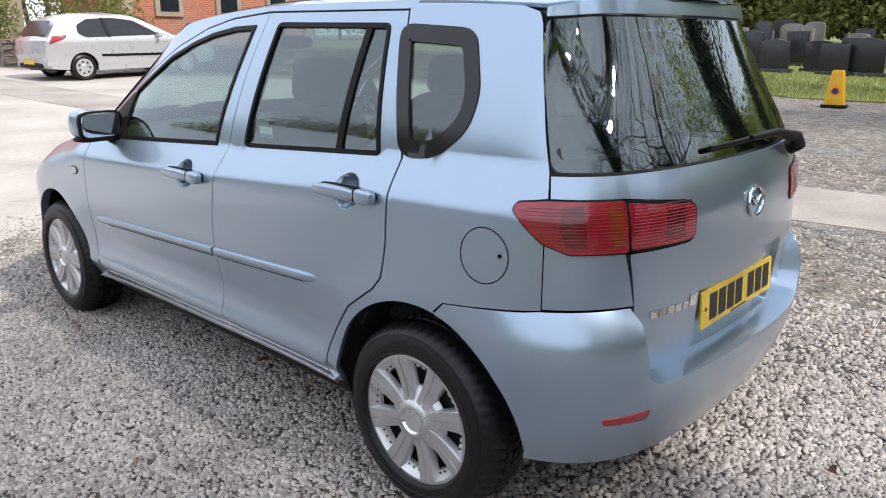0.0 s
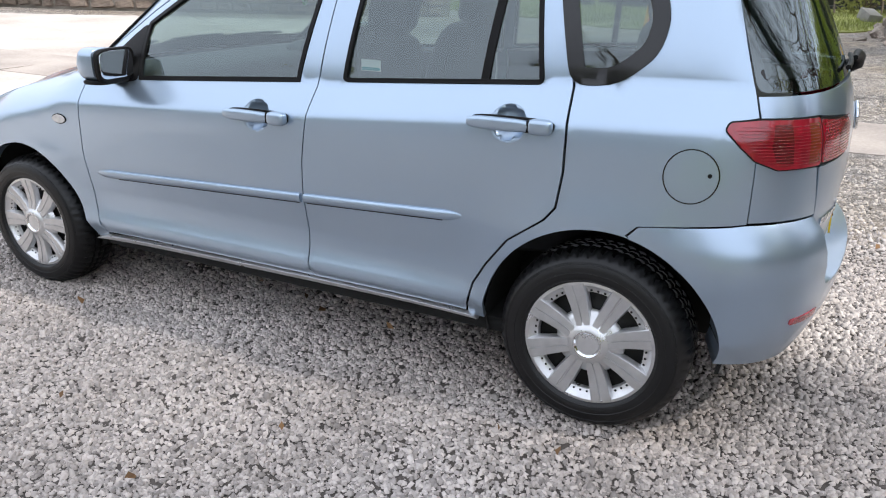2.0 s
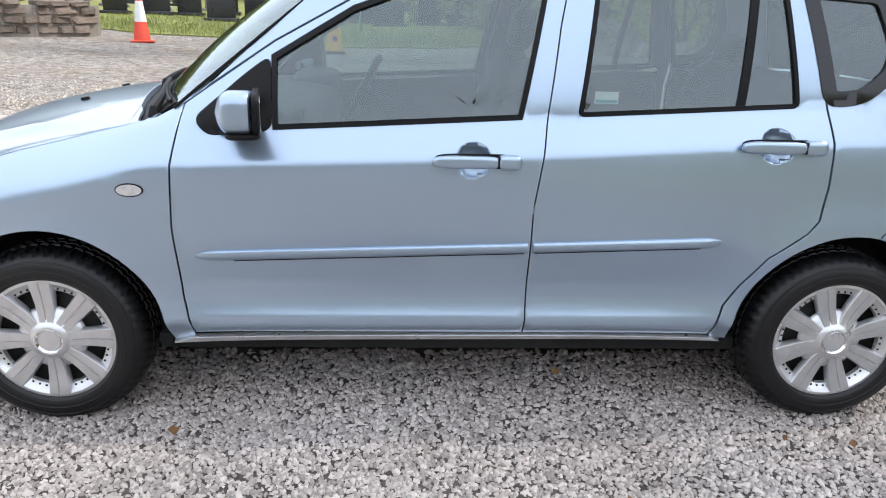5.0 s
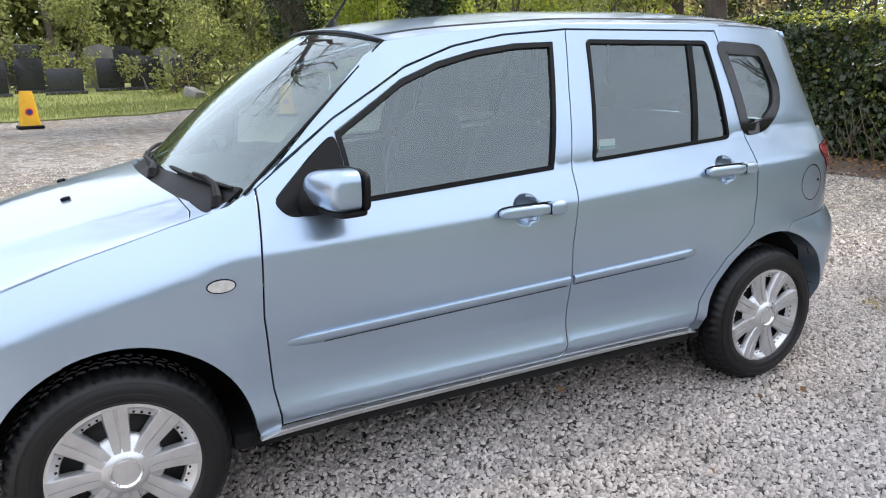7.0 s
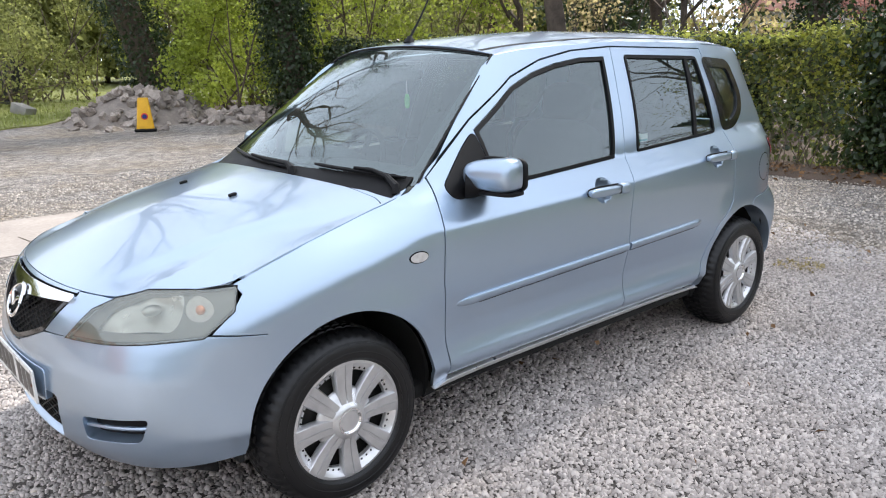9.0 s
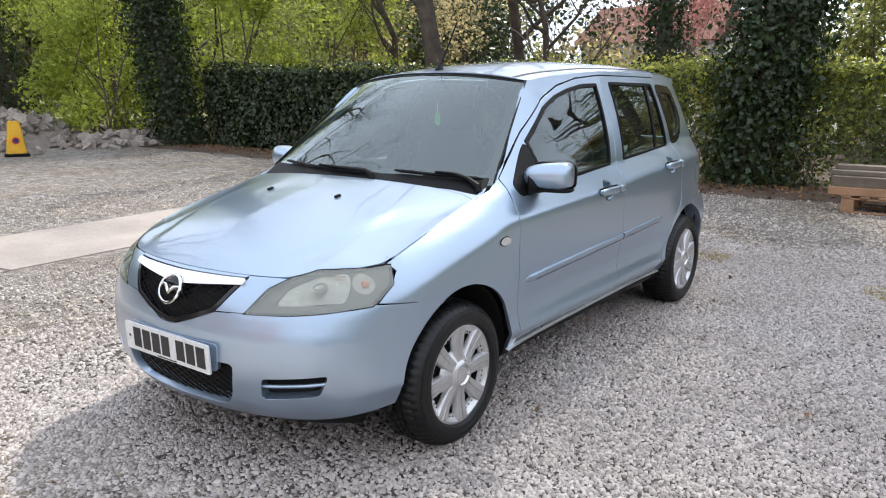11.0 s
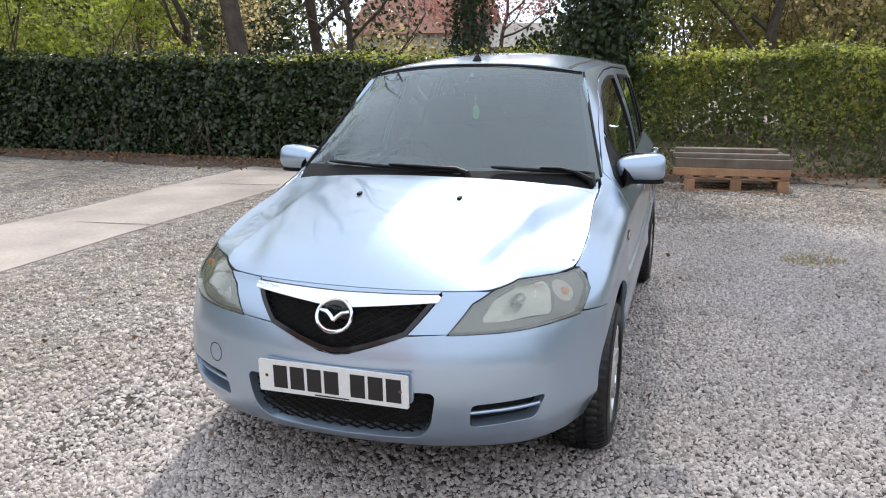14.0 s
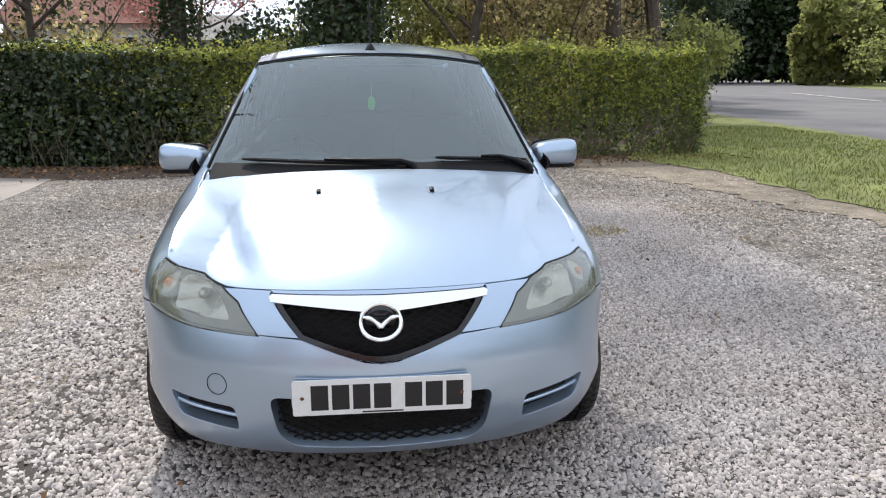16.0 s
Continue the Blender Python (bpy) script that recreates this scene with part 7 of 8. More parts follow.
SLEEVE = mat("white_reflective_sleeve", (0.80, 0.80, 0.80), 0.35, amount=0.12, scale=10)
RUBBLE = mat("broken_concrete_and_brick", (0.40, 0.345, 0.30), 0.95, amount=0.4, scale=5, fine=40, bump=0.5, bump_scale=40, per_piece=0.35)


def brick_mat(name):
    m = bpy.data.materials.new(name)
    m.use_nodes = True
    n, l = m.node_tree.nodes, m.node_tree.links
    b = n["Principled BSDF"]
    tc, mp, br, nz, mx = n.new("ShaderNodeTexCoord"), n.new("ShaderNodeMapping"), n.new("ShaderNodeTexBrick"), n.new("ShaderNodeTexNoise"), n.new("ShaderNodeMix")
    mp.inputs["Rotation"].default_value = (0, 0, 0)
    l.new(tc.outputs["Object"], mp.inputs["Vector"])
    sp, cb = n.new("ShaderNodeSeparateXYZ"), n.new("ShaderNodeCombineXYZ")
    l.new(mp.outputs["Vector"], sp.inputs[0])
    ad = n.new("ShaderNodeMath")
    l.new(sp.outputs["X"], ad.inputs[0])
    l.new(sp.outputs["Y"], ad.inputs[1])
    l.new(ad.outputs[0], cb.inputs["X"])
    l.new(sp.outputs["Z"], cb.inputs["Y"])
    l.new(cb.outputs[0], br.inputs["Vector"])
    br.inputs["Color1"].default_value, br.inputs["Color2"].default_value, br.inputs["Mortar"].default_value = (0.48, 0.15, 0.08, 1), (0.36, 0.11, 0.06, 1), (0.40, 0.30, 0.24, 1)
    br.inputs["Scale"].default_value, br.inputs["Brick Width"].default_value, br.inputs["Row Height"].default_value, br.inputs["Mortar Size"].default_value = 1.0, 0.225, 0.075, 0.008
    l.new(tc.outputs["Object"], nz.inputs["Vector"])
    nz.inputs["Scale"].default_value, nz.inputs["Detail"].default_value = 1.5, 5
    mx.data_type, mx.blend_type = "RGBA", "MULTIPLY"
    mx.inputs["Factor"].default_value = 0.6
    l.new(br.outputs["Color"], mx.inputs["A"])
    l.new(nz.outputs["Color"], mx.inputs["B"])
    l.new(br.outputs["Color"], b.inputs["Base Color"])
    b.inputs["Roughness"].default_value = 0.9
    return m


BRICK = brick_mat("red_brickwork")


def gravestone(x, y, w, h, style, stone, turn, label):
    z = float(ground_z(x, y)) + 0.02
    g = empty("gravestone", label, "gravestone", "gravestones on the lawn", (x, y, z))
    m = pose(x, y, z + 0.10, 90, 0, turn)
    if style == 0:
        o = [(-w / 2, 0), (w / 2, 0), (w / 2, h), (-w / 2, h)]
    elif style == 1:
        o = [(-w / 2, 0), (w / 2, 0), (w / 2, h * 0.88)] + [(w / 2 * math.cos(a), h * 0.88 + 0.12 * h * math.sin(a)) for a in np.linspace(0.3, math.pi - 0.3, 9)] + [(-w / 2, h * 0.88)]
    else:
        o = [(-w / 2, 0), (w / 2, 0), (w * 0.47, h * 0.9), (0, h), (-w * 0.47, h * 0.9)]
    bm = bmesh.new()
    add_prism(bm, o, m @ Matrix.Translation((0, 0, -0.05)), 0.10, 0.008)
    part("headstone", bm, stone, g)
    part("plinth", box((x, y, z + 0.05), (w + 0.16, 0.30, 0.12), (0, 0, turn), bevel=0.012), stone, g)


GRAVES = [(-6.8, 20.8, 0.85, 0.85, 2), (-5.95, 22.0, 0.8, 0.80, 1), (-5.3, 21.2, 0.75, 0.75, 0), (-4.55, 21.4, 0.95, 0.95, 2), (-3.6, 21.8, 0.6, 0.9, 0), (-2.75, 23.2, 0.75, 0.95, 1), (-1.85, 22.1, 0.95, 0.65, 0),
          (-0.55, 23.1, 0.75, 0.90, 0), (0.55, 23.3, 1.05, 0.72, 1), (1.6, 23.4, 0.62, 0.88, 0), (-10.1, 21.4, 0.7, 1.0, 1), (-9.1, 22.2, 0.8, 1.0, 0), (-8.2, 22.6, 0.75, 1.05, 2), (-7.4, 24.4, 0.7, 1.0, 0)]
for i, (x, y, w, h, s) in enumerate(GRAVES):
    gravestone(x, y, w, h, s, GRANITE, (i * 37 % 9) - 4, "dark polished granite gravestone on the lawn")
rr = random.Random(3)
for row, y in enumerate((25.6, 28.4, 31.5, 35.0)):
    for k in range(11):
        x = -15 + k * 1.75 + rr.uniform(-0.35, 0.35) - row * 0.6
        st = GRANITE if rr.random() < 0.55 else GREY_STONE
        gravestone(x, y + rr.uniform(-0.4, 0.4), rr.uniform(0.6, 0.95), rr.uniform(0.75, 1.35), rr.randint(0, 2), st, rr.uniform(-6, 6), "dark granite gravestone in the older rows" if st is GRANITE else "weathered grey stone gravestone in the older rows")
zb = float(ground_z(1.1, 18.5))
tagged(part("stone_block", box((1.1, 18.5, zb + 0.14), (0.34, 0.5, 0.26), (18, 6, 30), bevel=0.03), GREY_STONE), "pale stone block lying on the grass", "stone block")

# low wall of rough stones
WALL = [(-30.0, 1.0), (-21.7, 5.3), (-18.6, 8.2), (-15.1, 9.4), (-8.8, 13.2), (-7.95, 14.1)]


def chunk_mesh(name, seed, size=(1, 1, 1), rough=0.16):
    r = random.Random(seed)
    bm = bmesh.new()
    bmesh.ops.create_cube(bm, size=1.0)
    bmesh.ops.bevel(bm, geom=list(bm.edges), offset=0.12, segments=1, affect="EDGES")
    for v in bm.verts:
        v.co = Vector((v.co.x * size[0] * (1 + r.uniform(-rough, rough)), v.co.y * size[1] * (1 + r.uniform(-rough, rough)), v.co.z * size[2] * (1 + r.uniform(-rough, rough))))
    me = bpy.data.meshes.new(name)
    bm.to_mesh(me)
    bm.free()
    return me


stone_wall = empty("stone_wall", "low dry-looking wall of brown-grey rough stones", "wall", at=(-15.8, 8.1, 0))
stone_wall["kind"] = "structure"
chunks = []
for i in range(7):
    me = chunk_mesh("walling_stone", 200 + i, (1, 0.9, 0.9))
    me.materials.append(WALL_STONE)
    chunks.append(me)
core = bmesh.new()
count = 0
for (xa, ya), (xb, yb) in zip(WALL, WALL[1:]):
    L = math.hypot(xb - xa, yb - ya)
    ang = math.degrees(math.atan2(yb - ya, xb - xa))
    za, zb = float(ground_z(xa, ya)), float(ground_z(xb, yb))
    m = pose((xa + xb) / 2, (ya + yb) / 2, (za + zb) / 2 + 0.30, 0, 0, ang)
    add_box(core, ((xa + xb) / 2, (ya + yb) / 2, (za + zb) / 2 + 0.28), (L + 0.1, 0.26, 0.66), (0, -math.degrees(math.asin((zb - za) / L)), ang))
    for course in range(4):
        s = 0.0
        while s < L:
            wd = rr.uniform(0.26, 0.55)
            hgt = (0.19, 0.18, 0.17, 0.11)[course]
            f = (s + wd / 2) / L
            if f < 1 and count < 330:
                count += 1
                o = new("stone", chunks[rr.randint(0, 6)])
                o.parent = stone_wall
                zz = za + (zb - za) * f + 0.05 + (0.09, 0.28, 0.455, 0.60)[course]
                q = pose(xa + (xb - xa) * f, ya + (yb - ya) * f, zz, rr.uniform(-3, 3), rr.uniform(-3, 3), ang + rr.uniform(-3, 3)) @ Matrix.Diagonal((wd * 0.97, 0.40 + rr.uniform(-0.03, 0.04) + (0.06 if course == 3 else 0), hgt * 0.96, 1))
                o.matrix_basis = Matrix.Translation(-stone_wall.location) @ q
            s += wd
part("mortar_core", core, MORTAR, stone_wall)

# chapel: brick ranges with stone dressings
chapel = empty("chapel", "red brick chapel with buff stone dressings", "building", at=(-29, 12, 0))


def wall_box(name, c, s, material, parent, label="", bevel=0.0):
    return part(name, box(c, s, bevel=bevel), material, parent, label, False)


zc = float(ground_z(-29, 12))
wall_box("brick_wall", (-29.5, 15.5, zc + 2.6), (5.0, 9.0, 5.4), BRICK, chapel)
wall_box("brick_wall", (-30.5, 3.6, zc + 2.6), (6.0, 7.0, 5.4), BRICK, chapel)
wall_box("stone_pier", (-27.35, 7.35, zc + 2.4), (0.7, 0.8, 4.8), SANDSTONE, chapel, bevel=0.03)
for y in (11.3, 19.6):
    wall_box("stone_quoin", (-26.95, y, zc + 2.5), (0.2, 0.45, 5.0), SANDSTONE, chapel, bevel=0.02)
for y in (13.0, 15.6, 18.0):
    w = wall_box("stone_window", (-26.97, y, zc + 2.35), (0.14, 1.15, 1.9), SANDSTONE, chapel, bevel=0.02)
    wall_box("window_pane", (-26.89, y, zc + 2.35), (0.04, 0.75, 1.5), PANE_DARK, w)
bm = bmesh.new()
add_prism(bm, [(10.6, zc + 5.2), (20.4, zc + 5.2), (15.5, zc + 9.0)], Matrix(((0, 0, 1, -32.4), (1, 0, 0, 0), (0, 1, 0, 0), (0, 0, 0, 1))), 5.8)
part("slate_roof", bm, GREY_STONE, chapel, "grey slate roof", False)
bush(120, -25.0, 9.2, 3.4, 3.0, 3.4, LEAF_OLIVE, "dark evergreen shrub before the chapel", 4200, 0.13)
bush(121, -24.0, 5.6, 2.0, 1.8, 2.2, LEAF_OLIVE, "bare brown shrub before the chapel", 1500, 0.10)

# house behind the hedge
house = empty("house", "cream house with a red tiled roof beyond the hedge", "house", at=(38, 14, 0))
zh = 0.1
wall_box("house_wall", (38.5, 14.2, zh + 1.9), (6.0, 7.2, 3.8), RENDERED, house)
wall_box("wing_wall", (38.0, 8.6, zh + 1.5), (5.0, 4.0, 3.0), RENDERED, house)
bm = bmesh.new()
add_prism(bm, [(-3.5, 0), (3.5, 0), (0, 2.2)], Matrix(((1, 0, 0, 38.5), (0, 0, 1, 10.3), (0, 1, 0, zh + 3.7), (0, 0, 0, 1))), 7.8)
rfo = part("tiled_roof", bm, TILE, house, "", False)
wall_box("chimney", (38.5, 12.0, zh + 6.2), (0.7, 0.9, 1.6), BRICK, rfo)
bm = bmesh.new()
add_prism(bm, [(-2.9, 0), (2.9, 0), (0, 1.4)], Matrix(((1, 0, 0, 38.0), (0, 0, 1, 6.4), (0, 1, 0, zh + 2.9), (0, 0, 0, 1))), 4.0)
part("wing_roof", bm, GREY_STONE, house, "", False)
for y, z, w in ((16.4, 2.6, 1.2), (13.8, 2.6, 1.2), (11.8, 2.6, 0.9), (9.4, 1.9, 1.1), (7.6, 1.9, 0.8)):
    x = 35.48 if y > 10.6 else 35.48
    wf = wall_box("window", (x, y, zh + z), (0.08, w, 1.1), WHITE_PAINT, house)
    wall_box("window_pane", (x - 0.03, y, zh + z), (0.06, w - 0.18, 0.92), PANE_DARK, wf)

# ---- loose things in the yard ----


def traffic_cone(x, y, h, label):
    z = float(ground_z(x, y))
    c = empty("traffic_cone", label, "traffic cone", at=(x, y, z))
    m = Matrix.Translation((x, y, z))
    part("base_plate", box((x, y, z + 0.02), (0.46, 0.46, 0.04), (0, 0, 20), bevel=0.015), CONE_RED, c)
    r0, r1 = 0.17, 0.035
    part("cone_body", add_lathe(bmesh.new(), [(r0, 0.03), (r0 - 0.01, 0.05), (r1 + 0.01, h - 0.02), (r1, h), (0, h)], m, 28), CONE_RED, c)

    def rad(s):
        return r0 - 0.01 + (r1 + 0.01 - r0 + 0.01) * s
    part("white_sleeve", add_lathe(bmesh.new(), [(rad(0.40) + 0.004, 0.40 * h), (rad(0.80) + 0.004, 0.80 * h)], m, 28), SLEEVE, c)
    return c


traffic_cone(-6.75, 13.35, 1.0, "orange-red traffic cone with a white band on the gravel")


def yellow_marker(x, y, turn, label):
    z = float(ground_z(x, y))
    b = empty("yellow_bollard", label, "bollard", "yellow parking bollards", (x, y, z))
    m = pose(x, y, z, 0, 0, turn)
    bm = bmesh.new()
    rows = []
    for hh, s in ((0.05, 0.17), (0.09, 0.165), (0.62, 0.105), (0.66, 0.095)):
        o = round_poly([(-s, -s * 0.8), (s, -s * 0.8), (s, s * 0.8), (-s, s * 0.8)], 0.04, 3)
        rows.append([bm.verts.new(m @ Vector((px, py, hh))) for px, py in o])
    for a, c in zip(rows, rows[1:]):
        for i in range(len(a)):
            bm.faces.new((a[i], a[(i + 1) % len(a)], c[(i + 1) % len(a)], c[i]))
    bm.faces.new(rows[-1])
    part("body", bm, YELLOW, b)
    part("base", box((x, y, z + 0.03), (0.42, 0.36, 0.06), (0, 0, turn), bevel=0.02), BLACK_PLASTIC, b)
    for sgn in (-1, 1):
        q = m @ pose(0, sgn * 0.118, 0.30, 90 - sgn * 5.5, 0, 0)
        part("round_sign", add_lathe(bmesh.new(), [(0, 0.012), (0.065, 0.012), (0.068, 0.0)], q @ (Matrix() if sgn < 0 else pose(0, 0, 0, 180, 0, 0)), 24), CONE_RED, b, "faded red and blue disc")
        part("sign_centre", add_lathe(bmesh.new(), [(0, 0.014), (0.045, 0.014), (0.046, 0.0)], q @ (Matrix() if sgn < 0 else pose(0, 0, 0, 180, 0, 0)), 24), SIGN_BLUE, b)
    return b


SIGN_BLUE = mat("faded_blue_disc", (0.03, 0.05, 0.22), 0.5, amount=0.3)
yellow_marker(-2.78, 12.75, 8, "yellow plastic bollard with a round sign on the gravel")
yellow_marker(1.92, 12.65, -20, "yellow plastic bollard in front of the rubble heap")

rubble = empty("rubble_heap", "heap of broken concrete and brick rubble", "rubble", at=(2.9, 14.7, float(ground_z(2.9, 14.7))))
bm = bmesh.new()
rows = []


def heap(x, y):
    d = ((x - 2.75) / 1.75) ** 2 + ((y - 14.8) / 1.15) ** 2
    t = ((x - 4.5) / 1.3) ** 2 + ((y - 13.4) / 0.7) ** 2
    return max(0.0, 0.72 * (1 - d)) + max(0.0, 0.26 * (1 - t))


hx, hy = np.linspace(0.6, 6.2, 34), np.linspace(12.4, 16.4, 26)
rows = [[bm.verts.new((x, y, float(ground_z(x, y)) - 0.03 + heap(x, y) * 0.92 + (rr.uniform(0, 0.05) if heap(x, y) > 0 else 0))) for x in hx] for y in hy]
for a, b in zip(rows, rows[1:]):
    for i in range(len(a) - 1):
        if max(heap(v.co.x, v.co.y) for v in (a[i], a[i + 1], b[i], b[i + 1])) > 0:
            bm.faces.new((a[i], a[i + 1], b[i + 1], b[i]))
part("heap_core", bm, RUBBLE, rubble, "", False)
chunks = []
for i in range(8):
    me = chunk_mesh("rubble_chunk", 300 + i, (1, 0.8, 0.6), 0.3)
    me.materials.append(RUBBLE)
    chunks.append(me)
n = 0
while n < 290:
    x, y = rr.uniform(0.7, 5.9), rr.uniform(12.6, 16.2)
    h = heap(x, y)
    if h <= 0.0 and rr.random() > 0.06:
        continue
    o = new("rubble_piece", chunks[rr.randint(0, 7)])
    o.parent = rubble
    s = rr.uniform(0.08, 0.20) * (1.5 if rr.random() < 0.15 else 1)
    q = pose(x, y, float(ground_z(x, y)) + h + s * 0.1, rr.uniform(0, 360), rr.uniform(-40, 40), rr.uniform(0, 360)) @ Matrix.Diagonal((s * 1.3, s, s, 1))
    o.matrix_basis = Matrix.Translation(-rubble.location) @ q
    n += 1


def plank(name, parent, c, s, material, rot=(0, 0, 0)):
    return part(name, box(c, s, rot, bevel=0.006, segs=1), material, parent, "", False)


pal = empty("pallet", "pale wooden pallet lying on the gravel by the hedge", "pallet", at=(5.0, -1.55, -0.018))
for x in (4.66, 5.05, 5.44):
    for y in (-1.03, -1.57, -2.11):
        plank("block", pal, (x, y, 0.066), (0.10, 0.13, 0.136), WOOD_NEW)
    plank("bottom_board", pal, (x, -1.57, -0.008), (0.10, 1.20, 0.018), WOOD_NEW)
    plank("stringer_board", pal, (x, -1.57, 0.143), (0.10, 1.20, 0.02), WOOD_NEW)
for i in range(7):
    plank("deck_board", pal, (5.05, -1.02 - i * 0.183, 0.164), (0.90, 0.10, 0.022), WOOD_NEW, (0, 0, rr.uniform(-1, 1)))
front = tagged(plank("timber_plank", None, (4.65, -1.50, 0.222), (0.045, 1.36, 0.092), WOOD_NEW, (0, 0, 0.6)), "reddish-brown timber plank standing on edge on a pallet", "timber")
for y in (-1.00, -1.42, -1.68, -2.03):
    tagged(plank("wood_offcut", None, (4.86, y, 0.2225), (0.42, 0.16 if y in (-1.00, -2.03) else 0.09, 0.093), WOOD_NEW, (0, 0, rr.uniform(-3, 3))), "pale wood offcut laid as a spacer under boards", "offcut", "spacers under the boards")
for x, z, w, dy, hgt in ((4.74, 0.326, 0.16, 0.00, 0.112), (4.92, 0.326, 0.16, 0.03, 0.112), (5.10, 0.326, 0.16, 0.05, 0.112), (5.28, 0.326, 0.15, -0.02, 0.112),
                         (4.87, 0.410, 0.20, 0.03, 0.054), (5.09, 0.410, 0.20, 0.08, 0.054), (5.02, 0.462, 0.20, 0.08, 0.048)):
    tagged(part("timber_board", box((x, -1.52 + dy, z), (w, 1.36 if z < 0.45 else 1.22, hgt), (0, 0, rr.uniform(-1.0, 1.0)), bevel=0.006), WOOD_OLD, None, "", False), "weathered grey-brown timber board stacked over a pallet", "timber", "stacked boards")

# weeds and dead leaves on the gravel
def tuft(seed, x, y, r0, n, label):
    r = np.random.default_rng(seed)
    a, d = r.uniform(0, 6.28, n), r0 * np.sqrt(r.uniform(0, 1, n))
    P = np.stack((x + d * np.cos(a), y + d * np.sin(a), ground_z(x, y) + 0.02 + r.uniform(0, 0.03, n)), 1)
    e = tagged(leaves("weed_patch", P, 0.02, LEAF_BROWN, None, seed, "", 0.9), label, "weeds", kind="stuff")
    return e


tuft(130, 0.9, -1.95, 0.22, 260, "sparse flat weeds in the gravel")
tuft(131, 1.35, -0.55, 0.16, 160, "sparse flat weeds in the gravel")
tuft(132, 1.6, 0.3, 0.2, 140, "sparse flat weeds in the gravel")
LITTER = mat("dry_brown_leaf", (0.26, 0.14, 0.06), 0.8, amount=0.5, scale=4, island=0.4)
r_ = np.random.default_rng(140)
yy = r_.uniform(-6, 13, 2600)
P = np.stack((hedge_x(yy) - 0.1 - np.abs(r_.normal(0, 0.55, 2600)), yy, 0 * yy), 1)
P[:, 2] = ground_z(P[:, 0], P[:, 1]) + 0.02
tagged(leaves("leaf_litter", P, 0.055, LITTER, None, 141, "", 1.4), "dry brown leaves along the hedge foot", "leaves", kind="stuff")
P = np.stack((r_.uniform(-4, 3, 90), r_.uniform(-4, 3, 90), np.full(90, 0.025)), 1)
tagged(leaves("leaf_litter", P, 0.035, LITTER, None, 142, "", 1.4), "a few dry leaves on the gravel", "leaves", kind="stuff")


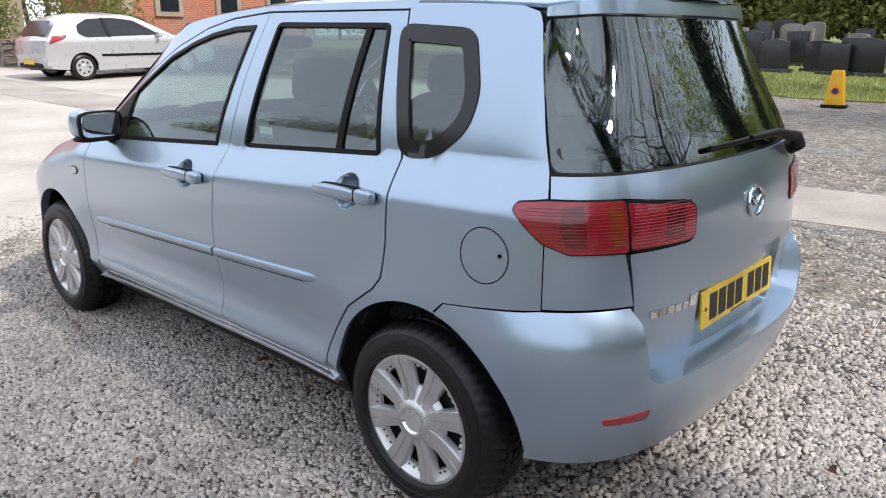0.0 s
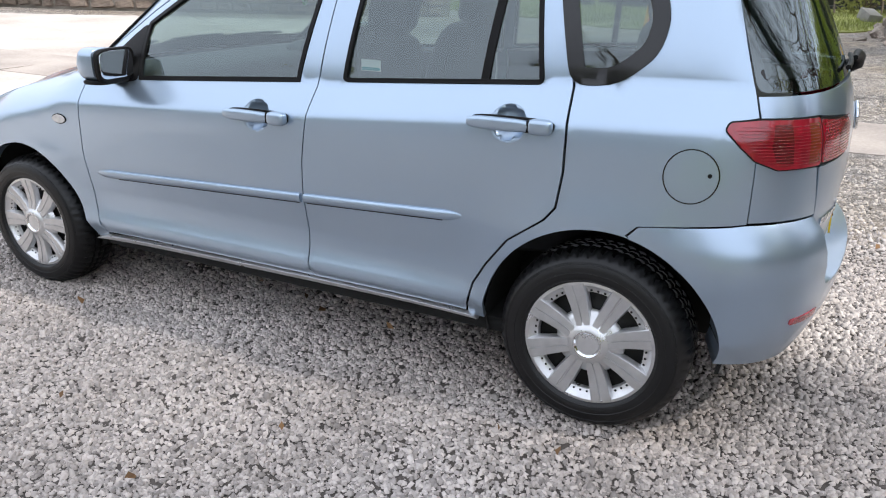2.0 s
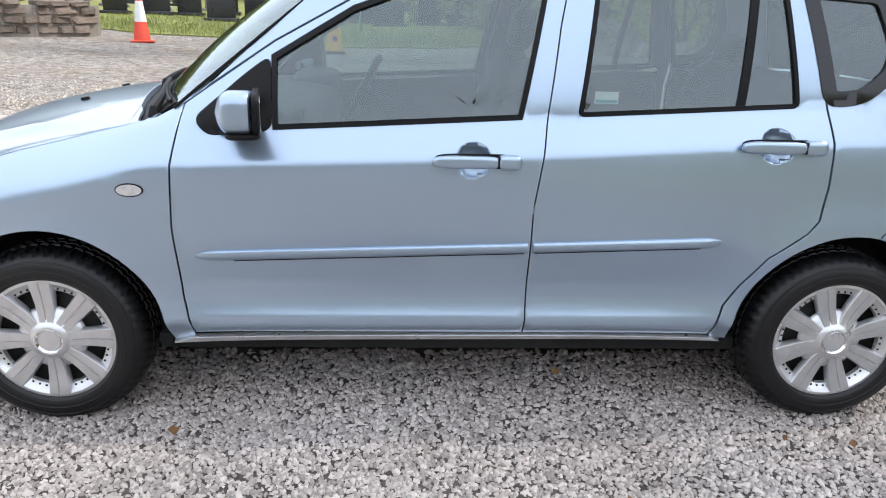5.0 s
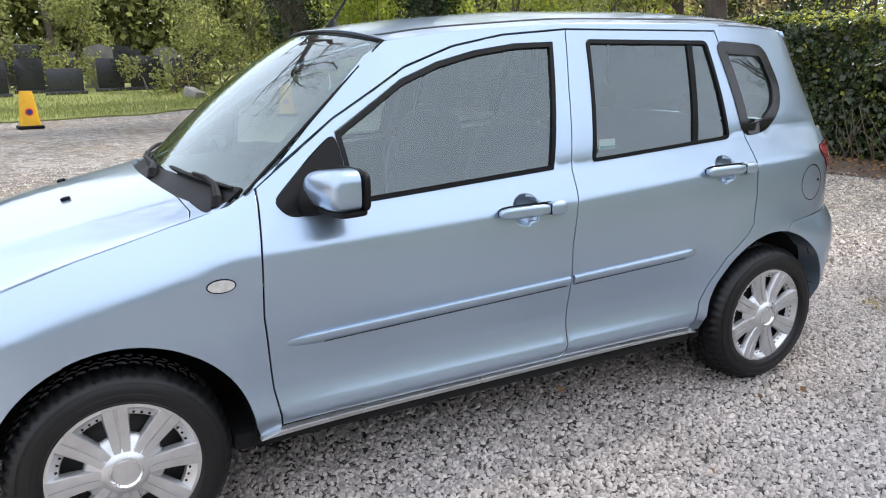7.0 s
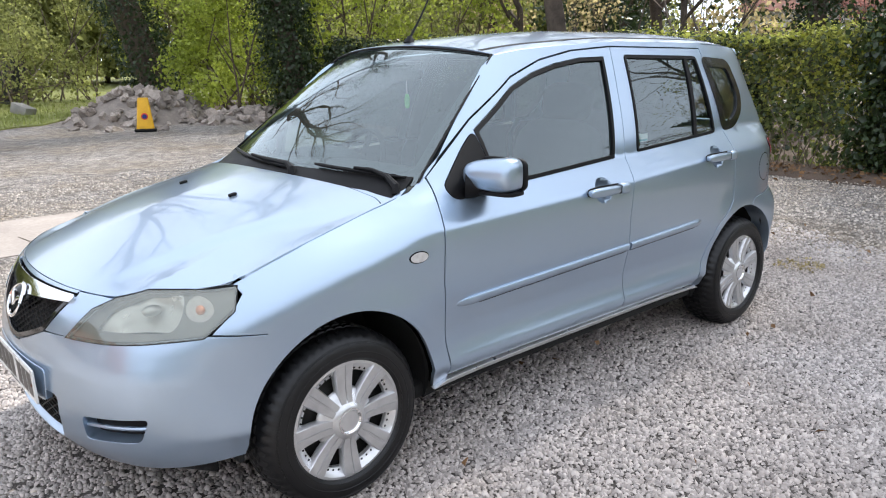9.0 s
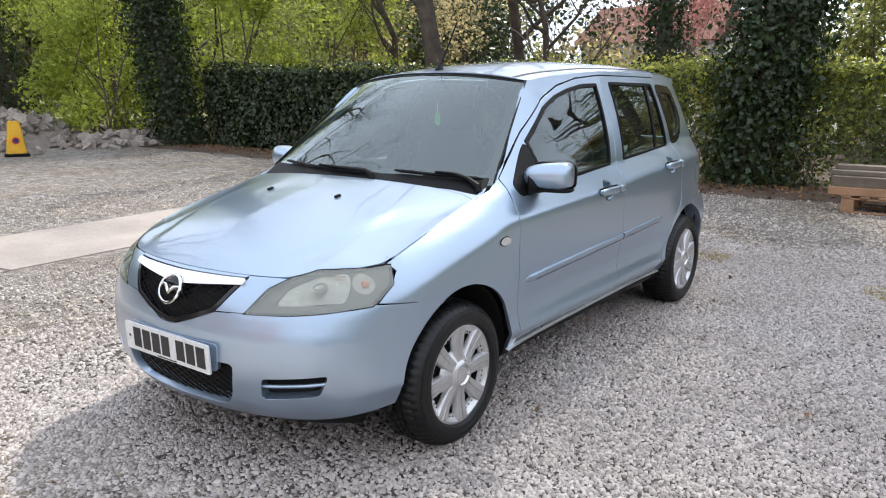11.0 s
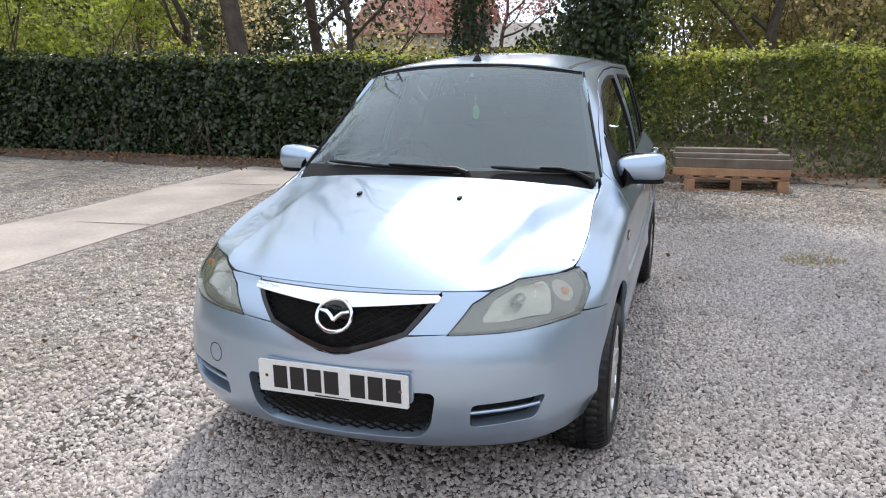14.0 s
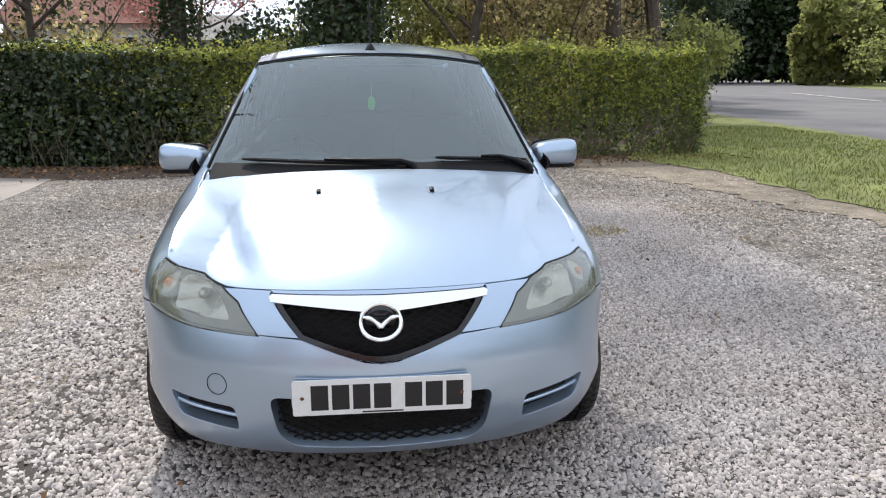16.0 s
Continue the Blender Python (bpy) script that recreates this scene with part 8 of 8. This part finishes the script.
# ---- the white hatchback by the wall ----
def far_car():
    c = empty("white_hatchback", "silver-white three-door hatchback parked by the stone wall", "car", at=(-16.25, 5.12, 0))
    head = math.degrees(math.atan2(7.66 - 5.12, -16.42 + 16.25))
    pitch = math.degrees(math.atan2(float(ground_z(-16.42, 7.66)) - float(ground_z(-16.25, 5.12)), 2.6))
    # the rear wheel that faces the yard stands on the given place
    M = pose(-16.25, 5.12, float(ground_z(-16.25, 5.12)), 0, 0, head) @ pose(0, 0, 0, 0, -pitch, 0) @ Matrix.Translation((0, 0.80, 0))
    SIL = mat("silver_white_paint", (0.56, 0.56, 0.58), 0.3, 0.4, amount=0.05, coat=1.0)
    GL = mat("dark_car_glass", (0.03, 0.035, 0.04), 0.06, amount=0.3)

    def W(x, z):
        base = 0.83 - 0.10 * smooth(2.4, 3.3, x) ** 2 - 0.08 * smooth(-0.3, -0.75, x) - 0.05 * smooth(0.45, 0.2, z)
        return base - 0.27 * np.clip((z - 0.88) / 0.55, 0, 1) ** 1.2

    def side(x, z, out=0.0):
        x, z = np.broadcast_arrays(np.asarray(x, float), np.asarray(z, float))
        p = np.stack((x, -(W(x, z) + out), z), -1)
        return (np.array(M)[:3, :3] @ p[..., None])[..., 0] + np.array(M)[:3, 3]
    TOP = [(3.40, 0.30), (3.46, 0.5), (3.38, 0.68), (3.1, 0.80), (2.55, 0.92), (2.25, 0.97), (1.55, 1.32), (1.3, 1.40), (0.8, 1.44), (0.2, 1.42), (-0.2, 1.36), (-0.42, 1.28), (-0.66, 0.95), (-0.75, 0.88), (-0.78, 0.6), (-0.76, 0.42), (-0.68, 0.28)]
    fa, ra = arc(2.58, 0.29, 0.33, 165, 15, 10), arc(0.0, 0.29, 0.33, 165, 15, 10)
    outline = TOP + [(-0.33, 0.25)] + ra + [(0.33, 0.22), (2.25, 0.22)] + fa + [(2.92, 0.27)]
    win = round_poly([(0.12, 0.93), (-0.05, 1.02), (-0.02, 1.20), (0.25, 1.33), (0.85, 1.36), (1.35, 1.30), (1.95, 0.97)], 0.06)
    cen = tuple(M @ Vector((1.2, 0, 0.6)))
    for sg in (1, -1):
        def sk(x, z, o=0.0):
            x, z = np.broadcast_arrays(np.asarray(x, float), np.asarray(z, float))
            p = np.stack((x, -sg * (W(x, z) + o), z), -1)
            return (np.array(M)[:3, :3] @ p[..., None])[..., 0] + np.array(M)[:3, 3]
        skin_part("body_side", skin_mesh(sk, outline, [win], step=0.09, gap=0, depth=0.03, centre=cen), SIL, c)
        skin_part("side_window", skin_mesh(lambda x, z: sk(x, z, -0.01), win, step=0.12, gap=-0.01, depth=0, centre=cen), GL, c)
        skin_part("rubbing_strip", skin_mesh(lambda x, z: sk(x, z, 0.012), [(0.42, 0.52), (1.98, 0.50), (1.98, 0.555), (0.42, 0.57)], step=0.1, gap=0, depth=0.02, centre=cen), BLACK_PLASTIC, c)
        skin_part("tail_lamp", skin_mesh(lambda x, z: sk(x, z, 0.008), round_poly([(-0.70, 0.80), (-0.35, 0.92), (-0.30, 1.0), (-0.60, 0.99)], 0.04), step=0.06, gap=0, depth=0.03, centre=cen), RED_LENS, c, "red tail lamp")
        skin_part("window_pillar", skin_mesh(lambda x, z: sk(x, z, 0.004), [(0.62, 0.93), (0.70, 0.93), (0.66, 1.36), (0.58, 1.36)], step=0.1, gap=0, depth=0.01, centre=cen), BLACK_PLASTIC, c)
        for wx in (0.0, 2.58):
            m = M @ pose(wx, -sg * 0.80, 0.29, 90, 0, 0 if sg > 0 else 180)
            w = part("wheel", add_lathe(bmesh.new(), [(0.19, 0.0), (0.24, 0.012), (0.28, -0.01), (0.29, -0.04), (0.29, -0.14), (0.25, -0.17)], m, 32), RUBBER, c)
            part("wheel_cover", add_lathe(bmesh.new(), [(0, 0.004), (0.06, 0.004), (0.07, -0.002), (0.17, -0.004), (0.195, 0.002)], m, 28), SILVER, w)
            for k in range(7):
                part("cover_hole", add_lathe(bmesh.new(), [(0, 0.002), (0.022, 0.002), (0.024, -0.002)], m @ pose(0, 0, 0, 0, 0, k * 360 / 7) @ Matrix.Translation((0.125, 0, -0.002)), 10), DARK_VOID, w)
            part("arch_liner", add_lathe(bmesh.new(), [(0.335, -0.02), (0.335, -0.25), (0, -0.25)], m, 24, -10, 190), DARK_VOID, c)
    # the skin across the car, front to back over the roof
    bm = bmesh.new()
    pts = dense(TOP, 0.12)[:-1]
    rows = []
    for x, z in pts:
        w = float(W(x, z))
        crown = 0.05 * smooth(1.25, 1.4, z) + 0.03 * smooth(0.75, 0.9, z) * (x > 2.1)
        bow = 0.07 * (smooth(2.9, 3.2, x) - smooth(-0.4, -0.7, x))
        rows.append([bm.verts.new(M @ Vector((x + float(bow) * (1 - (y / w) ** 2) if w else x, y, z + float(crown) * (1 - (y / w) ** 2)))) for y in np.linspace(-w, w, 13)])
    for a, b in zip(rows, rows[1:]):
        for i in range(12):
            bm.faces.new((a[i], a[i + 1], b[i + 1], b[i]))
    part("body_top", bm, SIL, c)

    def pane(x0, z0, x1, z1, wd, name, material, lift=0.012, nrm=1):
        bm = bmesh.new()
        o = round_poly([(-wd, 0), (wd, 0), (wd * 0.86, 1), (-wd * 0.86, 1)], 0.12, 5)
        L = math.hypot(x1 - x0, z1 - z0)
        nx, nz = -(z1 - z0) / L * nrm, (x1 - x0) / L * nrm
        vs = []
        for y, t in o:
            bw = 0.05 * (1 - (y / 0.8) ** 2)
            vs.append(bm.verts.new(M @ Vector((x0 + (x1 - x0) * t + nx * (lift + bw), y, z0 + (z1 - z0) * t + nz * (lift + bw)))))
        bm.faces.new(vs)
        return part(name, bm, material, c)
    pane(-0.66, 0.96, -0.44, 1.27, 0.62, "rear_window", GL, 0.02, 1)
    pane(2.15, 0.98, 1.58, 1.31, 0.66, "windscreen", GL, 0.012, -1)
    part("rear_bumper", add_bag(bmesh.new(), M @ Vector((-0.70, 0, 0.42)), (0.22, 1.52, 0.26), (0, 0, head), 0.4), SIL, c)
    part("bumper_insert", add_bag(bmesh.new(), M @ Vector((-0.76, 0, 0.35)), (0.14, 1.2, 0.12), (0, 0, head), 0.4), BLACK_PLASTIC, c)
    part("number_plate", box(M @ Vector((-0.835, 0, 0.43)), (0.012, 0.5, 0.11), (0, 0, head)), PLATE_YELLOW, c, "yellow plate")
    part("door_mirror", add_bag(bmesh.new(), M @ Vector((1.85, -0.90, 0.98)), (0.10, 0.18, 0.13), (0, 0, head), 0.6), SIL, c)
    part("floor", box(M @ Vector((1.2, 0, 0.3)), (3.6, 1.2, 0.2), (0, 0, head)), DARK_VOID, c)


far_car()
